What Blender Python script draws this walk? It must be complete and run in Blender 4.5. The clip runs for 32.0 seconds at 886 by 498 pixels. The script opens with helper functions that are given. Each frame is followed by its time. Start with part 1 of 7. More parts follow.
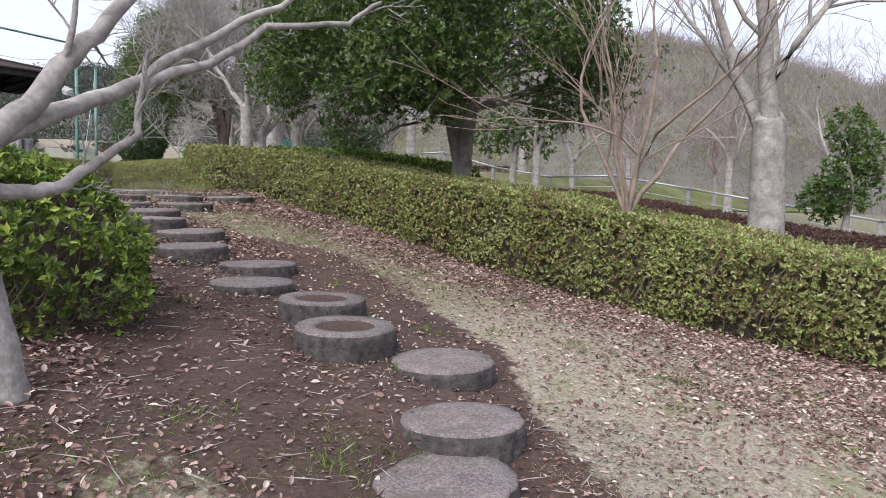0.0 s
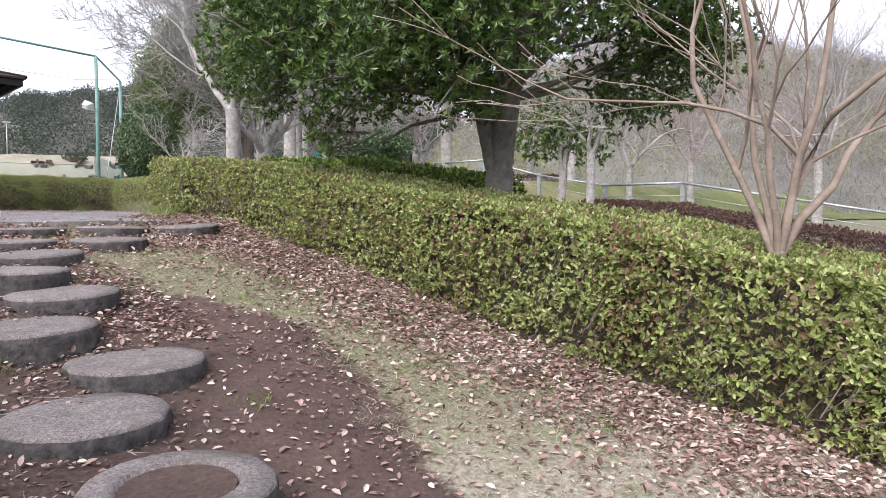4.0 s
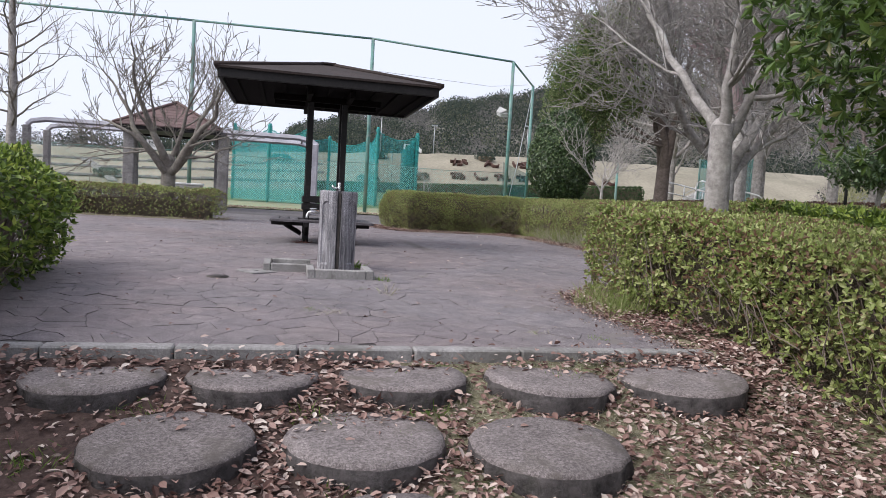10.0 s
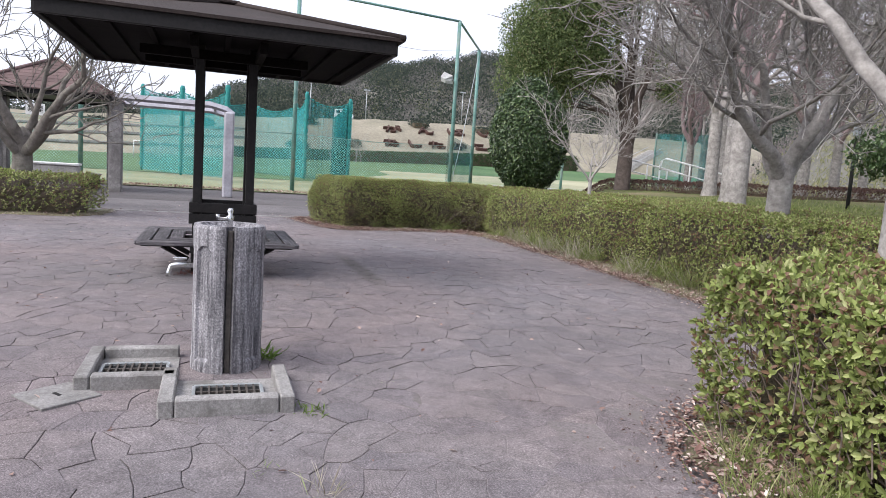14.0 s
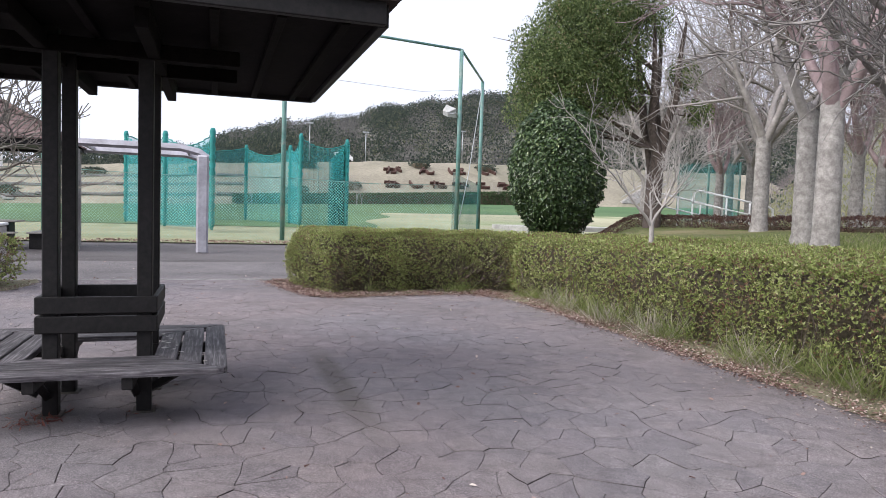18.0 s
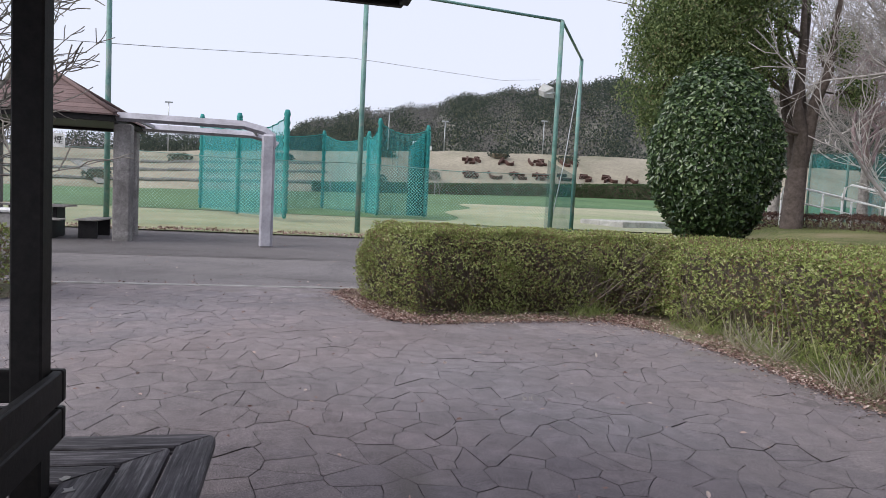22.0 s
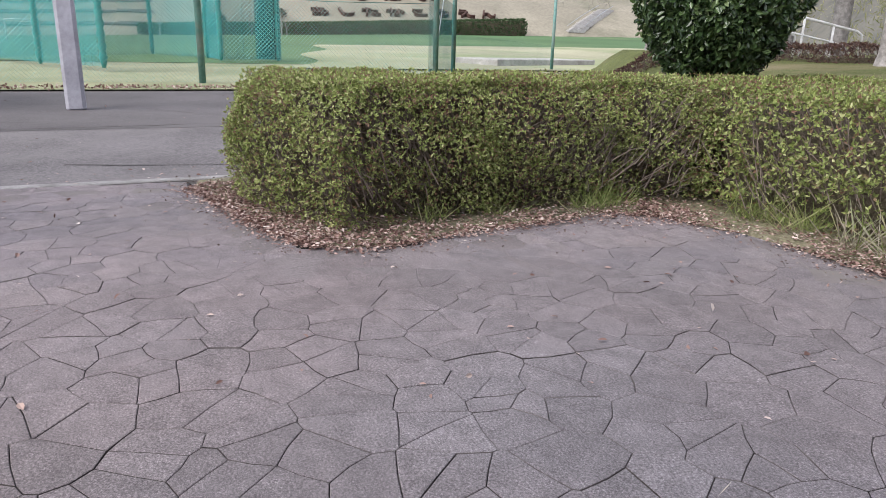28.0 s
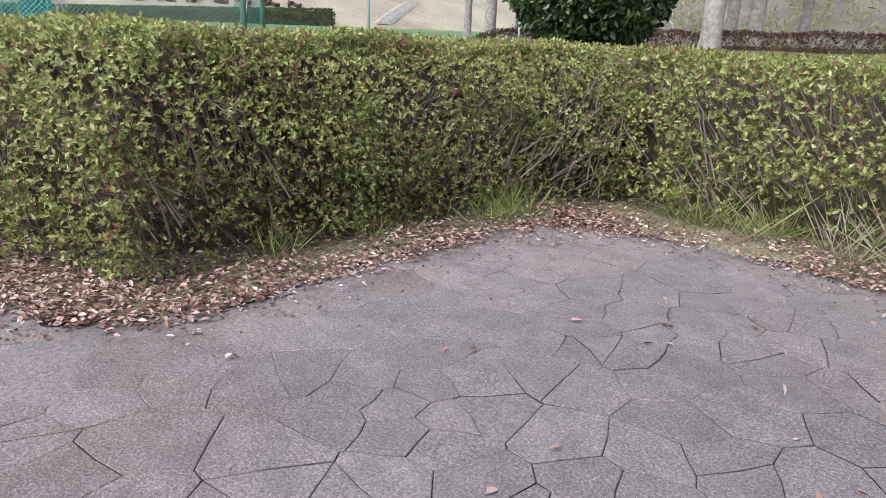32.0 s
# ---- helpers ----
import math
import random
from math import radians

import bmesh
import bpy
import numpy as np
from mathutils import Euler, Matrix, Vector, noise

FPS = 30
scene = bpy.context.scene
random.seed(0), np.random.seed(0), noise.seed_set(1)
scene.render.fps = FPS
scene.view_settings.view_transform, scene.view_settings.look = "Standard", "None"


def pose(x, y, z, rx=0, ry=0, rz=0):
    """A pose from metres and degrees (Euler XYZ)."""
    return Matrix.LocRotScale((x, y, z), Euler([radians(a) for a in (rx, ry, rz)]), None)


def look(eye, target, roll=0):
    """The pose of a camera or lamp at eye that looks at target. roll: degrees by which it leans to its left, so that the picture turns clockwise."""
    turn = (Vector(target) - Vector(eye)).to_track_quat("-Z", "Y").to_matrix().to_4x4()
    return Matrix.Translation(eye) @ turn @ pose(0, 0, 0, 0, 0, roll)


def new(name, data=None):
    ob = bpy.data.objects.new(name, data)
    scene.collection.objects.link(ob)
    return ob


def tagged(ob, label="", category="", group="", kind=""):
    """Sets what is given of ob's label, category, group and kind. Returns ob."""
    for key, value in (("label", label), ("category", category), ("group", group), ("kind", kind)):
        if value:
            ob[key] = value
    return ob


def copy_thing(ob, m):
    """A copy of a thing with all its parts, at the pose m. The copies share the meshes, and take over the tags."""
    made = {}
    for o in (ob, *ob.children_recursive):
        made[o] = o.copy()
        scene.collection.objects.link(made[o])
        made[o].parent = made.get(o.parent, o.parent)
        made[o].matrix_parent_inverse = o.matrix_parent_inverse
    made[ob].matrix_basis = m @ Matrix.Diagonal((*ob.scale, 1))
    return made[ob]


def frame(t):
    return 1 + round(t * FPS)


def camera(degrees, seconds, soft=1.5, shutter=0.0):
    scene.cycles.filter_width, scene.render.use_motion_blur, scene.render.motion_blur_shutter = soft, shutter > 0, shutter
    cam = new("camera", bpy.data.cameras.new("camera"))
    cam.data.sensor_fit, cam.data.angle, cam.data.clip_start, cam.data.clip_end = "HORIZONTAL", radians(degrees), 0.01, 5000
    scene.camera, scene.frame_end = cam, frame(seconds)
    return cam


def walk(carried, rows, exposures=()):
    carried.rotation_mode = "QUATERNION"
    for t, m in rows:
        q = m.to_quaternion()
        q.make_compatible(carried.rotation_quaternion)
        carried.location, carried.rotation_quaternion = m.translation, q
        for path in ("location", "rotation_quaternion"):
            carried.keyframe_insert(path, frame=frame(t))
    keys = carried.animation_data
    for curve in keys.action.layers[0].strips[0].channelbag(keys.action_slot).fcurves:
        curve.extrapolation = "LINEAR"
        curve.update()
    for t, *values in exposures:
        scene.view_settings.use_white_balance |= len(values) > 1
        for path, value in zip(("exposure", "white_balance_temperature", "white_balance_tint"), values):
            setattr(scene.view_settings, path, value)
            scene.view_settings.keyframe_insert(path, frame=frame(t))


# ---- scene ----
cam = camera(65.6, 32.0, soft=0.5)
EXPOSURES = [(0, 0.58), (2, 0.78), (5, 1.1), (6, 0.7), (7, 0.17), (8, 0.21), (9, 0.44), (12, 0.5), (15, 0.76), (19, 0.66), (21, 0.55), (22, 0.36), (24, 0.27), (27, 0.62), (28, 0.7), (32, 0.95)]
PATH = [
    (0, (0.008, 0.028, -0.244), (-1.333, 1.507, -0.371), 1.1),
    (0.5, (-0.313, 0.304, -0.191), (-1.579, 1.847, -0.311), 0.7),
    (1, (-0.628, 0.596, -0.128), (-1.813, 2.203, -0.23), 0.4),
    (1.5, (-0.803, 0.979, -0.145), (-1.9, 2.649, -0.233), 0.6),
    (2, (-0.941, 1.296, -0.109), (-1.997, 2.992, -0.207), 1.1),
    (2.5, (-1.149, 1.582, -0.111), (-2.271, 3.235, -0.205), 1.6),
    (4.5, (-2.171, 2.604, 0.04), (-3.727, 3.858, -0.046), -0.1),
    (5, (-2.478, 2.871, 0.116), (-4.162, 3.949, 0.064), 0.6),
    (5.5, (-2.799, 3.016, 0.158), (-4.603, 3.878, 0.14), 1.1),
    (6, (-3.132, 3.115, 0.262), (-5.018, 3.78, 0.252), 1.6),
    (6.5, (-3.497, 3.183, 0.306), (-5.424, 3.717, 0.295), 1.6),
    (7, (-3.857, 3.216, 0.379), (-5.794, 3.715, 0.355), 1.9),
    (7.5, (-4.278, 3.215, 0.447), (-6.218, 3.696, 0.389), 2.0),
    (8, (-4.618, 3.232, 0.484), (-6.558, 3.705, 0.385), 2.0),
    (8.5, (-5.004, 3.275, 0.543), (-6.942, 3.756, 0.428), 2.7),
    (9, (-5.412, 3.364, 0.577), (-7.355, 3.822, 0.444), 2.5),
    (9.5, (-5.839, 3.447, 0.658), (-7.784, 3.888, 0.507), 2.6),
    (10, (-6.265, 3.512, 0.737), (-8.209, 3.962, 0.602), 3.4),
    (10.5, (-6.671, 3.565, 0.815), (-8.609, 4.033, 0.66), 3.2),
    (11, (-7.107, 3.581, 0.894), (-9.034, 4.083, 0.71), 3.3),
    (11.5, (-7.522, 3.658, 0.916), (-9.435, 4.202, 0.71), 3.2),
    (12, (-7.945, 3.755, 0.99), (-9.843, 4.342, 0.756), 3.0),
    (12.5, (-8.401, 3.768, 1.036), (-10.287, 4.386, 0.792), 3.6),
    (13, (-8.786, 3.811, 1.087), (-10.669, 4.44, 0.842), 3.7),
    (13.5, (-9.214, 3.86, 1.157), (-11.094, 4.502, 0.929), 4.6),
    (14, (-9.618, 3.958, 1.177), (-11.499, 4.601, 0.957), 3.8),
    (14.5, (-9.974, 4.006, 1.247), (-11.847, 4.678, 1.041), 3.0),
    (15, (-10.278, 4.046, 1.258), (-12.136, 4.766, 1.095), 2.5),
    (15.5, (-10.617, 4.121, 1.29), (-12.458, 4.89, 1.143), 0.7),
    (17.5, (-12.168, 4.595, 1.296), (-14.037, 5.298, 1.18), 1.4),
    (18, (-12.498, 4.735, 1.282), (-14.393, 5.366, 1.174), 1.8),
    (18.5, (-12.848, 4.821, 1.287), (-14.763, 5.384, 1.164), 1.7),
    (19, (-13.205, 4.846, 1.299), (-15.141, 5.327, 1.159), 2.0),
    (19.5, (-13.574, 4.918, 1.286), (-15.517, 5.373, 1.142), 2.2),
    (20, (-13.989, 4.96, 1.269), (-15.932, 5.403, 1.113), 2.3),
    (20.5, (-14.394, 4.991, 1.284), (-16.344, 5.406, 1.127), 2.6),
    (21, (-14.735, 5.062, 1.284), (-16.684, 5.488, 1.145), 3.0),
    (21.5, (-15.067, 5.07, 1.264), (-17.015, 5.501, 1.13), 2.8),
    (22, (-15.404, 5.079, 1.286), (-17.354, 5.501, 1.143), 2.9),
    (22.5, (-15.706, 5.127, 1.3), (-17.646, 5.588, 1.154), 2.9),
    (23, (-16.057, 5.163, 1.283), (-17.988, 5.657, 1.125), 2.6),
    (23.5, (-16.391, 5.184, 1.285), (-18.318, 5.691, 1.107), 2.6),
    (24, (-16.703, 5.245, 1.286), (-18.62, 5.782, 1.091), 2.5),
    (24.5, (-17.016, 5.261, 1.269), (-18.927, 5.807, 1.048), 2.3),
    (26.5, (-17.911, 5.201, 1.21), (-19.795, 5.743, 0.809), 1.7),
    (27, (-18.113, 5.161, 1.202), (-19.965, 5.764, 0.749), 1.5),
    (27.5, (-18.321, 5.184, 1.19), (-20.122, 5.885, 0.674), 1.4),
    (28, (-18.554, 5.208, 1.179), (-20.298, 6.005, 0.611), 1.5),
    (28.5, (-18.8, 5.206, 1.157), (-20.488, 6.088, 0.547), 1.7),
    (29, (-19.007, 5.238, 1.145), (-20.646, 6.181, 0.493), 1.9),
    (29.5, (-19.215, 5.328, 1.09), (-20.806, 6.343, 0.426), 2.4),
    (30, (-19.382, 5.378, 1.048), (-20.936, 6.453, 0.394), 2.5),
    (30.5, (-19.554, 5.43, 1.025), (-21.071, 6.566, 0.387), 2.3),
    (31, (-19.701, 5.523, 0.997), (-21.187, 6.717, 0.392), 2.3),
    (31.5, (-19.852, 5.644, 0.975), (-21.322, 6.87, 0.394), 2.4),
    (32, (-20.055, 5.708, 0.942), (-21.521, 6.944, 0.371), 2.5),
]
walk(cam, [(t, look(eye, target, roll)) for t, eye, target, roll in PATH], exposures=EXPOSURES)

# ---- light ----
world = bpy.data.worlds.new("sky")
scene.world = world
world.use_nodes = True
wn, wl = world.node_tree.nodes, world.node_tree.links
wn.clear()
sky = wn.new("ShaderNodeTexSky")
sky.sky_type, sky.sun_disc = "NISHITA", False
sky.sun_elevation, sky.sun_rotation, sky.dust_density = radians(46), radians(205), 3.0
dim = wn.new("ShaderNodeVectorMath")
dim.operation = "SCALE"
dim.inputs["Scale"].default_value = 0.09
haze = wn.new("ShaderNodeMixRGB")
haze.inputs["Fac"].default_value = 0.9
haze.inputs["Color2"].default_value = (0.82, 0.86, 1.03, 1)
bg = wn.new("ShaderNodeBackground")
bg.inputs["Strength"].default_value = 0.84
wo = wn.new("ShaderNodeOutputWorld")
wl.new(sky.outputs[0], dim.inputs[0])
wl.new(dim.outputs[0], haze.inputs["Color1"])
wl.new(haze.outputs[0], bg.inputs["Color"])
wl.new(bg.outputs[0], wo.inputs["Surface"])
sun = new("sun", bpy.data.lights.new("sun", "SUN"))
sun.data.energy, sun.data.angle, sun.data.color = 2.9, radians(50), (1.0, 0.96, 0.92)
sun.matrix_world = look((-6, -30, 34), (-16, 4, 0))


# ---- materials ----
def ramp(nt, fac, stops):
    r = nt.nodes.new("ShaderNodeValToRGB")
    while len(r.color_ramp.elements) < len(stops):
        r.color_ramp.elements.new(0.5)
    for e, (p, c) in zip(r.color_ramp.elements, stops):
        e.position, e.color = p, (*c, 1)
    nt.links.new(fac, r.inputs["Fac"])
    return r.outputs["Color"]


def noise_out(nt, co, scale, detail=6, rough=0.6, dist=0.0):
    n = nt.nodes.new("ShaderNodeTexNoise")
    n.inputs["Scale"].default_value, n.inputs["Detail"].default_value = scale, detail
    n.inputs["Roughness"].default_value, n.inputs["Distortion"].default_value = rough, dist
    nt.links.new(co, n.inputs["Vector"])
    return n.outputs["Fac"]


def mix(nt, a, b, fac, how="MIX"):
    m = nt.nodes.new("ShaderNodeMixRGB")
    m.blend_type = how
    for k, v in (("Fac", fac), ("Color1", a), ("Color2", b)):
        if isinstance(v, (int, float)):
            m.inputs[k].default_value = v if k == "Fac" else (v, v, v, 1)
        elif isinstance(v, tuple):
            m.inputs[k].default_value = (*v, 1)
        else:
            nt.links.new(v, m.inputs[k])
    return m.outputs["Color"]


def base(name, rough=0.8, metal=0.0, spec=0.3):
    m = bpy.data.materials.new(name)
    m.use_nodes = True
    nt = m.node_tree
    b = nt.nodes["Principled BSDF"]
    b.inputs["Roughness"].default_value, b.inputs["Metallic"].default_value = rough, metal
    b.inputs["Specular IOR Level"].default_value = spec
    co = nt.nodes.new("ShaderNodeTexCoord").outputs["Object"]
    return m, nt, b, co


def bump(nt, b, height, strength=0.3, dist=0.01):
    k = nt.nodes.new("ShaderNodeBump")
    k.inputs["Strength"].default_value, k.inputs["Distance"].default_value = strength, dist
    nt.links.new(height, k.inputs["Height"])
    nt.links.new(k.outputs[0], b.inputs["Normal"])


def grained(name, dark, light, fine=40, coarse=3, rough=0.8, metal=0.0, relief=0.3, depth=0.006, stain=None, stain_at=0.62, spec=0.3, vary=0.0, crisp=0.0):
    """Two scales of noise between two colours, with stains, fine relief and a little difference from piece to piece."""
    m, nt, b, co = base(name, rough, metal, spec)
    f = noise_out(nt, co, fine, 8, 0.7)
    c = noise_out(nt, co, coarse, 5, 0.6, 0.4)
    col = ramp(nt, f, [(0.3 + 0.1 * crisp, dark), (0.72 - 0.12 * crisp, light)])
    if crisp:
        g = noise_out(nt, co, fine * 3.1, 3, 0.6)
        col = mix(nt, col, ramp(nt, g, [(0.36, (1 - 0.45 * crisp,) * 3), (0.5, (1, 1, 1)), (0.66, (1 + 0.5 * crisp,) * 3)]), 1.0, "MULTIPLY")
    col = mix(nt, col, ramp(nt, c, [(0.3, (0.72, 0.72, 0.72)), (0.7, (1.15, 1.15, 1.15))]), 1.0, "MULTIPLY")
    if stain:
        s = noise_out(nt, co, coarse * 0.6, 7, 0.7, 0.8)
        col = mix(nt, col, stain, ramp(nt, s, [(stain_at - 0.06, (0, 0, 0)), (stain_at + 0.1, (1, 1, 1))]))
    if vary:
        o = nt.nodes.new("ShaderNodeObjectInfo").outputs["Random"]
        col = mix(nt, col, ramp(nt, o, [(0.0, (1 - vary, 1 - vary, 1 - vary)), (1.0, (1 + vary, 1 + vary, 1 + vary))]), 1.0, "MULTIPLY")
    nt.links.new(col, b.inputs["Base Color"])
    bump(nt, b, f, relief, depth)
    return m


def leafy(name, stops, rough=0.5, spec=0.4, through_light=0.35, patch=0.5):
    """Leaves: a colour of its own for each, drifting in patches, with light shining through."""
    m, nt, b, co = base(name, rough, 0, spec)
    g = nt.nodes.new("ShaderNodeNewGeometry").outputs["Random Per Island"]
    n = noise_out(nt, co, 1.3, 4, 0.6)
    a = nt.nodes.new("ShaderNodeMath")
    a.operation = "MULTIPLY_ADD"
    nt.links.new(n, a.inputs[0])
    a.inputs[1].default_value = patch
    nt.links.new(g, a.inputs[2])
    k = nt.nodes.new("ShaderNodeMath")
    k.operation = "SUBTRACT"
    nt.links.new(a.outputs[0], k.inputs[0])
    k.inputs[1].default_value = patch * 0.5
    col = ramp(nt, k.outputs[0], stops)
    nt.links.new(col, b.inputs["Base Color"])
    t = nt.nodes.new("ShaderNodeBsdfTranslucent")
    nt.links.new(col, t.inputs["Color"])
    s = nt.nodes.new("ShaderNodeMixShader")
    s.inputs[0].default_value = through_light
    nt.links.new(b.outputs[0], s.inputs[1])
    nt.links.new(t.outputs[0], s.inputs[2])
    nt.links.new(s.outputs[0], nt.nodes["Material Output"].inputs["Surface"])
    return m


def paving_material():
    """Stamped concrete: gritty, bluish here and rosy there, pale specks, and a mossy drip line under the shelter's eave."""
    m, nt, b, co = base("stamped_concrete", 0.85)
    f = noise_out(nt, co, 120, 8, 0.75)
    g = noise_out(nt, co, 330, 3, 0.6)
    c = noise_out(nt, co, 0.55, 5, 0.62, 0.6)
    h = noise_out(nt, co, 0.33, 4, 0.55, 0.3)
    w = noise_out(nt, co, 9, 6, 0.7)
    col = ramp(nt, f, [(0.36, (0.085, 0.0757, 0.0795)), (0.52, (0.167, 0.1508, 0.158)), (0.66, (0.296, 0.27, 0.279))])
    col = mix(nt, col, ramp(nt, g, [(0.34, (0.62, 0.62, 0.62)), (0.5, (1, 1, 1)), (0.66, (1.5, 1.5, 1.5))]), 1.0, "MULTIPLY")
    col = mix(nt, col, ramp(nt, w, [(0.34, (0.8, 0.8, 0.8)), (0.66, (1.16, 1.16, 1.16))]), 1.0, "MULTIPLY")
    col = mix(nt, col, ramp(nt, c, [(0.32, (0.88, 0.88, 0.87)), (0.68, (1.16, 1.15, 1.14))]), 1.0, "MULTIPLY")
    col = mix(nt, col, ramp(nt, h, [(0.36, (0.98, 1.0, 1.03)), (0.64, (1.05, 0.985, 0.98))]), 1.0, "MULTIPLY")
    o = nt.nodes.new("ShaderNodeObjectInfo").outputs["Random"]
    col = mix(nt, col, ramp(nt, o, [(0.0, (0.9, 0.9, 0.9)), (1.0, (1.1, 1.1, 1.1))]), 1.0, "MULTIPLY")
    r = nt.nodes.new("ShaderNodeNewGeometry").outputs["Random Per Island"]
    col = mix(nt, col, ramp(nt, r, [(0.0, (0.9, 0.9, 0.92)), (1.0, (1.1, 1.09, 1.07))]), 1.0, "MULTIPLY")
    x = nt.nodes.new("ShaderNodeSeparateXYZ")
    nt.links.new(co, x.inputs[0])
    drip = None
    for axis, mid, reach in (("Y", 5.62, 0.13), ("X", -17.5, 1.5)):
        k = nt.nodes.new("ShaderNodeMath")
        k.operation = "SUBTRACT"
        nt.links.new(x.outputs[axis], k.inputs[0])
        k.inputs[1].default_value = mid
        q = nt.nodes.new("ShaderNodeMath")
        q.operation = "ABSOLUTE"
        nt.links.new(k.outputs[0], q.inputs[0])
        t = nt.nodes.new("ShaderNodeMapRange")
        t.inputs["From Min"].default_value, t.inputs["From Max"].default_value = reach, reach * 0.35
        nt.links.new(q.outputs[0], t.inputs["Value"])
        drip = t.outputs[0] if drip is None else mix(nt, drip, t.outputs[0], 1.0, "MULTIPLY")
    drip = mix(nt, drip, ramp(nt, w, [(0.3, (0.2, 0.2, 0.2)), (0.6, (0.8, 0.8, 0.8))]), 1.0, "MULTIPLY")
    col = mix(nt, col, (0.075, 0.066, 0.055), drip)
    nt.links.new(col, b.inputs["Base Color"])
    bump(nt, b, f, 0.7, 0.006)
    return m


def streaked_aggregate():
    """Washed aggregate with grey-violet grit and long water streaks running down it."""
    m, nt, b, co = base("washed_aggregate", 0.85)
    k = nt.nodes.new("ShaderNodeMapping")
    k.inputs["Scale"].default_value = (1.0, 1.0, 0.06)
    nt.links.new(co, k.inputs["Vector"])
    f = noise_out(nt, co, 95, 6, 0.7)
    c = noise_out(nt, co, 4, 5, 0.6)
    s = noise_out(nt, k.outputs[0], 34, 5, 0.65)
    col = ramp(nt, f, [(0.36, (0.12, 0.115, 0.13)), (0.52, (0.24, 0.232, 0.25)), (0.66, (0.42, 0.41, 0.43))])
    col = mix(nt, col, ramp(nt, s, [(0.36, (0.42, 0.42, 0.44)), (0.52, (1, 1, 1)), (0.66, (1.6, 1.6, 1.6))]), 1.0, "MULTIPLY")
    col = mix(nt, col, ramp(nt, c, [(0.3, (0.78, 0.78, 0.78)), (0.7, (1.15, 1.15, 1.15))]), 1.0, "MULTIPLY")
    nt.links.new(col, b.inputs["Base Color"])
    bump(nt, b, f, 0.6, 0.005)
    return m


def bench_wood(name, stretch):
    """Dark weathered slats: grain along the board, worn pale ridges, dirt in the furrows."""
    m, nt, b, co = base(name, 0.7)
    k = nt.nodes.new("ShaderNodeMapping")
    k.inputs["Scale"].default_value = stretch
    nt.links.new(co, k.inputs["Vector"])
    g = noise_out(nt, k.outputs[0], 75, 7, 0.7, 0.3)
    c = noise_out(nt, co, 5, 6, 0.65)
    col = ramp(nt, g, [(0.34, (0.028, 0.025, 0.029)), (0.52, (0.085, 0.078, 0.087)), (0.68, (0.24, 0.228, 0.24))])
    col = mix(nt, col, ramp(nt, c, [(0.32, (0.6, 0.6, 0.6)), (0.7, (1.35, 1.33, 1.32))]), 1.0, "MULTIPLY")
    o = nt.nodes.new("ShaderNodeObjectInfo").outputs["Random"]
    col = mix(nt, col, ramp(nt, o, [(0.0, (0.85, 0.85, 0.85)), (1.0, (1.15, 1.15, 1.15))]), 1.0, "MULTIPLY")
    nt.links.new(col, b.inputs["Base Color"])
    bump(nt, b, g, 0.6, 0.004)
    return m


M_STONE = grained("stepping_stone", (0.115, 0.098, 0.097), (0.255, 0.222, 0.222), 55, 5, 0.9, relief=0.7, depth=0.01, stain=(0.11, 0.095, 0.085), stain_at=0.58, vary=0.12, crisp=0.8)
# rough stained sides of the same stone, their shade put into the colour
M_STONE_SIDE_SHADE = grained("shaded_stone_side", (0.035, 0.031, 0.032), (0.15, 0.135, 0.135), 18, 6, 0.95, relief=1.0, depth=0.03, stain=(0.06, 0.06, 0.045))
M_PAVE = paving_material()
M_SILT = grained("grey_silt", (0.118, 0.102, 0.106), (0.235, 0.207, 0.212), 60, 1.4, 0.95, relief=0.5, depth=0.004, stain=(0.175, 0.158, 0.15), stain_at=0.58, crisp=0.6)
M_CRACK = grained("crack_dirt", (0.03, 0.026, 0.025), (0.08, 0.07, 0.065), 30, 3, 1.0)
M_GROOVE = grained("groove", (0.022, 0.019, 0.02), (0.07, 0.061, 0.06), 30, 3, 0.95, stain=(0.16, 0.14, 0.14), stain_at=0.5)
M_KERB = grained("kerb_concrete", (0.19, 0.182, 0.18), (0.35, 0.337, 0.333), 60, 4, 0.9, stain=(0.14, 0.132, 0.125), stain_at=0.56, vary=0.08, crisp=0.35)
M_ASPHALT = grained("old_asphalt", (0.088, 0.081, 0.084), (0.19, 0.173, 0.177), 45, 0.5, 0.9, relief=0.5, depth=0.005, stain=(0.165, 0.152, 0.152), stain_at=0.55, crisp=0.9)
M_ASPHALTDARK = grained("darker_asphalt", (0.075, 0.068, 0.07), (0.14, 0.127, 0.13), 40, 0.4, 0.9, relief=0.4, depth=0.004, stain=(0.115, 0.105, 0.107), stain_at=0.55, crisp=0.6)
M_CONCDARK = grained("stained_concrete", (0.17, 0.16, 0.158), (0.38, 0.36, 0.35), 18, 1.8, 0.9, stain=(0.13, 0.12, 0.118), stain_at=0.55)
M_CONC = grained("weathered_concrete", (0.3, 0.29, 0.28), (0.52, 0.5, 0.48), 25, 1.6, 0.9, stain=(0.22, 0.2, 0.19), stain_at=0.58)
M_AGG = streaked_aggregate()
M_BLACKWOOD = grained("dark_stained_timber", (0.007, 0.0065, 0.007), (0.022, 0.019, 0.019), 30, 4, 0.6, relief=0.3, spec=0.3)
M_ROOF = grained("brown_roof_sheet", (0.018, 0.013, 0.0125), (0.05, 0.036, 0.033), 40, 2, 0.85, relief=0.6, crisp=0.4)
M_BENCHX, M_BENCHY = bench_wood("bench_wood_across", (0.05, 1.0, 1.0)), bench_wood("bench_wood_along", (1.0, 0.05, 1.0))
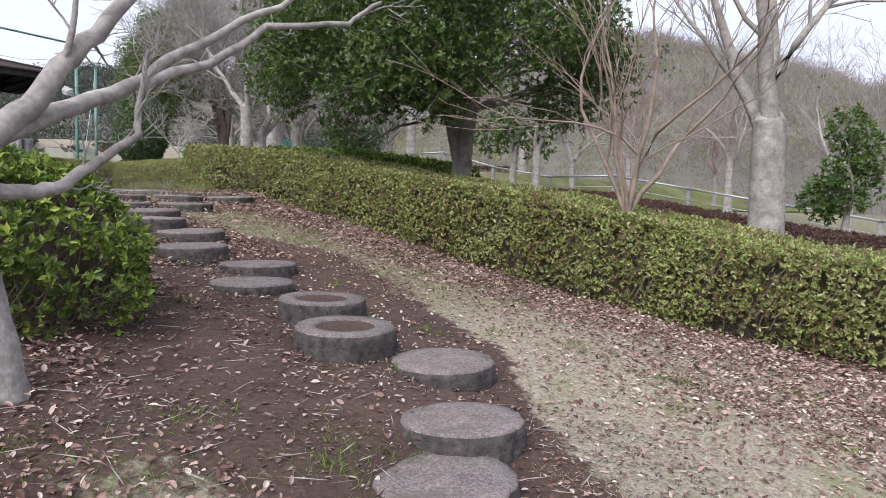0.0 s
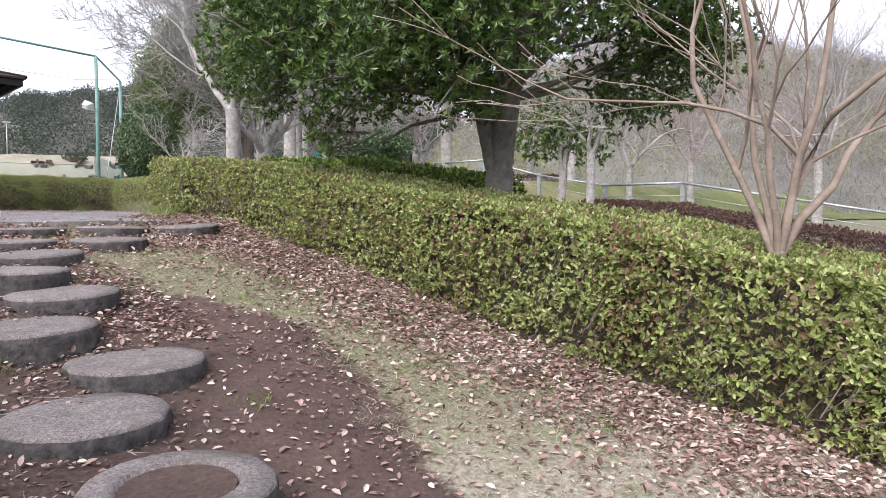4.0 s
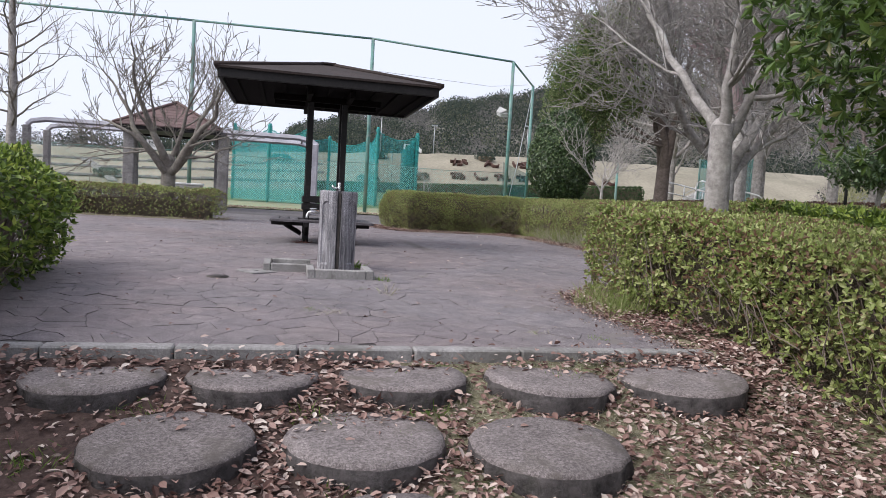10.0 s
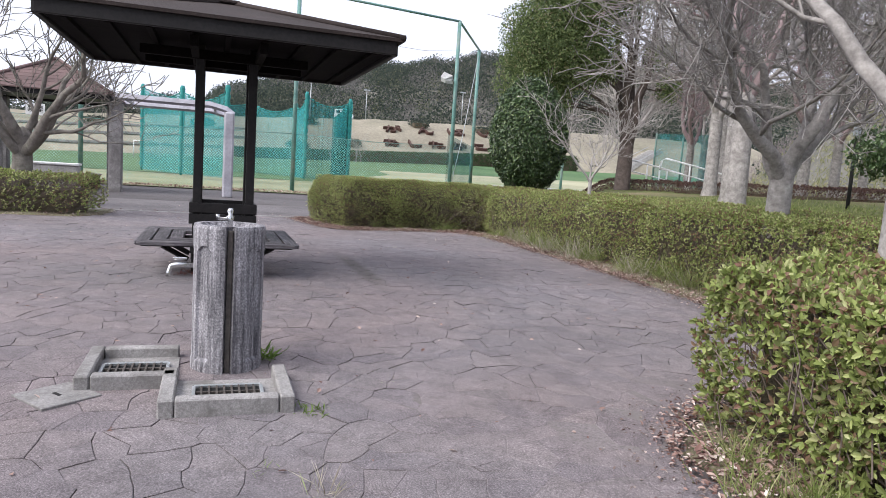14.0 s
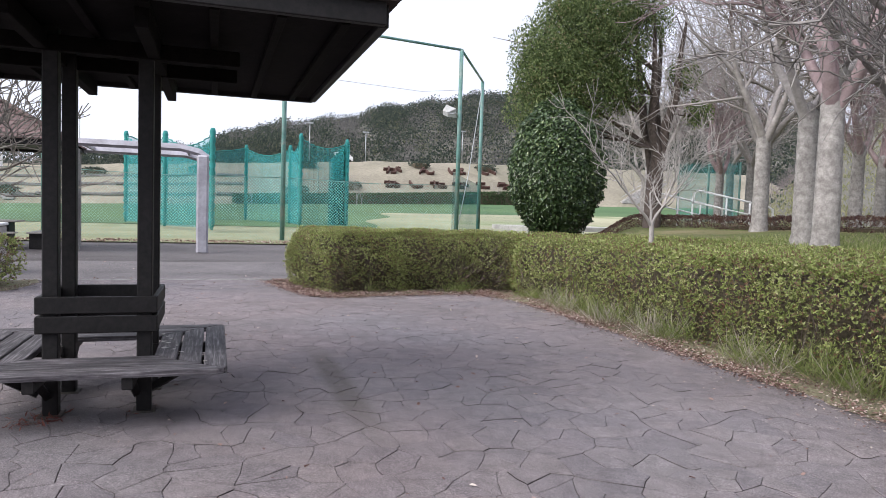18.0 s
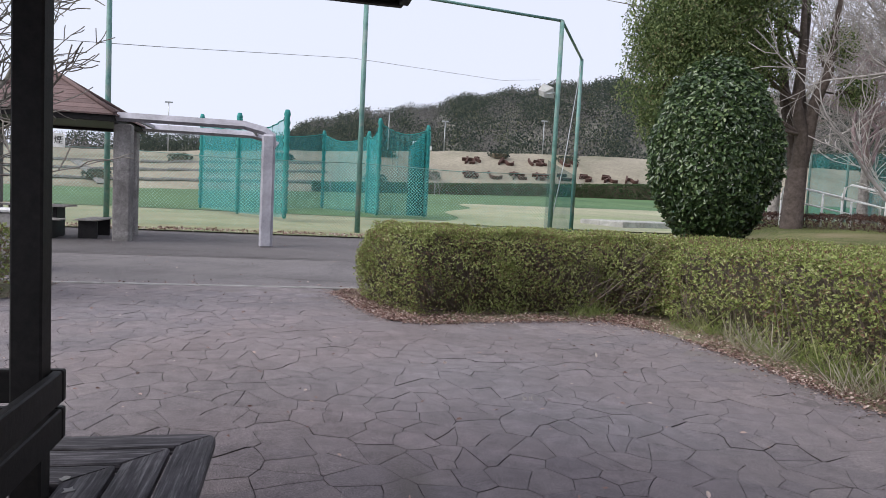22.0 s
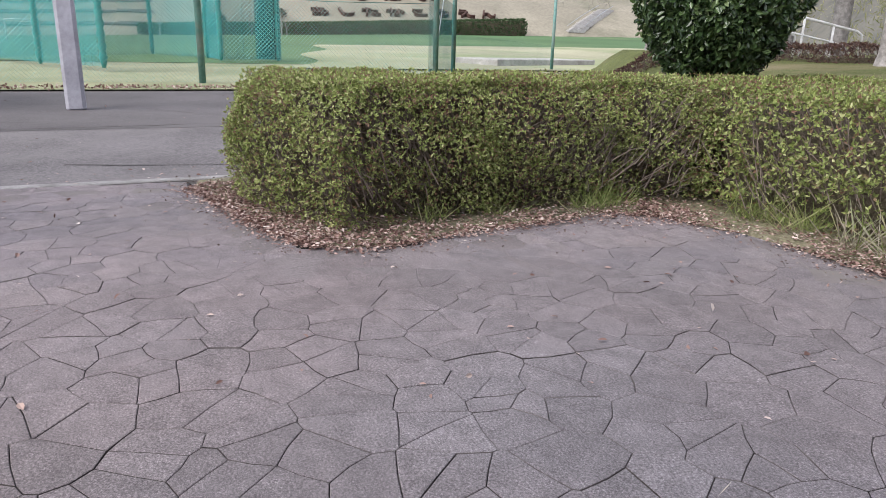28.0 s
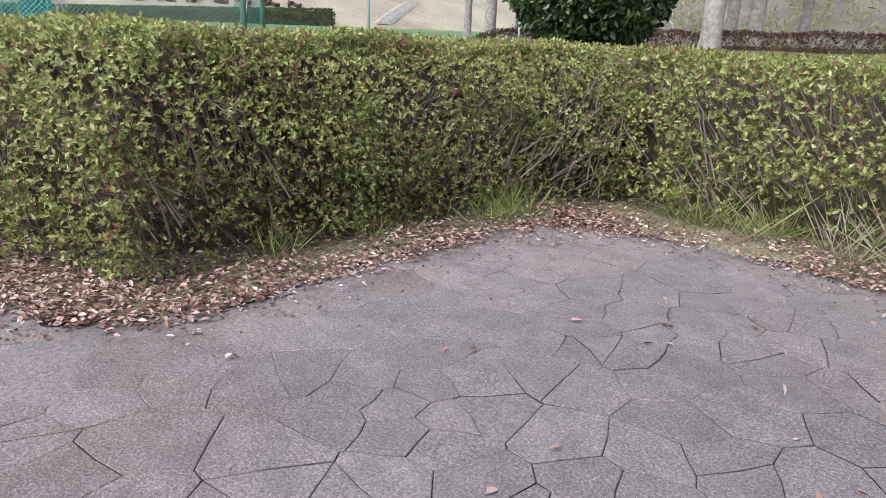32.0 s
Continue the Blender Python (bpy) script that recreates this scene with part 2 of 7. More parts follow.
M_TABLEWOOD = grained("pale_worn_tabletop", (0.26, 0.24, 0.225), (0.46, 0.43, 0.4), 24, 5, 0.75, relief=0.4, stain=(0.2, 0.185, 0.175), vary=0.12)
M_KIOSKROOF = grained("red_brown_shingle", (0.1, 0.068, 0.066), (0.185, 0.125, 0.12), 30, 1, 0.85, vary=0.2)
M_STEELGREEN = grained("green_painted_steel", (0.085, 0.2, 0.18), (0.17, 0.31, 0.285), 12, 2, 0.5, stain=(0.22, 0.27, 0.25), stain_at=0.55)
M_TEALPAD = grained("teal_padding", (0.015, 0.16, 0.155), (0.045, 0.29, 0.28), 14, 4, 0.7, relief=0.6, depth=0.02)
M_GALV = grained("galvanised_steel", (0.3, 0.32, 0.33), (0.48, 0.5, 0.51), 12, 2, 0.45, metal=0.6)
M_CHROME = grained("worn_chrome", (0.5, 0.5, 0.5), (0.75, 0.75, 0.75), 20, 3, 0.25, metal=1.0)
M_IRON = grained("rusty_grate_iron", (0.06, 0.055, 0.05), (0.15, 0.13, 0.12), 30, 6, 0.7, metal=0.4)
M_BARK = grained("grey_bark", (0.19, 0.175, 0.168), (0.42, 0.395, 0.38), 10, 2.5, 0.95, relief=0.9, depth=0.02, stain=(0.48, 0.48, 0.44), stain_at=0.64, crisp=0.2)
M_BARKDARK = grained("brown_bark", (0.07, 0.055, 0.05), (0.17, 0.135, 0.12), 10, 3, 0.95, relief=0.8, depth=0.02)
M_TWIG = grained("bare_twig", (0.24, 0.218, 0.212), (0.43, 0.4, 0.385), 6, 2, 0.9)
M_TAN = grained("tan_bark", (0.16, 0.12, 0.1), (0.34, 0.275, 0.23), 7, 3, 0.9, stain=(0.4, 0.36, 0.32))
M_BARKMID = grained("greenish_grey_bark", (0.11, 0.1, 0.088), (0.27, 0.245, 0.22), 9, 3, 0.95, relief=0.8, depth=0.02, stain=(0.28, 0.28, 0.23), stain_at=0.62)
M_TWIGPALE = grained("pale_twig", (0.27, 0.25, 0.24), (0.48, 0.45, 0.43), 6, 2, 0.9)
M_TWIGRED = grained("reddish_twig", (0.24, 0.175, 0.182), (0.4, 0.315, 0.325), 6, 2, 0.9)
M_HEDGEWOOD = grained("hedge_stem", (0.085, 0.065, 0.055), (0.21, 0.17, 0.145), 8, 2, 0.95)
M_HEDGE = leafy("hedge_leaf", [(0.0, (0.225, 0.12, 0.085)), (0.14, (0.26, 0.18, 0.115)), (0.26, (0.14, 0.165, 0.06)), (0.52, (0.235, 0.295, 0.088)), (0.8, (0.365, 0.425, 0.14)), (1.0, (0.52, 0.53, 0.27))], through_light=0.4, patch=0.8)
M_HEDGELUSH = leafy("lush_hedge_leaf", [(0.0, (0.042, 0.068, 0.014)), (0.45, (0.095, 0.15, 0.028)), (0.8, (0.215, 0.3, 0.05)), (1.0, (0.36, 0.42, 0.09))], through_light=0.28, patch=0.7)
M_PURPLE = leafy("winter_azalea_leaf", [(0.0, (0.055, 0.03, 0.03)), (0.6, (0.11, 0.055, 0.05)), (1.0, (0.16, 0.1, 0.06))])
M_EVERGREEN = leafy("evergreen_leaf", [(0.0, (0.024, 0.046, 0.011)), (0.45, (0.056, 0.105, 0.022)), (0.92, (0.13, 0.21, 0.046)), (1.0, (0.2, 0.2, 0.07))], rough=0.36, spec=0.5, through_light=0.3)
M_CAMELLIA = leafy("glossy_dark_leaf", [(0.0, (0.022, 0.042, 0.016)), (0.55, (0.048, 0.088, 0.03)), (0.9, (0.11, 0.17, 0.066)), (1.0, (0.22, 0.28, 0.13))], rough=0.28, spec=0.6, through_light=0.18)
M_OLIVE = leafy("olive_green_leaf", [(0.0, (0.05, 0.078, 0.026)), (0.5, (0.115, 0.165, 0.056)), (0.9, (0.25, 0.31, 0.125)), (1.0, (0.3, 0.26, 0.15))], through_light=0.36)
M_DEADLEAF = leafy("fallen_leaf", [(0.0, (0.09, 0.048, 0.042)), (0.3, (0.21, 0.125, 0.107)), (0.62, (0.36, 0.245, 0.215)), (0.88, (0.47, 0.365, 0.325)), (1.0, (0.62, 0.545, 0.5))], rough=0.75, spec=0.25, through_light=0.12, patch=0.55)
M_GRASSGREEN = leafy("green_grass", [(0.0, (0.07, 0.13, 0.02)), (1.0, (0.2, 0.3, 0.06))])
M_STRAW = leafy("dry_grass", [(0.0, (0.2, 0.165, 0.115)), (0.35, (0.38, 0.34, 0.275)), (0.72, (0.55, 0.5, 0.425)), (0.88, (0.42, 0.4, 0.3)), (1.0, (0.22, 0.29, 0.09))])
M_REDLEAF = leafy("red_brown_fallen_leaf", [(0.0, (0.085, 0.042, 0.037)), (0.3, (0.2, 0.115, 0.1)), (0.62, (0.35, 0.235, 0.205)), (0.88, (0.48, 0.375, 0.335)), (1.0, (0.64, 0.56, 0.52))], rough=0.75, spec=0.25, through_light=0.1, patch=0.55)
M_DEBRIS = leafy("weathered_debris", [(0.0, (0.06, 0.04, 0.035)), (0.5, (0.15, 0.11, 0.1)), (0.85, (0.28, 0.23, 0.21)), (1.0, (0.42, 0.37, 0.34))], rough=0.9, spec=0.15, through_light=0.0, patch=0.4)
M_REDWEED = leafy("dry_red_weed", [(0.0, (0.1, 0.03, 0.03)), (1.0, (0.24, 0.09, 0.07))])
M_BLUE = grained("blue_wrapper", (0.02, 0.04, 0.25), (0.05, 0.09, 0.4), 20, 3, 0.4)
# timber under the roof: its shade is put into a near-black colour
M_SOFFIT_SHADE = grained("shaded_soffit", (0.003, 0.0025, 0.0025), (0.01, 0.008, 0.0075), 20, 2, 0.9, spec=0.08)
M_LILAC = grained("faded_grey_paint", (0.34, 0.33, 0.37), (0.46, 0.45, 0.5), 12, 1.5, 0.6, stain=(0.25, 0.24, 0.26))
M_WHITE = grained("white_paint", (0.6, 0.6, 0.6), (0.8, 0.8, 0.8), 15, 2, 0.5)
M_WOODS = leafy("far_evergreen_wood", [(0.0, (0.042, 0.056, 0.05)), (0.5, (0.068, 0.086, 0.072)), (0.85, (0.1, 0.118, 0.088)), (1.0, (0.14, 0.15, 0.11))], rough=0.9, spec=0.1, through_light=0.5, patch=1.1)
M_BAREWOODS = leafy("far_bare_wood", [(0.0, (0.165, 0.135, 0.143)), (0.5, (0.265, 0.228, 0.233)), (1.0, (0.37, 0.33, 0.318))], rough=0.95, spec=0.1, through_light=0.5, patch=0.7)
M_FARBARE = leafy("far_leafless_wood", [(0.0, (0.125, 0.125, 0.125)), (0.5, (0.165, 0.16, 0.155)), (1.0, (0.215, 0.205, 0.195))], rough=0.95, spec=0.1, through_light=0.5, patch=0.9)
M_FARSPRING = leafy("far_young_wood", [(0.0, (0.13, 0.145, 0.09)), (1.0, (0.21, 0.22, 0.13))], rough=0.95, spec=0.1, through_light=0.5, patch=0.9)
M_SPRINGWOODS = leafy("far_budding_wood", [(0.0, (0.19, 0.2, 0.1)), (0.5, (0.28, 0.28, 0.15)), (1.0, (0.38, 0.36, 0.22))], rough=0.95, spec=0.1, through_light=0.5, patch=0.8)
M_LAWN = grained("winter_lawn", (0.06, 0.075, 0.022), (0.17, 0.185, 0.065), 30, 0.5, 0.95, relief=0.8, depth=0.03, stain=(0.2, 0.17, 0.1), stain_at=0.56, crisp=0.7)
M_HILL = grained("hill_floor", (0.1, 0.1, 0.09), (0.18, 0.17, 0.145), 0.5, 0.03, 1.0)
M_FARHEDGE = leafy("far_clipped_hedge", [(0.0, (0.045, 0.078, 0.038)), (0.5, (0.075, 0.115, 0.055)), (1.0, (0.12, 0.155, 0.08))], rough=0.9, spec=0.1, through_light=0.3, patch=0.5)
M_FIELD = grained("field_turf", (0.052, 0.115, 0.043), (0.098, 0.168, 0.07), 3, 0.03, 0.95, stain=(0.14, 0.185, 0.085), stain_at=0.64)
M_FIELDDRY = grained("dry_turf", (0.27, 0.265, 0.17), (0.42, 0.4, 0.28), 4, 0.05, 0.95, stain=(0.2, 0.24, 0.12), stain_at=0.56)
M_VERGE = grained("verge_turf", (0.2, 0.205, 0.115), (0.36, 0.35, 0.225), 5, 0.12, 0.95, stain=(0.15, 0.185, 0.085), stain_at=0.54)
M_BANK = grained("dry_bank_grass", (0.2, 0.178, 0.135), (0.32, 0.292, 0.228), 1.5, 0.06, 0.95, stain=(0.15, 0.145, 0.1), stain_at=0.55)


def soil_material():
    """Bare dark soil, with dry turf where the mesh says so: straw-pale low on the slope, greyer and greener higher up."""
    m, nt, b, co = base("path_soil", 0.95)

    def field(name):
        a = nt.nodes.new("ShaderNodeAttribute")
        a.attribute_name = name
        return a.outputs["Fac"]

    def calc(op, a, b):
        k = nt.nodes.new("ShaderNodeMath")
        k.operation = op
        for q, v in enumerate((a, b)):
            if isinstance(v, float):
                k.inputs[q].default_value = v
            else:
                nt.links.new(v, k.inputs[q])
        return k.outputs[0]

    fine = noise_out(nt, co, 38, 8, 0.78)
    mid = noise_out(nt, co, 7, 6, 0.7)
    big = noise_out(nt, co, 1.6, 5, 0.6, 0.5)
    soil = ramp(nt, fine, [(0.3, (0.04, 0.025, 0.022)), (0.55, (0.085, 0.057, 0.05)), (0.78, (0.16, 0.118, 0.105))])
    soil = mix(nt, soil, ramp(nt, big, [(0.3, (0.75, 0.72, 0.72)), (0.7, (1.3, 1.28, 1.25))]), 1.0, "MULTIPLY")
    pale = ramp(nt, fine, [(0.32, (0.13, 0.11, 0.085)), (0.5, (0.29, 0.258, 0.205)), (0.7, (0.5, 0.46, 0.385))])
    olive = ramp(nt, fine, [(0.32, (0.07, 0.062, 0.042)), (0.5, (0.17, 0.155, 0.1)), (0.7, (0.33, 0.3, 0.22))])
    turf = mix(nt, olive, pale, ramp(nt, calc("ADD", field("pale"), calc("MULTIPLY", calc("SUBTRACT", big, 0.5), 0.8)), [(0.25, (0, 0, 0)), (0.75, (1, 1, 1))]))
    turf = mix(nt, turf, (0.16, 0.2, 0.075), ramp(nt, noise_out(nt, co, 3.1, 6, 0.7, 0.6), [(0.52, (0, 0, 0)), (0.68, (0.55, 0.55, 0.55))]))
    patchy = calc("ADD", field("turf"), calc("MULTIPLY", calc("SUBTRACT", mid, 0.5), 1.3))
    col = mix(nt, soil, turf, ramp(nt, calc("ADD", patchy, calc("MULTIPLY", calc("SUBTRACT", big, 0.5), 0.5)), [(0.42, (0, 0, 0)), (0.62, (1, 1, 1))]))
    nt.links.new(col, b.inputs["Base Color"])
    bump(nt, b, fine, 0.8, 0.014)
    return m


M_SOIL = soil_material()


def net_material(name, colour, opacity, step):
    """Knotted mesh netting: threads on a square raster with open holes between."""
    m, nt, b, co = base(name, 0.7)
    b.inputs["Base Color"].default_value = (*colour, 1)
    n = noise_out(nt, co, 0.8, 4)
    t = nt.nodes.new("ShaderNodeBsdfTransparent")
    s = nt.nodes.new("ShaderNodeMixShader")
    r = ramp(nt, n, [(0.3, (opacity * 0.85,) * 3), (0.7, (min(1, opacity * 1.15),) * 3)])
    nt.links.new(r, s.inputs[0])
    nt.links.new(t.outputs[0], s.inputs[1])
    nt.links.new(b.outputs[0], s.inputs[2])
    nt.links.new(s.outputs[0], nt.nodes["Material Output"].inputs["Surface"])
    return m


M_NET = net_material("teal_net", (0.03, 0.27, 0.28), 0.48, 0.04)
M_NETTHIN = net_material("thin_green_net", (0.12, 0.4, 0.33), 0.17, 0.04)


# ---- mesh helpers ----
def mesh(name, verts, faces, mats, smooth=False):
    me = bpy.data.meshes.new(name)
    me.from_pydata(verts, [], faces)
    for m in mats if isinstance(mats, (list, tuple)) else [mats]:
        me.materials.append(m)
    if smooth:
        me.shade_smooth()
    return me


def thing(name, label, category, group="", kind="", at=(0, 0, 0), rz=0.0):
    ob = tagged(new(name), label, category, group, kind)
    ob.matrix_world = pose(*at, 0, 0, rz)
    return ob


def part(name, data, parent, label="", kind=""):
    ob = new(name, data)
    ob.parent = parent
    return tagged(ob, label, kind=kind)


def bm_mesh(name, bm, mats, smooth=False):
    me = bpy.data.meshes.new(name)
    bm.to_mesh(me)
    bm.free()
    for m in mats if isinstance(mats, (list, tuple)) else [mats]:
        me.materials.append(m)
    if smooth:
        me.shade_smooth()
    return me


def add_box(bm, c, s, bevel=0.006, m=None):
    r = bmesh.ops.create_cube(bm, size=1.0, matrix=Matrix.Translation(c) @ (m or Matrix()) @ Matrix.Diagonal((*s, 1)))
    if bevel:
        es = list({e for v in r["verts"] for e in v.link_edges})
        bmesh.ops.bevel(bm, geom=es, offset=bevel, segments=1, affect="EDGES")


def box_mesh(name, c, s, mat, bevel=0.006, m=None):
    bm = bmesh.new()
    add_box(bm, c, s, bevel, m)
    return bm_mesh(name, bm, mat)


def tube(V, F, pts, radii, n=6, cap=True):
    """Append a tube along pts to the lists V, F."""
    start = len(V)
    up = Vector((0.31, 0.17, 0.93))
    for i, (p, r) in enumerate(zip(pts, radii)):
        p = Vector(p)
        d = (Vector(pts[min(i + 1, len(pts) - 1)]) - Vector(pts[max(i - 1, 0)]))
        d = d.normalized() if d.length > 1e-6 else Vector((0, 0, 1))
        a = d.cross(up if abs(d.dot(up)) < 0.97 else Vector((1, 0, 0))).normalized()
        b = d.cross(a)
        for k in range(n):
            w = 2 * math.pi * k / n
            V.append(tuple(p + a * (r * math.cos(w)) + b * (r * math.sin(w))))
    for i in range(len(pts) - 1):
        for k in range(n):
            s = start + i * n
            F.append((s + k, s + (k + 1) % n, s + n + (k + 1) % n, s + n + k))
    if cap:
        F.append(tuple(range(start, start + n))[::-1])
        F.append(tuple(range(len(V) - n, len(V))))


def tube_mesh(name, pts, radii, mat, n=8, smooth=True):
    V, F = [], []
    tube(V, F, pts, radii, n)
    return mesh(name, V, F, mat, smooth)


def unit(a):
    return a / np.maximum(np.linalg.norm(a, axis=1, keepdims=True), 1e-9)


def rosettes(P, A, k, rng, open_=0.85):
    """k leaves round each shoot tip P that points along A: places, directions, facings."""
    A = unit(A)
    B = unit(np.cross(A, rng.normal(size=A.shape)))
    C = np.cross(A, B)
    w = (np.arange(k)[None] * 2 * np.pi / k + rng.uniform(-0.4, 0.4, (len(P), k)))[..., None]
    o = open_ * rng.uniform(0.6, 1.2, (len(P), k, 1))
    D = A[:, None] * 0.6 + (B[:, None] * np.cos(w) + C[:, None] * np.sin(w)) * o
    return np.repeat(P, k, 0), D.reshape(-1, 3), np.repeat(A, k, 0)


def leaf_mesh(name, P, A, L, W, mat, rng, fold=0.18, flat=0.0, N=None, full=False):
    """One folded leaf at each place P, along A and facing N, of length L and width W."""
    n = len(P)
    A = unit(A)
    R = rng.normal(size=(n, 3))
    R[:, 2] *= 1 - flat
    if N is not None:
        S = unit(np.cross(A, unit(N) + rng.normal(size=(n, 3)) * 0.3))
    elif flat:
        S = unit(np.cross(A, unit(rng.normal(size=(n, 3)) * (1 - flat) + np.array((0, 0, 1.0)) * flat)))
    else:
        S = unit(np.cross(A, R))
    U = np.cross(S, A)
    L, W = np.broadcast_to(L, n)[:, None], np.broadcast_to(W, n)[:, None]
    if full:
        a, b = P + A * L * 0.32 + U * W * fold, P + A * L * 0.7 + U * W * fold * 0.8
        V = np.stack([P, a + S * W * 0.46, b + S * W * 0.42, P + A * L, b - S * W * 0.42, a - S * W * 0.46], 1).reshape(-1, 3)
        i = np.arange(n)[:, None] * 6
        F = np.concatenate([i + np.array([q]) for q in ((0, 1, 2), (0, 2, 3), (0, 3, 4), (0, 4, 5))], 1).reshape(-1, 3)
        return mesh(name, V.tolist(), F.tolist(), mat)
    mid = P + A * L * 0.5 + U * W * fold
    V = np.stack([P, mid + S * W * 0.5, P + A * L, mid - S * W * 0.5], 1).reshape(-1, 3)
    i = np.arange(n)[:, None] * 4
    F = np.concatenate([i + np.array([[0, 1, 2]]), i + np.array([[0, 2, 3]])], 1).reshape(-1, 3)
    return mesh(name, V.tolist(), F.tolist(), mat)


# ---- ground ----
def sat(v, a, b):
    v = np.clip((v - a) / (b - a), 0, 1)
    return v * v * (3 - 2 * v)


GX = [-400, -16.5, -10.6, -10.05, -9.8, -9.4, -8.4, -7.5, -6.3, -5, -3.5, -1.7, 0, 5, 30, 400]
GZ = [0, 0, -0.13, -0.145, -0.215, -0.3, -0.435, -0.565, -0.795, -1.01, -1.25, -1.45, -1.6, -1.95, -3.2, -8]


def ground_z(x, y):
    return np.interp(x, GX, GZ) - 0.1 * sat(x, -3.0, -1.9) * (1 - sat(y, 3.6, 5.4))


def slab_z(x):
    return np.interp(x, [-16.5, -10.15], [0.0, -0.135])


def field_z(x, y):
    foot = np.interp(y, [-90, -28, 55, 120], [-0.6, 0.4, 3.0, 4.0])
    return foot * np.clip((-55 - x) / 90, 0, 1)


def grid_mesh(name, xs, ys, zf, mat, smooth=True):
    X, Y = np.meshgrid(xs, ys, indexing="ij")
    Z = zf(X, Y)
    V = np.stack([X, Y, Z], -1).reshape(-1, 3)
    nx, ny = len(xs), len(ys)
    i, j = np.meshgrid(np.arange(nx - 1), np.arange(ny - 1), indexing="ij")
    a = (i * ny + j).reshape(-1)
    F = np.stack([a, a + ny, a + ny + 1, a + 1], 1)
    return mesh(name, V.tolist(), F.tolist(), mat, smooth)


def lumpy(x, y, s=1.0):
    return 0.5 * np.sin(x * 1.7 * s + 1.3 * np.sin(y * 1.1 * s)) + 0.5 * np.sin(y * 2.3 * s + 1.7 * np.sin(x * 0.9 * s + 2))


PLAZA = [(-10.18, -3.0), (-10.18, 6.2), (-11.3, 6.07), (-12.3, 6.15), (-12.75, 6.65), (-13.1, 7.8), (-14.2, 8.75), (-15.6, 8.95), (-18.5, 9.0), (-20.9, 9.04), (-21.8, 8.95), (-22.45, 8.75), (-22.65, 8.45),
         (-22.5, 7.3), (-22.35, 6.6), (-22.42, 6.2), (-23.0, 5.97), (-23.8, 5.8), (-24.85, 5.6), (-24.85, 2.2), (-23.6, 2.05), (-22.95, 1.75), (-22.9, -3.0)]


def in_plan(x, y, poly):
    c = np.zeros(np.shape(x), bool)
    for (x0, y0), (x1, y1) in zip(poly, poly[1:] + poly[:1]):
        if y0 != y1:
            c ^= ((y0 > y) != (y1 > y)) & (x < (x1 - x0) * (y - y0) / (y1 - y0) + x0)
    return c


def soil_z(x, y):
    far = np.hypot(x, y)
    z = ground_z(x, y) + 0.018 * lumpy(x, y, 2.2) * np.exp(-far / 40) + 0.008 * lumpy(x, y, 9.0) * (far < 25)
    z = np.where(x < -30, z + field_z(x, y), z)
    z = np.where((x < -10.6) & (x > -25), np.maximum(z, slab_z(x) + 0.02 + 0.015 * lumpy(x, y, 3.0)), z)
    under = in_plan(x, y, PLAZA) | ((x < -24.7) & (x > -36.6) & (np.abs(y) < 60.5)) | ((x < -10.05) & (x > -10.6) & (y < 6.3) & (y > -3))
    return np.where(under, z - 0.15, z)


xs = np.concatenate([np.linspace(-2500, -60, 20), np.linspace(-55, -26, 20), np.linspace(-25, -10.6, 97), np.linspace(-10.5, 2.0, 126), np.linspace(3, 40, 20), np.linspace(60, 2500, 12)])
ys = np.concatenate([np.linspace(-2500, -60, 12), np.linspace(-50, -4, 24), np.linspace(-3, 9, 121), np.linspace(9.5, 60, 50), np.linspace(80, 2500, 12)])


def turf_from(x):
    """How far from the stones the bare soil reaches before turf begins."""
    return np.interp(x, [-9.5, -8.4, -7.3, -6.9, -6.0, -5.0, -4.0, -3.1, -2.3, -1.0, 1.0], [4.1, 4.15, 4.25, 4.75, 5.0, 4.8, 4.35, 4.1, 3.4, 2.6, 2.0])


gm = grid_mesh("ground", xs, ys, soil_z, M_SOIL)
GXX, GYY = np.meshgrid(xs, ys, indexing="ij")
lawnish = np.clip((GYY - turf_from(GXX)) / 0.5 + 0.5, 0, 1)
lawnish = np.maximum(lawnish, 0.62 * sat(GXX, -3.6, -2.2) * (1 - sat(GYY, 1.2, 2.2)) * sat(GYY + 0.6 * lumpy(GXX, GYY, 1.1), -3.4, -1.0))
lawnish = np.where(GXX < -10.3, 1.0, lawnish)
for key, val in (("turf", lawnish), ("pale", sat(GXX, -5.6, -2.4))):
    gm.attributes.new(key, "FLOAT", "POINT").data.foreach_set("value", val.reshape(-1).astype(np.float32))
tagged(new("ground", gm), "brown soil with dry grass, sloping down beside the stepping stones", "ground", kind="structure")

# paved plaza: a dark bed, and irregular stamped pieces on it


def inside(x, y, poly):
    c = False
    for (x0, y0), (x1, y1) in zip(poly, poly[1:] + poly[:1]):
        if (y0 > y) != (y1 > y) and x < (x1 - x0) * (y - y0) / (y1 - y0) + x0:
            c = not c
    return c


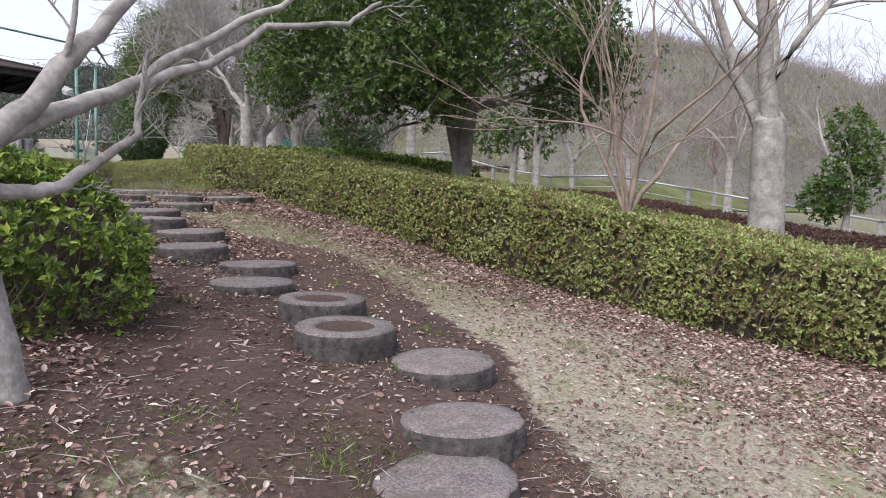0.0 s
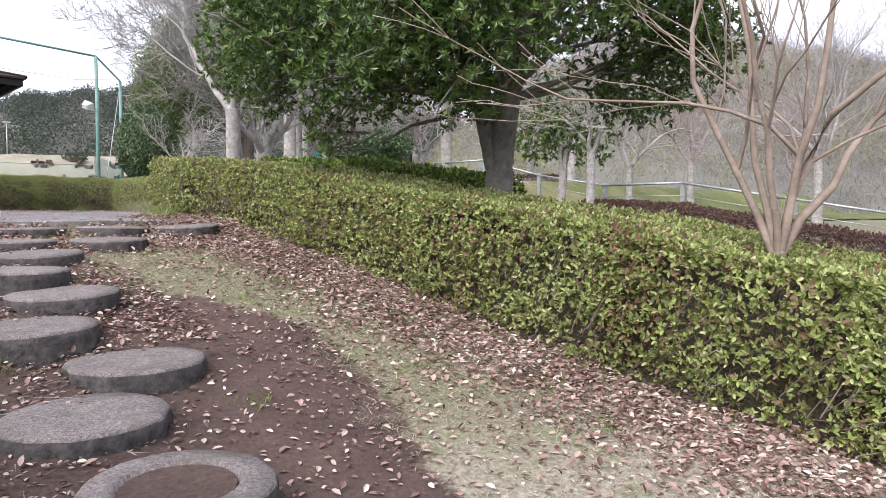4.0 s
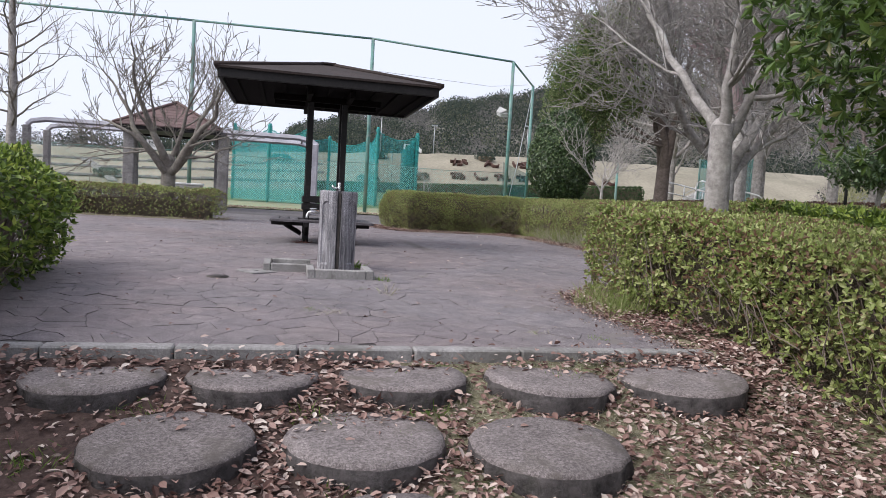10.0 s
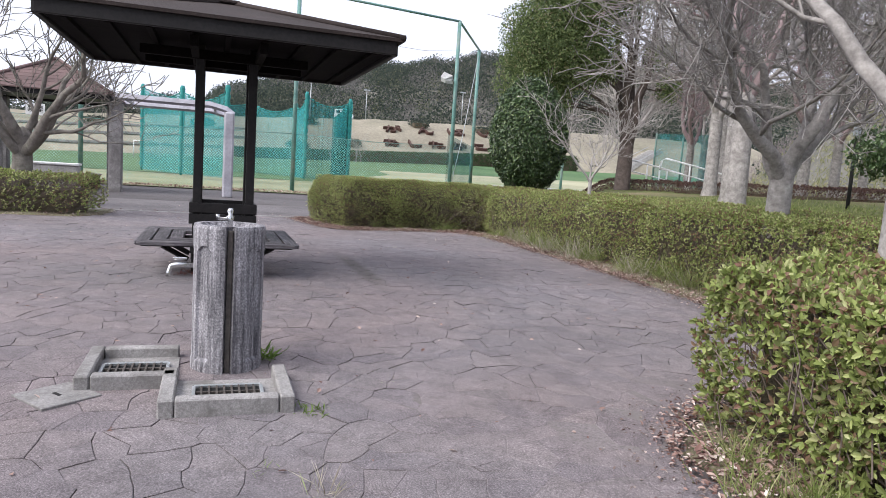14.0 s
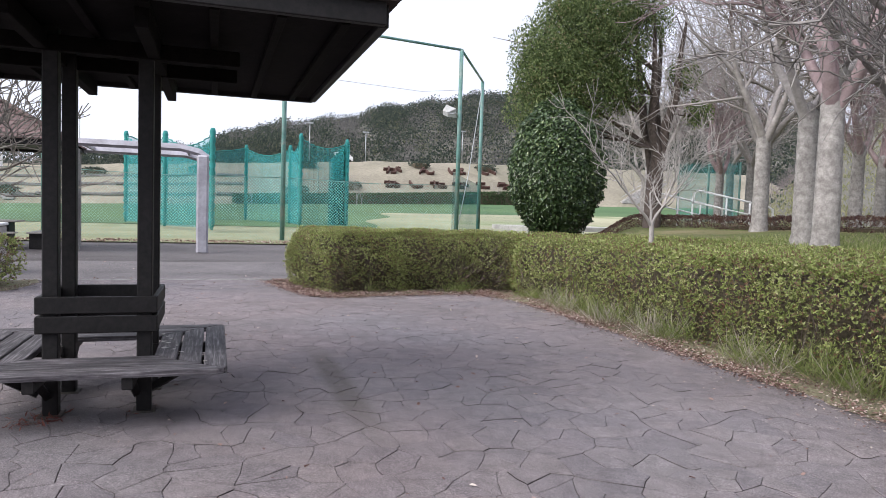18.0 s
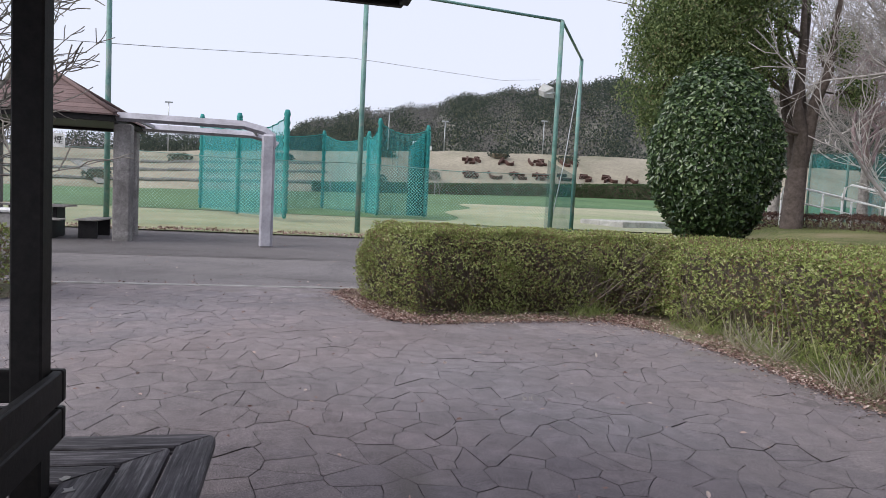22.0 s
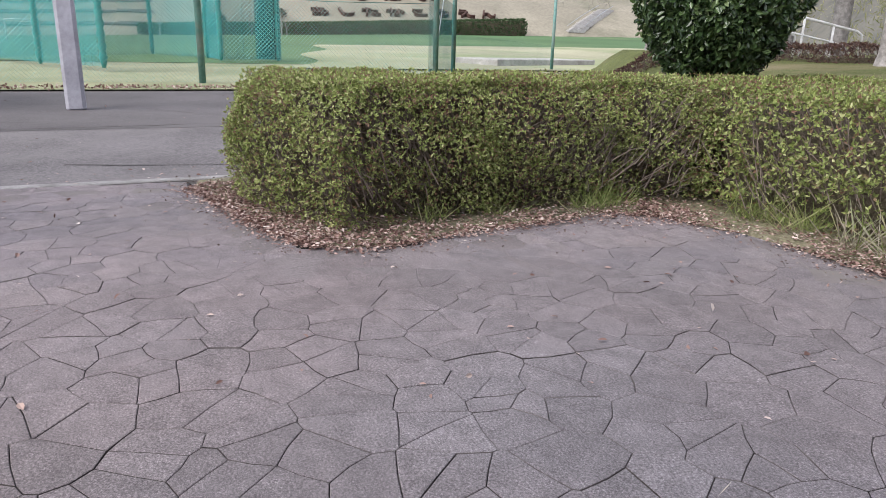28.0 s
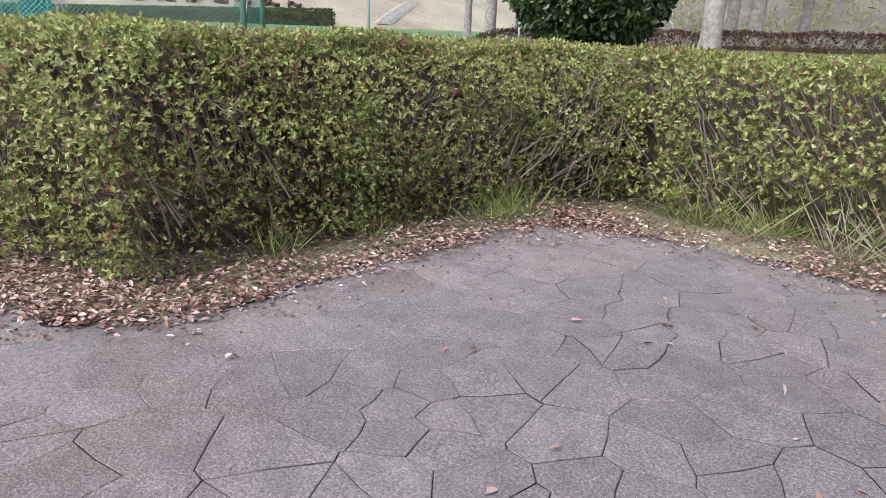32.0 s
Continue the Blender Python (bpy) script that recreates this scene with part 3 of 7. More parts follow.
def slab(name, poly, zf, thick, mat, label, category):
    bm = bmesh.new()
    top = [bm.verts.new((x, y, float(zf(x)))) for x, y in poly]
    low = [bm.verts.new((x, y, float(zf(x)) - thick)) for x, y in poly]
    n = len(poly)
    for i in range(n):
        bm.faces.new((top[i], top[(i + 1) % n], low[(i + 1) % n], low[i]))
    f = bm.faces.new(top)
    bmesh.ops.bisect_plane(bm, geom=bm.faces[:] + bm.edges[:] + bm.verts[:], plane_co=(-16.5, 0, 0), plane_no=(1, 0, 0))
    bmesh.ops.triangulate(bm, faces=bm.faces[:])
    for v in bm.verts:
        v.co.z = max(v.co.z, float(zf(v.co.x)) - thick) if v.co.z < -5 else v.co.z
    bmesh.ops.recalc_face_normals(bm, faces=bm.faces[:])
    return tagged(new(name, bm_mesh(name, bm, mat)), label, category, kind="structure")


plaza = slab("pavement", PLAZA, lambda x: slab_z(x) - 0.0055, 0.1, M_GROOVE, "grey-brown stamped concrete plaza with crazy-paving joints", "pavement")
path = slab("road", [(-24.97, -60), (-24.97, 60), (-36.3, 60), (-36.3, -60)], lambda x: -0.012, 0.1, M_ASPHALT, "worn grey asphalt footpath with cracks", "path")
tagged(new("field", grid_mesh("field", np.linspace(-146, -55.5, 40), np.linspace(-120, 120, 60), lambda x, y: field_z(x, y) + 0.05, M_FIELD)), "green sports field turf beyond the fence", "grass", kind="structure")
tagged(new("verge", grid_mesh("verge", np.linspace(-58, -36.2, 16), np.linspace(-60, 60, 40), lambda x, y: 0.03 + 0 * x, M_VERGE)), "pale dry turf along the fence", "grass", kind="structure")

V, F = [], []
for x in np.linspace(-49, -92, 24):
    for v in np.linspace(0, 1, 16):
        y = 11.8 + (-49 - x) * 0.29 + v * (44 + (-49 - x) * 0.8) + 0.8 * math.sin(x * 0.3 + 2 * v)
        V.append((x, y, float(field_z(x, y)) + 0.1))
for i in range(23):
    for j in range(15):
        F.append((i * 16 + j, i * 16 + j + 1, i * 16 + j + 17, i * 16 + j + 16))
tagged(new("dry_turf", mesh("dry_turf", V, F, M_FIELDDRY, True)), "pale dry turf and sand at the corner of the field", "grass", kind="structure")
part("asphalt_layer", grid_mesh("asphalt_layer", np.array([-36.3, -32, -30, -29.2, -28.85]), np.linspace(-60, 60, 240), lambda x, y: -0.008 + 0 * x, M_ASPHALTDARK, False), path, "darker newer asphalt")
rc = random.Random(14)
V, F = [], []
for x0, y0, dx, dy, n in ((-28.9, -8, 0.0, 0.35, 52), (-26.6, 1.0, -0.18, 0.12, 12), (-30.6, 1.2, 0.1, 0.3, 11), (-26.0, 4.6, 0.1, 0.25, 8), (-31.8, 5.5, 0.2, 0.15, 8), (-27.4, 7.0, -0.2, 0.2, 10)):
    x, y, s0 = x0, y0, len(V)
    for k in range(n):
        w_ = rc.uniform(0.004, 0.016)
        V += [(x - w_, y, -0.0055), (x + w_, y, -0.0055)]
        x, y = x + dx + rc.gauss(0, 0.05), y + dy + rc.gauss(0, 0.05)
    F += [(s0 + 2 * k, s0 + 2 * k + 1, s0 + 2 * k + 3, s0 + 2 * k + 2) for k in range(n - 1)]
part("crack", mesh("crack", V, F, M_CRACK), path, "dark cracks in the asphalt", "stuff")

# kerbs
for i, y in enumerate(np.arange(1.62, 6.1, 0.648)):
    k = new("kerb", box_mesh("kerb", (-10.125, y + 0.372, -0.19), (0.11, 0.64, 0.16), M_KERB, 0.01))
    tagged(k, "grey concrete kerb stone at the plaza edge", "kerb", "plaza kerb", "structure")
line = new("edging", box_mesh("edging", (-24.91, 2.2, -0.045), (0.12, 8.0, 0.1), M_KERB, 0.008))
tagged(line, "flush pale concrete edging between plaza and path", "edging", kind="structure")

# stepping stones
STONES = [(-2.00, 2.29, -1.46, 0.33), (-2.32, 2.77, -1.365, 0.33), (-2.96, 3.32, -1.245, 0.335), (-3.6, 3.03, -1.07, 0.335), (-4.22, 3.31, -0.97, 0.33), (-5.18, 3.3, -0.925, 0.355),
          (-5.75, 3.73, -0.83, 0.36), (-6.38, 3.37, -0.68, 0.35), (-7.07, 3.73, -0.568, 0.35), (-7.63, 3.59, -0.44, 0.33), (-8.38, 3.12, -0.363, 0.335), (-8.40, 3.90, -0.363, 0.34),
          (-9.16, 3.09, -0.28, 0.34), (-9.15, 3.89, -0.28, 0.345), (-9.01, 4.67, -0.28, 0.345), (-9.80, 2.65, -0.18, 0.325), (-9.83, 3.39, -0.185, 0.33), (-9.82, 4.16, -0.18, 0.34), (-9.73, 4.95, -0.178, 0.35), (-9.72, 5.75, -0.17, 0.36)]
rng = np.random.default_rng(3)
for i, (x, y, z, r) in enumerate(STONES):
    hollow = i in (3, 4)
    n = 40
    V, F = [], []
    wob = [1 + 0.025 * rng.normal() for _ in range(n)]
    rings = [(0.985, -0.3), (1.0, -0.13), (1.005, -0.05), (0.995, -0.016), (0.965, 0.0), (0.75, 0.002)]
    rings += [(0.64, 0.0), (0.6, -0.035), (0.3, -0.045)] if hollow else [(0.4, 0.004)]
    for j, (k, h) in enumerate(rings):
        for a in range(n):
            w = 2 * math.pi * a / n
            jag = wob[a] if j < 3 else 0.5 * (1 + wob[a])
            rr = r * k * (jag if j < 5 else 1) + (rng.normal() * 0.006 if j in (1, 2) else 0)
            V.append((rr * math.cos(w), rr * math.sin(w), h + (rng.normal() * 0.008 if j == 1 else 0)))
    for j in range(len(rings) - 1):
        for a in range(n):
            F.append((j * n + a, j * n + (a + 1) % n, (j + 1) * n + (a + 1) % n, (j + 1) * n + a))
    F.append(tuple((len(rings) - 1) * n + a for a in range(n)))
    me = mesh("stepping_stone", V, F, [M_STONE, M_STONE_SIDE_SHADE])
    # the side rings take the shade-darkened stone, the top the plain one
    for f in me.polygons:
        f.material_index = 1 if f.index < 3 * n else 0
        f.use_smooth = True
    s = new("stepping_stone", me)
    s.matrix_world = pose(x, y, z, rng.normal() * 0.8, rng.normal() * 0.8 - 1, rng.uniform(0, 360))
    tagged(s, "round grey stepping stone with a hollowed top" if hollow else "round grey stepping stone set in the sloping soil", "stepping stone", "stepping stones up the slope")
    if hollow:
        d = part("soil_fill", mesh("soil_fill", [(0.6 * r * math.cos(2 * math.pi * a / 24), 0.6 * r * math.sin(2 * math.pi * a / 24), -0.012) for a in range(24)], [tuple(range(24))], M_SOIL), s, "dark soil in the hollow")


# ---- hedges ----
def hedge(name, label, poly, top_z, floor_z, mat, seed, per_m2=900, size=0.04, rough=0.05, group="hedges", lean=0.12, full=False):
    """A clipped hedge over the plan poly: stems, and leaves in a shell under its top and sides."""
    r = np.random.default_rng(seed)
    ob = thing(name, label, "hedge", group)
    P, A = [], []
    n = len(poly)
    area = 0.5 * sum(poly[i][0] * poly[(i + 1) % n][1] - poly[(i + 1) % n][0] * poly[i][1] for i in range(n))
    turn = 1 if area > 0 else -1
    for (x0, y0), (x1, y1) in zip(poly, poly[1:] + poly[:1]):
        d = np.array((x1 - x0, y1 - y0))
        ln = float(np.hypot(*d))
        if ln < 0.05:
            continue
        nx, ny = turn * d[1] / ln, -turn * d[0] / ln
        zm = float(top_z((x0 + x1) / 2, (y0 + y1) / 2) - floor_z((x0 + x1) / 2))
        k = int(ln * zm * per_m2 * 0.34)
        t, h = r.uniform(-0.14 / ln, 1 + 0.14 / ln, k), r.random(k) ** 0.8
        x, y = x0 + d[0] * t, y0 + d[1] * t
        bulge = lean * (1 - (1.5 * h - 0.75) ** 2) + rough * lumpy(x * 3 + h * 5, y * 3 + h * 4) - np.abs(r.normal(size=k)) * 0.07
        bulge = bulge - lean * np.clip((h - 0.85) / 0.15, 0, 1)
        x, y = x + nx * bulge, y + ny * bulge
        fz = floor_z(x)
        z = fz + 0.03 + h * (top_z(x, y) - fz)
        keep = (r.random(k) < 0.8 + 0.4 * h) & (r.random(k) < 0.85 + 0.45 * lumpy(x * 2.5, y * 2.5 + z * 6))
        P.append(np.stack([x, y, z], 1)[keep])
        a = r.normal(size=(k, 3)) * 0.8 + np.array((nx * 0.8, ny * 0.8, 0.45))
        A.append(a[keep])
    px, py = [p[0] for p in poly], [p[1] for p in poly]
    k = int((max(px) - min(px)) * (max(py) - min(py)) * per_m2 * 0.36)
    x, y = r.uniform(min(px), max(px), k), r.uniform(min(py), max(py), k)
    ok = np.array([inside(a, b, poly) for a, b in zip(x, y)])
    x, y = x[ok], y[ok]
    z = top_z(x, y) + rough * 0.7 * lumpy(x * 2.2, y * 2.2) + rough * 0.4 * lumpy(x * 9, y * 9) - np.abs(r.normal(size=len(x))) * 0.05
    P.append(np.stack([x, y, z], 1))
    A.append(r.normal(size=(len(x), 3)) * 0.75 + np.array((0, 0, 0.9)))
    P, A = np.concatenate(P), np.concatenate(A)
    Q, D, N = rosettes(P, A, 4, r)
    L = size * r.uniform(0.55, 1.3, len(Q))
    part("foliage", leaf_mesh("foliage", Q, D, L, L * 0.48, mat, r, N=N, full=full), ob, kind="stuff")
    # stems fan out from the floor to the shell
    V, F = [], []
    for j in r.choice(len(P), min(len(P) // 3, 4200), replace=False):
        p = P[j]
        to = np.array((np.mean(px) - p[0], np.mean(py) - p[1]))
        inner = p[:2] + to / max(np.hypot(*to), 0.2) * 0.2 + r.normal(size=2) * 0.07
        f0 = float(floor_z(inner[0]))
        q = (inner[0], inner[1], f0 + (p[2] - f0) * r.uniform(0.3, 0.85))
        m_ = ((p[0] + q[0]) / 2 + r.normal() * 0.03, (p[1] + q[1]) / 2 + r.normal() * 0.03, (p[2] + q[2]) / 2 + 0.03)
        tube(V, F, [q, m_, tuple(p)], [0.0045, 0.0035, 0.0015], 3, False)
    part("stemwork", mesh("stemwork", V, F, M_HEDGEWOOD), ob, "bare brown stems", "stuff")
    # a solid core, set in from the shell, for inner growth and its shade
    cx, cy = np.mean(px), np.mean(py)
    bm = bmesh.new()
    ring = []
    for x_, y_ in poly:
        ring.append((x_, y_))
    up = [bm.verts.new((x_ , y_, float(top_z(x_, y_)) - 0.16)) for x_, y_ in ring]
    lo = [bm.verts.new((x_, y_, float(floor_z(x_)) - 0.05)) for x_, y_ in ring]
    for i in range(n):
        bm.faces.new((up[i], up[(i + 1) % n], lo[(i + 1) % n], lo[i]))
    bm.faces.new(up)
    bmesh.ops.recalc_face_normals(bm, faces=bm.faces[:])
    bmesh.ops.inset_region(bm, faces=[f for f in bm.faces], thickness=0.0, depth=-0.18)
    part("heart", bm_mesh("heart", bm, M_HEDGECORE_SHADE), ob, "solid brown core standing in for inner growth and the shade within")
    return ob


# brown of the hedge core, with the shade among the leaves put in
M_HEDGECORE_SHADE = grained("hedge_core_shade", (0.06, 0.05, 0.035), (0.19, 0.16, 0.11), 45, 6, 1.0, relief=1.0, depth=0.05)


def top_slope(x, y):
    return np.interp(x, [-13, -10, -7.2, -4.8, -3.1, -1.8, 0, 3], [0.84, 0.62, 0.22, -0.08, -0.36, -0.58, -0.78, -1.05])


def flat_top(z):
    return lambda x, y: z + 0 * x


zero = lambda x: 0.0 * x
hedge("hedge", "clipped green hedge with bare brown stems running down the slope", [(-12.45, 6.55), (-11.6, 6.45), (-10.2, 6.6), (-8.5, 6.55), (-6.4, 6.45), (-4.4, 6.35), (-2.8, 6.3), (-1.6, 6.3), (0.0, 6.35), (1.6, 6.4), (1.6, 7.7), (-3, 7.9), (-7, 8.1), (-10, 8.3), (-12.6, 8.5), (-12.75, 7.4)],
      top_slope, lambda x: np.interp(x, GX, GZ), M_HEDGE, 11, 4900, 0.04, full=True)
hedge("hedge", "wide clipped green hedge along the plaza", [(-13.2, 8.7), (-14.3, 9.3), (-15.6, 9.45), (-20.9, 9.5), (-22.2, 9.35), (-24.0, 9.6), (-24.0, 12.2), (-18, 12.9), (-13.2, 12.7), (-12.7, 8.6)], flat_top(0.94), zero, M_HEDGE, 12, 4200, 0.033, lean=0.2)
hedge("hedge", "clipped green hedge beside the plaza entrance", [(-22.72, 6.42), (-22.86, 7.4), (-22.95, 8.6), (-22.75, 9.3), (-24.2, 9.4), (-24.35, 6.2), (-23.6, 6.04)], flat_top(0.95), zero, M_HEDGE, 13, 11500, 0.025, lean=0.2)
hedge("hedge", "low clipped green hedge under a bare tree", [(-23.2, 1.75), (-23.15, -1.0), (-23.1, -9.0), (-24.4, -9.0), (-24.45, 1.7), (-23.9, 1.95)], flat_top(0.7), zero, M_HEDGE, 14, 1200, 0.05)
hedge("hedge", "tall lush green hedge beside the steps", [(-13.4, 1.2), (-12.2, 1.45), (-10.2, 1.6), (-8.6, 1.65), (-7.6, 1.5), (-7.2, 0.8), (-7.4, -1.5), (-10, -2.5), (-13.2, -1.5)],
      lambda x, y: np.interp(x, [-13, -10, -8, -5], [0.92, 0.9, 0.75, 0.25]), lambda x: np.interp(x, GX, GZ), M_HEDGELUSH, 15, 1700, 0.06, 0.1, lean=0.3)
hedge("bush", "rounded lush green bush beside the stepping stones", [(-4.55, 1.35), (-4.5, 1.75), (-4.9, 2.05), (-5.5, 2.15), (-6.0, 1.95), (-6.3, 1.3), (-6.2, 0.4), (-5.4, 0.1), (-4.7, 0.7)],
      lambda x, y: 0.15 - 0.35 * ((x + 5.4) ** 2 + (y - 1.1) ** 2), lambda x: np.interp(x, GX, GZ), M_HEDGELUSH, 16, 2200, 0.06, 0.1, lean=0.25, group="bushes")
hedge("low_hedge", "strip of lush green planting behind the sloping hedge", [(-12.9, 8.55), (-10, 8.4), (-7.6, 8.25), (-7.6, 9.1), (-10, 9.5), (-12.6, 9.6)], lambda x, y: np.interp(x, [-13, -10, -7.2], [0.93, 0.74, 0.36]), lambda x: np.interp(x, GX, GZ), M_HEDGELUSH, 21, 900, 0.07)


# ---- rest shelter with a square bench ----
CX, CY = -17.32, 4.08
sh = thing("rest_shelter", "dark timber rest shelter with a low hipped roof", "shelter")
for dx in (0.27, -0.27):
    for dy in (-0.255, 0.255):
        part("post", box_mesh("post", (CX + dx, CY + dy, 1.14), (0.085, 0.085, 2.36), M_BLACKWOOD, 0.006), sh)
        part("base_plate", box_mesh("base_plate", (CX + dx, CY + dy, 0.004), (0.13, 0.13, 0.012), M_IRON, 0.003), sh)
X0, X1, Y0, Y1, ZT, ZB = -16.07, -18.92, 2.57, 5.57, 2.37, 2.24
XM, YM = (X0 + X1) / 2, (Y0 + Y1) / 2
for c, s in (((X0, YM, (ZT + ZB) / 2), (0.05, Y1 - Y0, ZT - ZB)), ((X1, YM, (ZT + ZB) / 2), (0.05, Y1 - Y0, ZT - ZB)), ((XM, Y0, (ZT + ZB) / 2), (X0 - X1 - 0.06, 0.05, ZT - ZB)), ((XM, Y1, (ZT + ZB) / 2), (X0 - X1 - 0.06, 0.05, ZT - ZB))):
    part("fascia_board", box_mesh("fascia_board", c, s, M_BLACKWOOD, 0.006), sh)
# soffit, rafters and beams wear the timber darkened for roof shade
part("soffit", box_mesh("soffit", (XM, YM, ZB + 0.045), (X0 - X1 - 0.06, Y1 - Y0 - 0.06, 0.02), M_SOFFIT_SHADE, 0), sh, "boarded underside, coloured near-black for the shade under the roof")
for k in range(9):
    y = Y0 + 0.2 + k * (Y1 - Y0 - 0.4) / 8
    part("rafter", box_mesh("rafter", (XM, y, ZB + 0.012), (X0 - X1 - 0.07, 0.05, 0.035), M_SOFFIT_SHADE, 0.004), sh)
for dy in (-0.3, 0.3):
    part("beam", box_mesh("beam", (XM, CY + dy, ZB - 0.05), (X0 - X1 - 0.3, 0.07, 0.1), M_SOFFIT_SHADE, 0.005), sh)
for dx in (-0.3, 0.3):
    part("beam", box_mesh("beam", (CX + dx, YM, ZB - 0.06), (0.07, 1.6, 0.09), M_SOFFIT_SHADE, 0.005), sh)
bm = bmesh.new()
lift, AP = 0.02, 2.8
e = [bm.verts.new(p) for p in ((X0 + 0.06, Y0 - 0.06, ZT + lift), (X0 + 0.06, Y1 + 0.06, ZT + lift), (X1 - 0.06, Y1 + 0.06, ZT + lift), (X1 - 0.06, Y0 - 0.06, ZT + lift))]
lo = [bm.verts.new((v.co.x, v.co.y, v.co.z - 0.03)) for v in e]
a = bm.verts.new((XM, YM, AP))
for i in range(4):
    bm.faces.new((e[i], e[(i + 1) % 4], a))
    bm.faces.new((e[i], lo[i], lo[(i + 1) % 4], e[(i + 1) % 4]))
bm.faces.new(lo)
bmesh.ops.recalc_face_normals(bm, faces=bm.faces[:])
part("roof", bm_mesh("roof", bm, M_ROOF), sh, "low brown hipped roof sheet")
part("roof_cap", box_mesh("roof_cap", (XM, YM, AP), (0.25, 0.25, 0.04), M_ROOF, 0.012), sh)
for i, (vx, vy) in enumerate(((X0 + 0.06, Y0 - 0.06), (X0 + 0.06, Y1 + 0.06), (X1 - 0.06, Y1 + 0.06), (X1 - 0.06, Y0 - 0.06))):
    part("hip_cap", tube_mesh("hip_cap", [(vx, vy, ZT + 0.025), (XM, YM, AP + 0.01)], [0.035, 0.035], M_ROOF, 6), sh)
# backrest box of boards round the posts
for z in (0.55, 0.665):
    for dx in (-1, 1):
        part("backrest_board", box_mesh("backrest_board", (CX + dx * 0.33, CY, z), (0.03, 0.66, 0.1), M_BLACKWOOD, 0.005), sh)
    for dy in (-1, 1):
        part("backrest_board", box_mesh("backrest_board", (CX, CY + dy * 0.315, z), (0.62, 0.03, 0.1), M_BLACKWOOD, 0.005), sh)

BENCH_TOP = 0.355
bench = thing("square_bench", "weathered grey slatted bench running square around the shelter posts", "bench")
for ring, (w0, w1) in enumerate(((0.345, 0.475), (0.49, 0.62), (0.635, 0.765))):
    for side in range(4):
        m = Matrix.Translation((CX, CY - 0.03, 0.355)) @ pose(0, 0, 0, 0, 0, 90 * side)
        g = 0.006
        c = 0.05 if ring == 2 else 0.004
        P = [(w0, -w0 + g), (w1 - c * 0.3, -w1 + c * 0.3 + g), (w1, -w1 + c + g), (w1, w1 - c - g), (w1 - c * 0.3, w1 - c * 0.3 - g), (w0, w0 - g)]
        V = []
        for inset, z in ((0.005, 0.0), (0.0, -0.005), (0.0, -0.034)):
            V += [tuple(m @ Vector((x - (inset if x > (w0 + w1) / 2 else -inset), y, z))) for x, y in P]
        F = [tuple(range(6)), tuple(range(17, 11, -1))] + [(q * 6 + k, (q + 1) * 6 + k, (q + 1) * 6 + (k + 1) % 6, q * 6 + (k + 1) % 6) for q in (0, 1) for k in range(6)]
        part("slat", mesh("slat", V, F, M_BENCHY if side % 2 == 0 else M_BENCHX), bench)
for side in range(4):
    m = Matrix.Translation((CX, CY - 0.03, 0)) @ pose(0, 0, 0, 0, 0, 90 * side)
    for s in (-0.24, 0.24):
        part("bearer", box_mesh("bearer", m @ Vector((0.5, s, 0.285)), (0.5, 0.06, 0.07) if side % 2 == 0 else (0.06, 0.5, 0.07), M_BLACKWOOD, 0.005), bench)
for side in range(4):
    m = Matrix.Translation((CX, CY - 0.03, 0)) @ pose(0, 0, 0, 0, 0, 90 * side)
    for s in (-0.24, 0.24):
        p0, p1 = m @ Vector((0.3, s, 0.12)), m @ Vector((0.55, s, 0.26))
        part("brace", tube_mesh("brace", [p0, p1], [0.03, 0.03], M_BLACKWOOD, 4, False), bench)

# ---- drinking fountain ----
FX, FY = -13.86, 4.07
ft = thing("drinking_fountain", "grey washed-aggregate drinking fountain pillar with a shallow bowl", "fountain")
V, F = [], []
n = 144
rows = [-0.13, 0.0, 0.02, 0.3, 0.55] + [0.6 + 0.0085 * k for k in range(10)] + [0.7, 0.775, 0.792]
for z in rows:
    for k in range(n):
        a = 360 * k / n
        d = (a + 22.5) % 45 - 22.5
        sunk = 22.5 < a < 337.5 and abs(d) < 14.5 and 0.01 < z < 0.615 + 0.058 * math.sqrt(max(0.0, 1 - (d / 14.5) ** 2))
        r = (0.188 if sunk else 0.205) - (0.05 if a < 5.5 or a > 354.5 else 0.0) - (0.006 if z > 0.79 else 0.0)
        V.append((FX + r * math.cos(radians(a)), FY + r * math.sin(radians(a)), z))
for z, r in ((0.792, 0.165), (0.775, 0.155), (0.75, 0.12), (0.735, 0.02)):
    for k in range(n):
        w = 2 * math.pi * k / n
        V.append((FX + r * math.cos(w), FY + r * math.sin(w), z))
for j in range(len(rows) + 3):
    for k in range(n):
        F.append((j * n + k, j * n + (k + 1) % n, (j + 1) * n + (k + 1) % n, (j + 1) * n + k))
F.append(tuple((len(rows) + 3) * n + k for k in range(n)))
part("pillar", mesh("pillar", V, F, M_AGG), ft)
part("seam", box_mesh("seam", (FX + 0.165, FY, 0.34), (0.03, 0.03, 0.86), M_IRON, 0.003), ft, "dark drain slot")
sp = part("spout", tube_mesh("spout", [(FX - 0.02, FY, 0.73), (FX - 0.02, FY, 0.81), (FX - 0.02, FY, 0.835), (FX - 0.02, FY, 0.845), (FX - 0.02, FY, 0.87), (FX - 0.02, FY, 0.885)], [0.016, 0.016, 0.024, 0.012, 0.02, 0.012], M_CHROME, 12), ft, "chrome bubbler spout")
part("spout_handle", tube_mesh("spout_handle", [(FX - 0.02, FY - 0.01, 0.82), (FX + 0.01, FY - 0.07, 0.825), (FX + 0.01, FY - 0.07, 0.85)], [0.011, 0.011, 0.014], M_CHROME, 8), ft, "chrome turn handle")
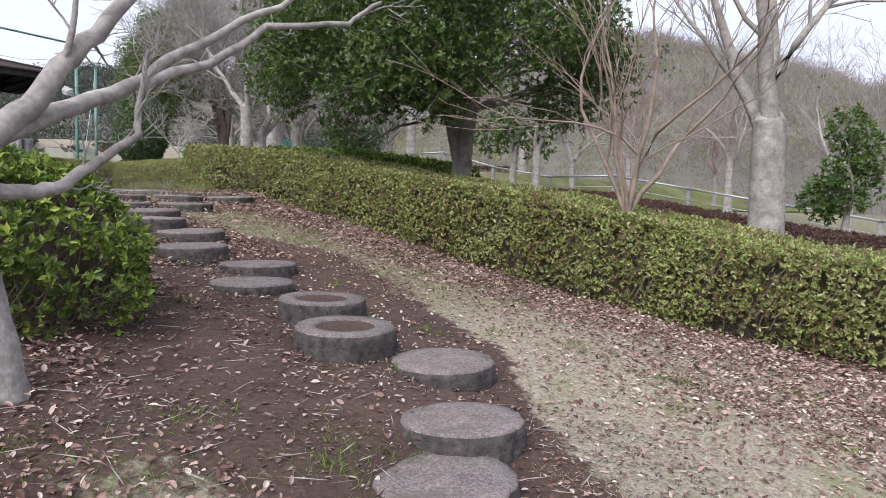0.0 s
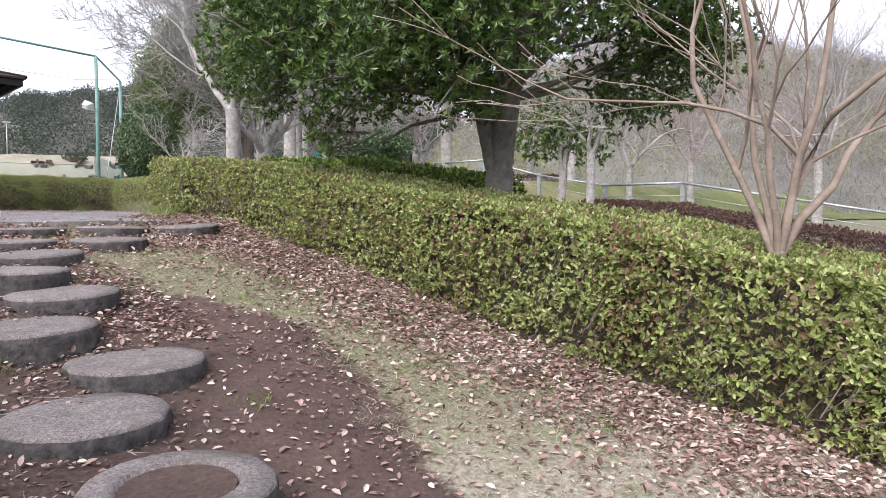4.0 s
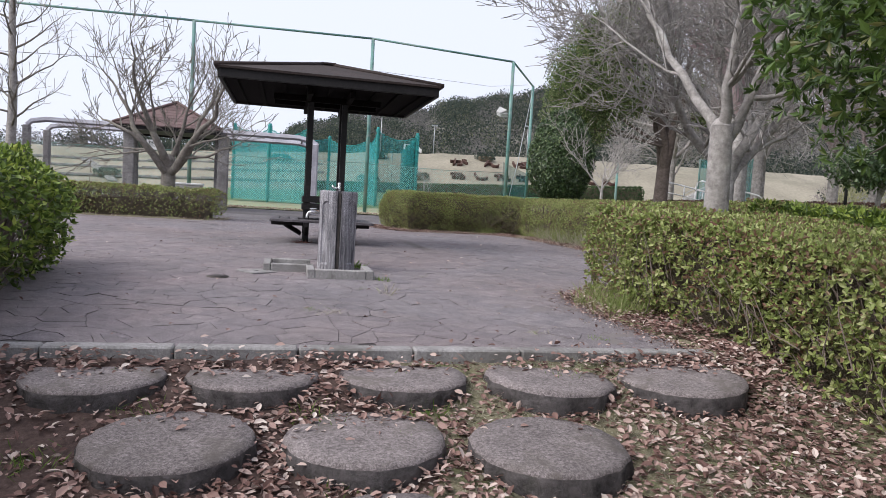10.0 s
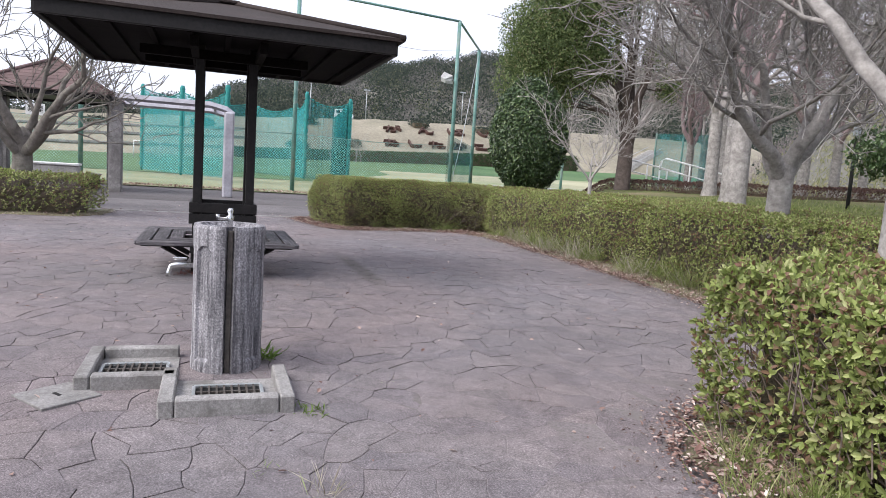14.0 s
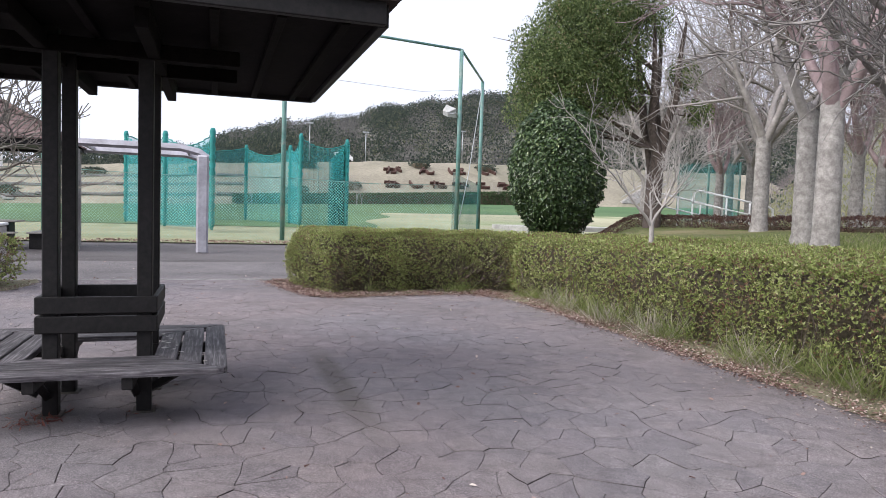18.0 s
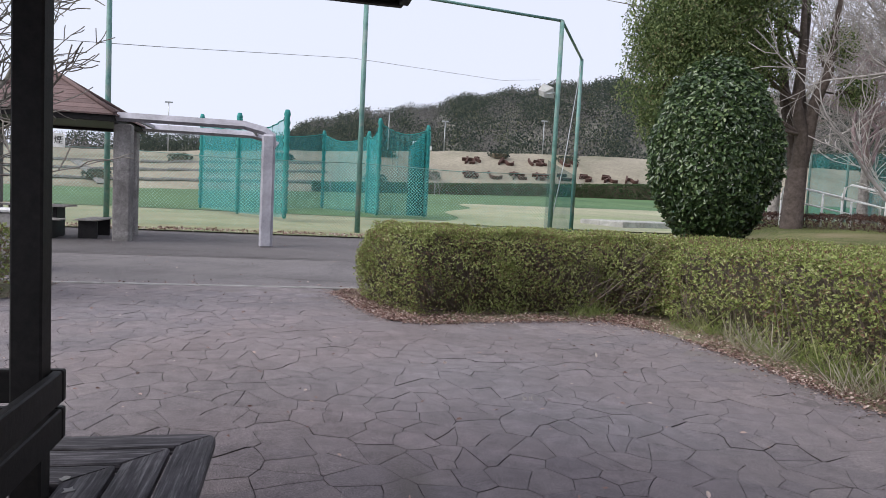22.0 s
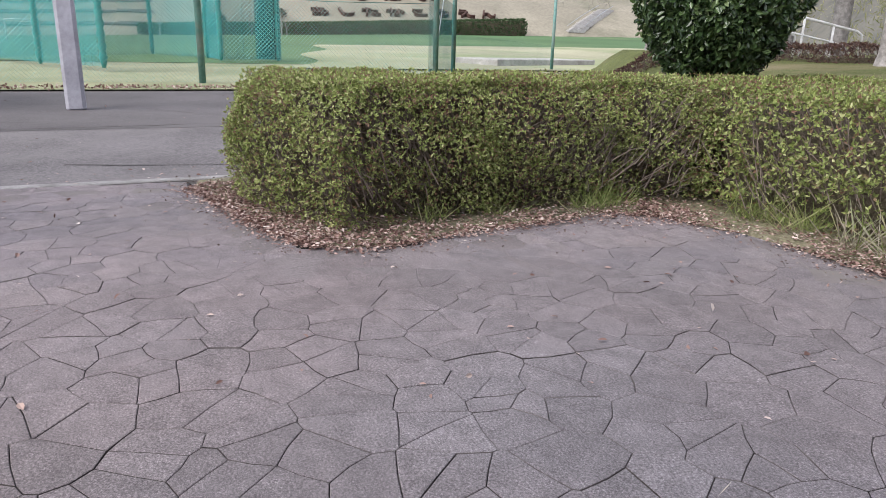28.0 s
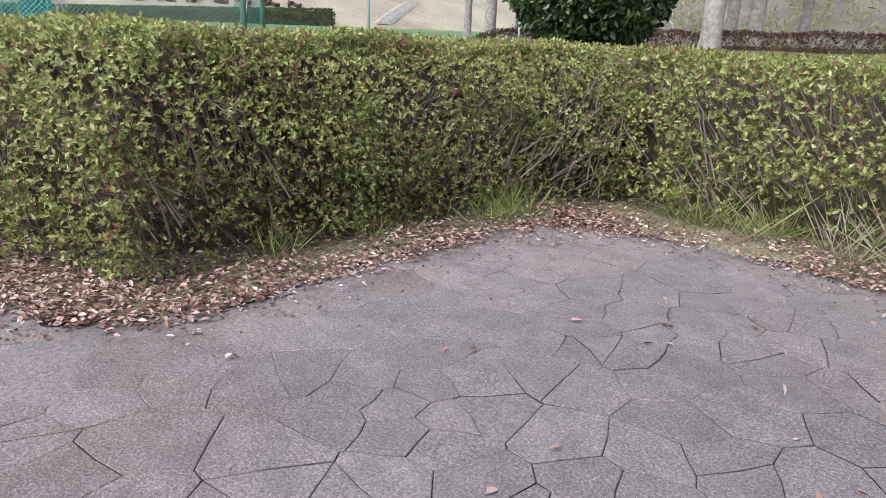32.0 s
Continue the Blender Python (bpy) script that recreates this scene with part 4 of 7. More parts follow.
tap = part("tap", tube_mesh("tap", [(FX + 0.02, FY - 0.19, 0.545), (FX + 0.02, FY - 0.28, 0.55), (FX + 0.02, FY - 0.32, 0.54), (FX + 0.02, FY - 0.335, 0.5), (FX + 0.02, FY - 0.335, 0.48)], [0.014, 0.016, 0.014, 0.013, 0.015], M_CHROME, 10), ft, "chrome side tap")
part("tap_handle", box_mesh("tap_handle", (FX + 0.02, FY - 0.27, 0.585), (0.02, 0.075, 0.014), M_CHROME, 0.004), tap)


def catch_basin(name, x0, x1, y0, y1, z, label, open_side):
    ob = thing(name, label, "basin")
    w = 0.075
    zt = z + 0.1
    if open_side != "+x":
        part("kerb_stone", box_mesh("kerb_stone", (x1 - w / 2, (y0 + y1) / 2, zt - 0.08), (w, y1 - y0 - 2 * w - 0.008, 0.16), M_KERB, 0.008), ob)
    if open_side != "-x":
        part("kerb_stone", box_mesh("kerb_stone", (x0 + w / 2, (y0 + y1) / 2, zt - 0.08), (w, y1 - y0 - 2 * w - 0.008, 0.16), M_KERB, 0.008), ob)
    part("kerb_stone", box_mesh("kerb_stone", ((x0 + x1) / 2, y0 + w / 2, zt - 0.08), (x1 - x0, w, 0.16), M_KERB, 0.008), ob)
    if open_side != "+y":
        part("kerb_stone", box_mesh("kerb_stone", ((x0 + x1) / 2, y1 - w / 2, zt - 0.08), (x1 - x0, w, 0.16), M_KERB, 0.008), ob)
    part("floor", box_mesh("floor", ((x0 + x1) / 2, (y0 + y1) / 2, z + 0.005), (x1 - x0 - 2 * w, y1 - y0 - 2 * w, 0.07), M_KERB, 0), ob)
    return ob


def grate(cx, cy, z, sx, sy, bars):
    g = thing("drain_grate", "rusty iron drain grate in the basin floor", "grate", "fountain grates")
    for s in (-1, 1):
        part("rim", box_mesh("rim", (cx + s * sx / 2, cy, z), (0.018, sy, 0.014), M_GALV, 0.002), g)
        part("rim", box_mesh("rim", (cx, cy + s * sy / 2, z), (sx - 0.02, 0.018, 0.014), M_GALV, 0.002), g)
    for k in range(bars):
        part("bar", box_mesh("bar", (cx, cy - sy / 2 + sy * (k + 1) / (bars + 1), z), (sx - 0.02, 0.01, 0.012), M_IRON, 0), g)
    part("cross_bar", box_mesh("cross_bar", (cx, cy, z - 0.002), (0.012, sy - 0.02, 0.01), M_IRON, 0), g)
    part("pit", box_mesh("pit", (cx, cy, z - 0.012), (sx - 0.01, sy - 0.01, 0.006), M_PIT, 0), g, "black pit below")


M_PIT = grained("pit", (0.01, 0.01, 0.01), (0.02, 0.02, 0.02))
catch_basin("front_basin", -13.58, -13.02, 3.74, 4.39, -0.085, "low square kerbed basin before the fountain", "-x")
catch_basin("side_basin", -14.07, -13.45, 3.31, 3.88, -0.085, "low square kerbed basin beside the fountain", "+y")
grate(-13.26, 4.07, -0.03, 0.2, 0.34, 8)
grate(-13.72, 3.58, -0.03, 0.2, 0.34, 8)
mh = thing("inspection_cover", "pale square concrete inspection cover in the paving", "manhole", at=(-13.4, 3.25, float(slab_z(-13.4)) - 0.002), rz=38)
part("cover", box_mesh("cover", (0, 0, 0), (0.3, 0.3, 0.02), M_KERB, 0.004), mh)
part("finger_slot", box_mesh("finger_slot", (0, 0, 0.0105), (0.06, 0.02, 0.003), M_PIT, 0), mh)

# ---- pavilion and pergola by the field ----
ks = thing("pavilion", "open pavilion with a red-brown shingled hip roof on concrete columns", "pavilion")
KX, KY, KW, KE = -33.1, -0.5, 1.62, 2.66
for dx, shift in ((1.0, 0.0), (-1.0, -0.3)):
    for dy in (-1.35, 1.76):
        part("column", box_mesh("column", (KX + dx, KY + dy + shift, KE / 2 - 0.05), (0.36, 0.36, KE), M_CONCDARK, 0.03), ks)
for (c, s) in (((KX + KW, KY, KE), (0.12, 2 * KW + 0.12, 0.13)), ((KX - KW, KY, KE), (0.12, 2 * KW + 0.12, 0.13)), ((KX, KY + KW, KE), (2 * KW - 0.13, 0.12, 0.13)), ((KX, KY - KW, KE), (2 * KW - 0.13, 0.12, 0.13))):
    part("eave_board", box_mesh("eave_board", c, s, M_BLACKWOOD, 0.01), ks)
part("ceiling_lining", box_mesh("ceiling_lining", (KX, KY, KE + 0.02), (2 * KW - 0.15, 2 * KW - 0.15, 0.03), M_BLACKWOOD, 0), ks)
for i in range(4):
    for k in range(9):
        f0, f1 = k / 9, (k + 1) / 9 + 0.012
        m = Matrix.Translation((KX, KY, 0)) @ pose(0, 0, 0, 0, 0, 90 * i)
        r0, r1 = (KW + 0.14) * (1 - f0), (KW + 0.14) * (1 - min(f1, 1))
        z0, z1 = KE + 0.1 + 1.0 * f0, KE + 0.1 + 1.0 * min(f1, 1) - 0.01
        V = [(r0, -r0, z0), (r0, r0, z0), (r1, r1, z1), (r1, -r1, z1), (r0, -r0, z0 - 0.035), (r0, r0, z0 - 0.035), (r1, r1, z1 - 0.035), (r1, -r1, z1 - 0.035)]
        part("shingle_course", mesh("shingle_course", [tuple(m @ Vector(p)) for p in V], [(0, 1, 2, 3), (0, 4, 5, 1), (1, 5, 6, 2), (3, 7, 4, 0), (4, 7, 6, 5)], M_KIOSKROOF), ks)
    a = 45 + 90 * i
    part("hip_ridge", tube_mesh("hip_ridge", [(KX + 1.414 * (KW + 0.13) * math.cos(radians(a)), KY + 1.414 * (KW + 0.13) * math.sin(radians(a)), KE + 0.12), (KX, KY, KE + 1.13)], [0.05, 0.05], M_KIOSKROOF, 6), ks)
pg = thing("pergola", "concrete pergola of two beams on pale round-edged columns", "pergola")
part("column", box_mesh("column", (-31.75, 4.42, 1.27), (0.3, 0.3, 2.6), M_LILAC, 0.05), pg)
for x in (-31.75, -34.4):
    part("beam", tube_mesh("beam", [(x, KY + 1.2, 2.74), (x, 3.87, 2.74), (x, 4.32, 2.64), (x, 4.54, 2.5)], [0.1, 0.1, 0.1, 0.09], M_LILAC, 4, False), pg, "grey steel beam")
for y in (1.45, 4.0):
    part("cross_beam", box_mesh("cross_beam", (-33.07, y, 2.76), (2.7, 0.07, 0.09), M_LILAC, 0.01), pg)


for x in (-31.9, -33.9):
    part("beam", tube_mesh("beam", [(x, KY - 1.5, 2.72), (x, -4.4, 2.72), (x, -4.85, 2.64), (x, -5.0, 2.5)], [0.09, 0.09, 0.09, 0.08], M_LILAC, 4, False), pg, "grey steel beam")
    part("column", box_mesh("column", (x, -5.0, 1.25), (0.22, 0.22, 2.5), M_CONCDARK, 0.03), pg)


def picnic_bench(x, y, rz):
    b = thing("park_bench", "dark slatted park bench under the pavilion", "bench", "pavilion benches", at=(x, y, 0), rz=rz)
    for k in range(4):
        part("slat", box_mesh("slat", (0, -0.18 + k * 0.12, 0.42), (1.5, 0.1, 0.035), M_TABLEWOOD, 0.005), b)
    for s in (-0.55, 0.55):
        part("leg", box_mesh("leg", (s, 0, 0.2), (0.08, 0.4, 0.4), M_BLACKWOOD, 0.01), b)


picnic_bench(-32.2, -0.75, 90)
picnic_bench(-33.0, 0.45, 0)
tb = thing("park_table", "dark slatted table under the pavilion", "table", at=(-32.9, -0.75, 0), rz=90)
for k in range(6):
    part("slat", box_mesh("slat", (0, -0.4 + k * 0.16, 0.7), (1.4, 0.14, 0.04), M_TABLEWOOD, 0.006), tb)
for s in (-0.45, 0.45):
    part("leg", box_mesh("leg", (s, 0, 0.34), (0.1, 0.6, 0.68), M_BLACKWOOD, 0.01), tb)

# ---- ball fence ----
def strand_net(a, b, low, high, pitch=0.11, r=0.0045):
    """A knotted net from a to b: crossing strands between two heights."""
    a, b = Vector((*a[:2], 0)), Vector((*b[:2], 0))
    ln, h = (b - a).length, high - low
    d = (b - a) / ln
    V, F = [], []
    for way in (1, -1):
        for u in np.arange(-h, ln + h, pitch):
            u0, u1 = float(u), float(u) + h * way
            z0, z1 = low, high
            lo_, hi_ = min(u0, u1), max(u0, u1)
            if hi_ <= 0 or lo_ >= ln:
                continue
            f0, f1 = 0.0, 1.0
            for edge in (0.0, ln):
                f = (edge - u0) / (u1 - u0)
                if 0 < f < 1:
                    inside_low = (u0 < 0 and edge == 0.0) or (u0 > ln and edge == ln)
                    f0, f1 = (max(f0, f), f1) if inside_low else (f0, min(f1, f))
            p, q = (a + d * (u0 + (u1 - u0) * f) + Vector((0, 0, z0 + (z1 - z0) * f)) for f in (f0, f1))
            tube(V, F, [p, q], [r, r], 3, False)
    return mesh("net", V, F, M_STRAND)


M_STRAND = grained("green_net_strand", (0.16, 0.3, 0.27), (0.3, 0.45, 0.41), 8, 2, 0.8)
fence = thing("ball_fence", "tall green steel ball-stop fence with a thin net", "fence")
POSTS = [(-39.0, -24.8, 7.8), (-39.0, -16.9, 7.9), (-39.0, -8.9, 8.0), (-38.8, -0.75, 8.05), (-38.7, 7.12, 8.1), (-38.6, 13.95, 7.72)]
for x, y, h in POSTS:
    part("post", tube_mesh("post", [(x, y, -0.1), (x, y, h)], [0.09, 0.08], M_STEELGREEN, 10), fence)
for (a, b) in zip(POSTS, POSTS[1:]):
    part("top_rail", tube_mesh("top_rail", [a, b], [0.05, 0.05], M_STEELGREEN, 8), fence)
    part("net", strand_net(a, b, 0.05, 2.3), fence, "thin green net")
    part("net_rope", tube_mesh("net_rope", [(a[0], a[1], 2.36), ((a[0] + b[0]) / 2, (a[1] + b[1]) / 2, 2.28), (b[0], b[1], 2.36)], [0.012] * 3, M_STEELGREEN, 4), fence)
P4 = (-43.0, 16.6, 7.45)
part("post", tube_mesh("post", [(P4[0], P4[1], -0.1), P4], [0.09, 0.08], M_STEELGREEN, 10), fence)
part("top_rail", tube_mesh("top_rail", [POSTS[-1], P4], [0.05, 0.05], M_STEELGREEN, 8), fence)
part("net", mesh("net", [(-39.05, 13.9, 0.2), (P4[0], P4[1], 0.2), (P4[0], P4[1], 2.6), (-39.05, 13.9, 2.9)], [(0, 1, 2, 3)], M_NET), fence, "bunched teal net")
part("brace_cable", tube_mesh("brace_cable", [(-43.0, 16.6, 7.3), (-41.0, 15.3, 3.0), (-39.4, 14.2, 0.1)], [0.02] * 3, M_GALV, 5), fence)
low_posts = [(-50.6, 25.9)]
for x, y in low_posts:
    part("post", tube_mesh("post", [(x, y, -0.1), (x, y, 4.2)], [0.09, 0.08], M_STEELGREEN, 8), fence)
for a, b in zip([P4[:2]] + low_posts, low_posts):
    part("net", mesh("net", [(a[0], a[1], 0.2), (b[0], b[1], 0.2), (b[0], b[1], 1.3), (a[0], a[1], 1.6)], [(0, 1, 2, 3)], M_NETTHIN), fence, "thin teal net")

fl = thing("floodlight", "white floodlight head clamped high on a fence post", "floodlight", at=(-38.75, 13.5, 5.3), rz=-35)
bm = bmesh.new()
rim = [bm.verts.new((sx * 0.3, 0.1 + 0.0 * sx, sz * 0.2)) for sx, sz in ((-1, -1), (1, -1), (1, 1), (-1, 1))]
back = [bm.verts.new((sx * 0.16, -0.22, sz * 0.1)) for sx, sz in ((-1, -1), (1, -1), (1, 1), (-1, 1))]
for k in range(4):
    bm.faces.new((rim[k], rim[(k + 1) % 4], back[(k + 1) % 4], back[k]))
bm.faces.new(back[::-1])
bmesh.ops.solidify(bm, geom=bm.faces[:], thickness=0.02)
hd = part("lamp_head", bm_mesh("lamp_head", bm, M_WHITE), fl)
hd.matrix_local = pose(-0.25, 0, 0, 25, 20, 60)
part("arm", tube_mesh("arm", [(-0.2, 0, -0.02), (0.0, 0.1, -0.12), (0.16, 0.42, -0.12)], [0.03, 0.03, 0.03], M_GALV, 6), fl)
part("bracket", box_mesh("bracket", (0.1, 0.36, -0.12), (0.3, 0.06, 0.06), M_GALV, 0.008), fl)

# ---- throwing cage of teal nets ----
cage = thing("throwing_cage", "throwing cage of teal nets hung between padded posts", "sports cage")
CAGE = [(-55.5, -0.1, 5.3), (-48.8, 2.4, 4.8), (-45.2, 4.6, 4.7), (-66, 6.9, 5.8), (-60.8, 9.6, 5.5), (-56.5, 9.8, 5.9), (-57.5, 12.9, 5.8)]
rng = np.random.default_rng(8)
for x, y, h in CAGE:
    q = np.linspace(0.15, h, 26)
    part("padded_post", tube_mesh("padded_post", [(x, y, z) for z in q], [0.06] + [0.125 + 0.025 * ((k % 2) * 2 - 1) for k in range(24)] + [0.09], M_TEALPAD, 8), cage)
CAGE.append((-58.2, 12.0, 4.7))
for i, j in ((0, 1), (1, 2), (0, 3), (3, 4), (4, 5), (5, 6), (6, 7)):
    a, b = CAGE[i], CAGE[j]
    n = 30
    V, F = [], []
    for k in range(n + 1):
        f = k / n
        sag = (0.1 if j == 7 else 0.5) * 4 * f * (1 - f)
        wx = (0.3 if j == 7 else 0.12) * math.sin(k * 1.9)
        for z in (0.2, 1.5, (a[2] + (b[2] - a[2]) * f) - 0.25 - sag):
            V.append((a[0] + (b[0] - a[0]) * f + wx, a[1] + (b[1] - a[1]) * f + wx * 0.5, z))
    for k in range(n):
        for m in range(2):
            F.append((k * 3 + m, k * 3 + 3 + m, k * 3 + 4 + m, k * 3 + 1 + m))
    part("net", mesh("net", V, F, M_NET), cage, "hanging teal net")
    part("head_rope", tube_mesh("head_rope", [V[k * 3 + 2] for k in range(n + 1)], [0.03] * (n + 1), M_TEALPAD, 4), cage)

# ---- bank with planted letters ----
def bank_mesh(name, x0, x1, z_top, mat):
    ys = np.linspace(-160, 150, 80)
    return grid_mesh(name, np.array([x0, x0 - 6, x0 - 14, x1, x1 - 3, x1 - 40]), ys, lambda x, y: field_z(x0 + 0 * x, y) + (z_top(y) - field_z(x0 + 0 * x, y)) * np.clip((x0 - x) / (x0 - x1), 0, 1) ** 0.85 + 0.15 * lumpy(x, y, 0.3), mat)


tagged(new("bank", bank_mesh("bank", -145, -172, lambda y: np.interp(y, [-160, -30, 40, 75, 150], [6.8, 8.2, 12.6, 13.6, 14.5]), M_BANK)), "sloping bank of dry straw-coloured grass behind the field", "bank", kind="structure")

# ---- small things round the field ----
sg = thing("no_smoking_sign", "white no-smoking sign hung on the field fence", "sign", at=(-38.55, -2.2, 2.5), rz=0)
part("board", box_mesh("board", (0, 0, 0), (0.02, 0.62, 0.42), M_WHITE, 0.004), sg)
tc = bpy.data.curves.new("lettering", "FONT")
tc.body, tc.size, tc.align_x, tc.align_y, tc.extrude = "禁煙", 0.26, "CENTER", "CENTER", 0.002
tc.materials.append(M_PIT)
to = part("lettering", tc, sg, "black characters")
to.matrix_local = Matrix.Translation((0.013, 0, 0)) @ pose(0, 0, 0, 90, 0, 90)
bx = thing("storage_box", "pale grey box standing behind the low hedge", "box", at=(-26.2, 0.75, 0.0))
part("body", box_mesh("body", (0, 0, 0.4), (0.5, 1.0, 0.8), M_CONC, 0.02), bx)
part("lid", box_mesh("lid", (0, 0, 0.83), (0.54, 1.05, 0.05), M_WHITE, 0.012), bx)
g = thing("handball_goal", "small white goal frame on the field", "goal", at=(-100, -3.5, float(field_z(-100.0, -3.5))), rz=80)
for sx in (-1.5, 1.5):
    part("post", tube_mesh("post", [(sx, 0, 0), (sx, 0, 2.0)], [0.07, 0.07], M_WHITE, 6), g)
part("crossbar", tube_mesh("crossbar", [(-1.5, 0, 2.0), (1.5, 0, 2.0)], [0.07, 0.07], M_WHITE, 6), g)
vn = thing("van", "white van parked on top of the bank", "van", at=(-176, 33.5, 12.25), rz=80)
V = [(-2.2, 0), (-2.2, 1.9), (1.2, 1.9), (2.0, 1.0), (2.3, 0.9), (2.3, 0)]
part("body", mesh("body", [(x, s, z + 0.4) for s in (-0.9, 0.9) for x, z in V], [(0, 1, 2, 3, 4, 5), (11, 10, 9, 8, 7, 6)] + [(k, (k + 1) % 6 + 0, (k + 1) % 6 + 6, k + 6) for k in range(6)], M_WHITE), vn)
for sx in (-1.4, 1.5):
    for sy in (-0.92, 0.92):
        part("wheel", tube_mesh("wheel", [(sx, sy - 0.1, 0.35), (sx, sy + 0.1, 0.35)], [0.35, 0.35], M_PIT, 14), vn)
for sx in (-1.3, -0.1, 1.0):
    part("window", box_mesh("window", (sx, 0, 1.75), (0.9, 1.84, 0.6), M_PIT, 0), vn)
for x, y, h in ((-172, 25, 9.0), (-172, 38, 7.0), (-172, 62, 7.5), (-172, -22, 10)):
    z = 8.5 + (y + 30) * 0.055
    lp = thing("lamp_post", "tall thin lamp post on the bank", "lamp post", "bank lamp posts", at=(x, y, z - 1))
    part("pole", tube_mesh("pole", [(0, 0, 0), (0, 0, h + 1)], [0.13, 0.1], M_GALV, 8), lp)
    part("lamp_head", box_mesh("lamp_head", (0.1, 0, h + 1), (0.3, 1.5, 0.3), M_GALV, 0.03), lp)
wire = thing("overhead_wire", "thin overhead wire sagging across the sky", "wire")
part("cable", tube_mesh("cable", [(-52, -24.0, 7.6), (-74.6, -6.0, 12.25), (-124.4, 13.0, 22.4), (-240, 71.0, 42.0), (-378, 132.7, 69.2)], [0.02, 0.022, 0.03, 0.05, 0.08], M_IRON, 4), wire)

# ---- stairs up the bank, a low concrete platform, bare shrubs ----
def bank_top(x, y):
    foot = float(field_z(-145.0, y))
    top = float(np.interp(y, [-160, -30, 40, 75, 150], [6.8, 8.2, 12.6, 13.6, 14.5]))
    return foot + (top - foot) * max(0.0, min(1.0, (-145 - x) / 27)) ** 0.85


st = thing("bank_stairs", "grey concrete stairs with a handrail up the grass bank", "stairs")
for k in range(24):
    f = k / 23
    x, y = -147 - 13 * f, 92.0 + 17 * f
    z = bank_top(x, y)
    part("step", box_mesh("step", (x, y + 1.5, z), (1.2, 4.0, 0.5), M_CONC, 0.02), st)
for dy in (-0.6, 3.6):
    part("handrail", tube_mesh("handrail", [(-147, 92 + dy, bank_top(-147, 92) + 1.1), (-153.5, 100.5 + dy, bank_top(-153.5, 100.5) + 1.1), (-160, 109 + dy, bank_top(-160, 109) + 1.1)], [0.07, 0.07, 0.07], M_GALV, 5), st)
st = thing("bank_stairs", "pale concrete stairs climbing the dry bank near the field corner", "stairs")
for k in range(16):
    f = k / 15
    x, y = -147 - 13 * f, -28.6 - 7.8 * f
    part("step", box_mesh("step", (x, y, bank_top(x, y) + 0.1), (1.1, 1.6, 0.4), M_CONC, 0.02), st)
cp = thing("concrete_platform", "low grey concrete platform at the field corner", "platform", at=(-58.5, 29.0, float(field_z(-58.5, 29.0)) - 0.1), rz=18)
part("slab", box_mesh("slab", (0, 0, 0.25), (4.0, 9.5, 0.5), M_CONC, 0.04), cp)


# ---- trees ----
def grow(V, F, p, d, ln, r, level, rnd, spread=0.6, kids=(3, 4), keep=0.62, up=0.15, top=3, sides=7, tips=None, gnarl=0.17, thin=0.0028):
    """Grow a limb and its branches into V, F: crooked, quickly thinning, with side shoots all along."""
    n = 6 if level >= top - 1 else (4 if level > 1 else 3)
    pts, rad = [tuple(p)], [r]
    q, e = Vector(p), Vector(d).normalized()
    for k in range(n):
        e = (e + Vector((rnd.gauss(0, gnarl), rnd.gauss(0, gnarl), rnd.gauss(0, gnarl) + up * 0.3))).normalized()
        q = q + e * (ln / n)
        pts.append(tuple(q))
        rad.append(max(r * (1 - 0.56 * (k + 1) / n), thin))
    tube(V, F, pts, rad, sides if level == top else (5 if level >= top - 1 else 3), False)
    if level == 0:
        if tips is not None:
            tips.append((q.copy(), e.copy()))
        return
    for i in range(rnd.randint(*kids)):
        k = rnd.randint(1 if level < top else 2, n)
        o = Vector(pts[k])
        ax = Vector((rnd.gauss(0, 1), rnd.gauss(0, 1), rnd.gauss(0, 1))).normalized()
        side = e.cross(ax).normalized()
        nd = (e * (1 - spread * 0.5) + side * spread * rnd.uniform(0.7, 1.3) + Vector((0, 0, up))).normalized()
        grow(V, F, o, nd, ln * keep * rnd.uniform(0.75, 1.3), max(rad[k] * rnd.uniform(0.38, 0.66), thin * 1.2), level - 1, rnd, spread, kids, keep, up, top, sides, tips, gnarl, thin)
    grow(V, F, q, e, ln * keep, rad[-1], level - 1, rnd, spread, kids, keep, up, top, sides, tips, gnarl, thin)


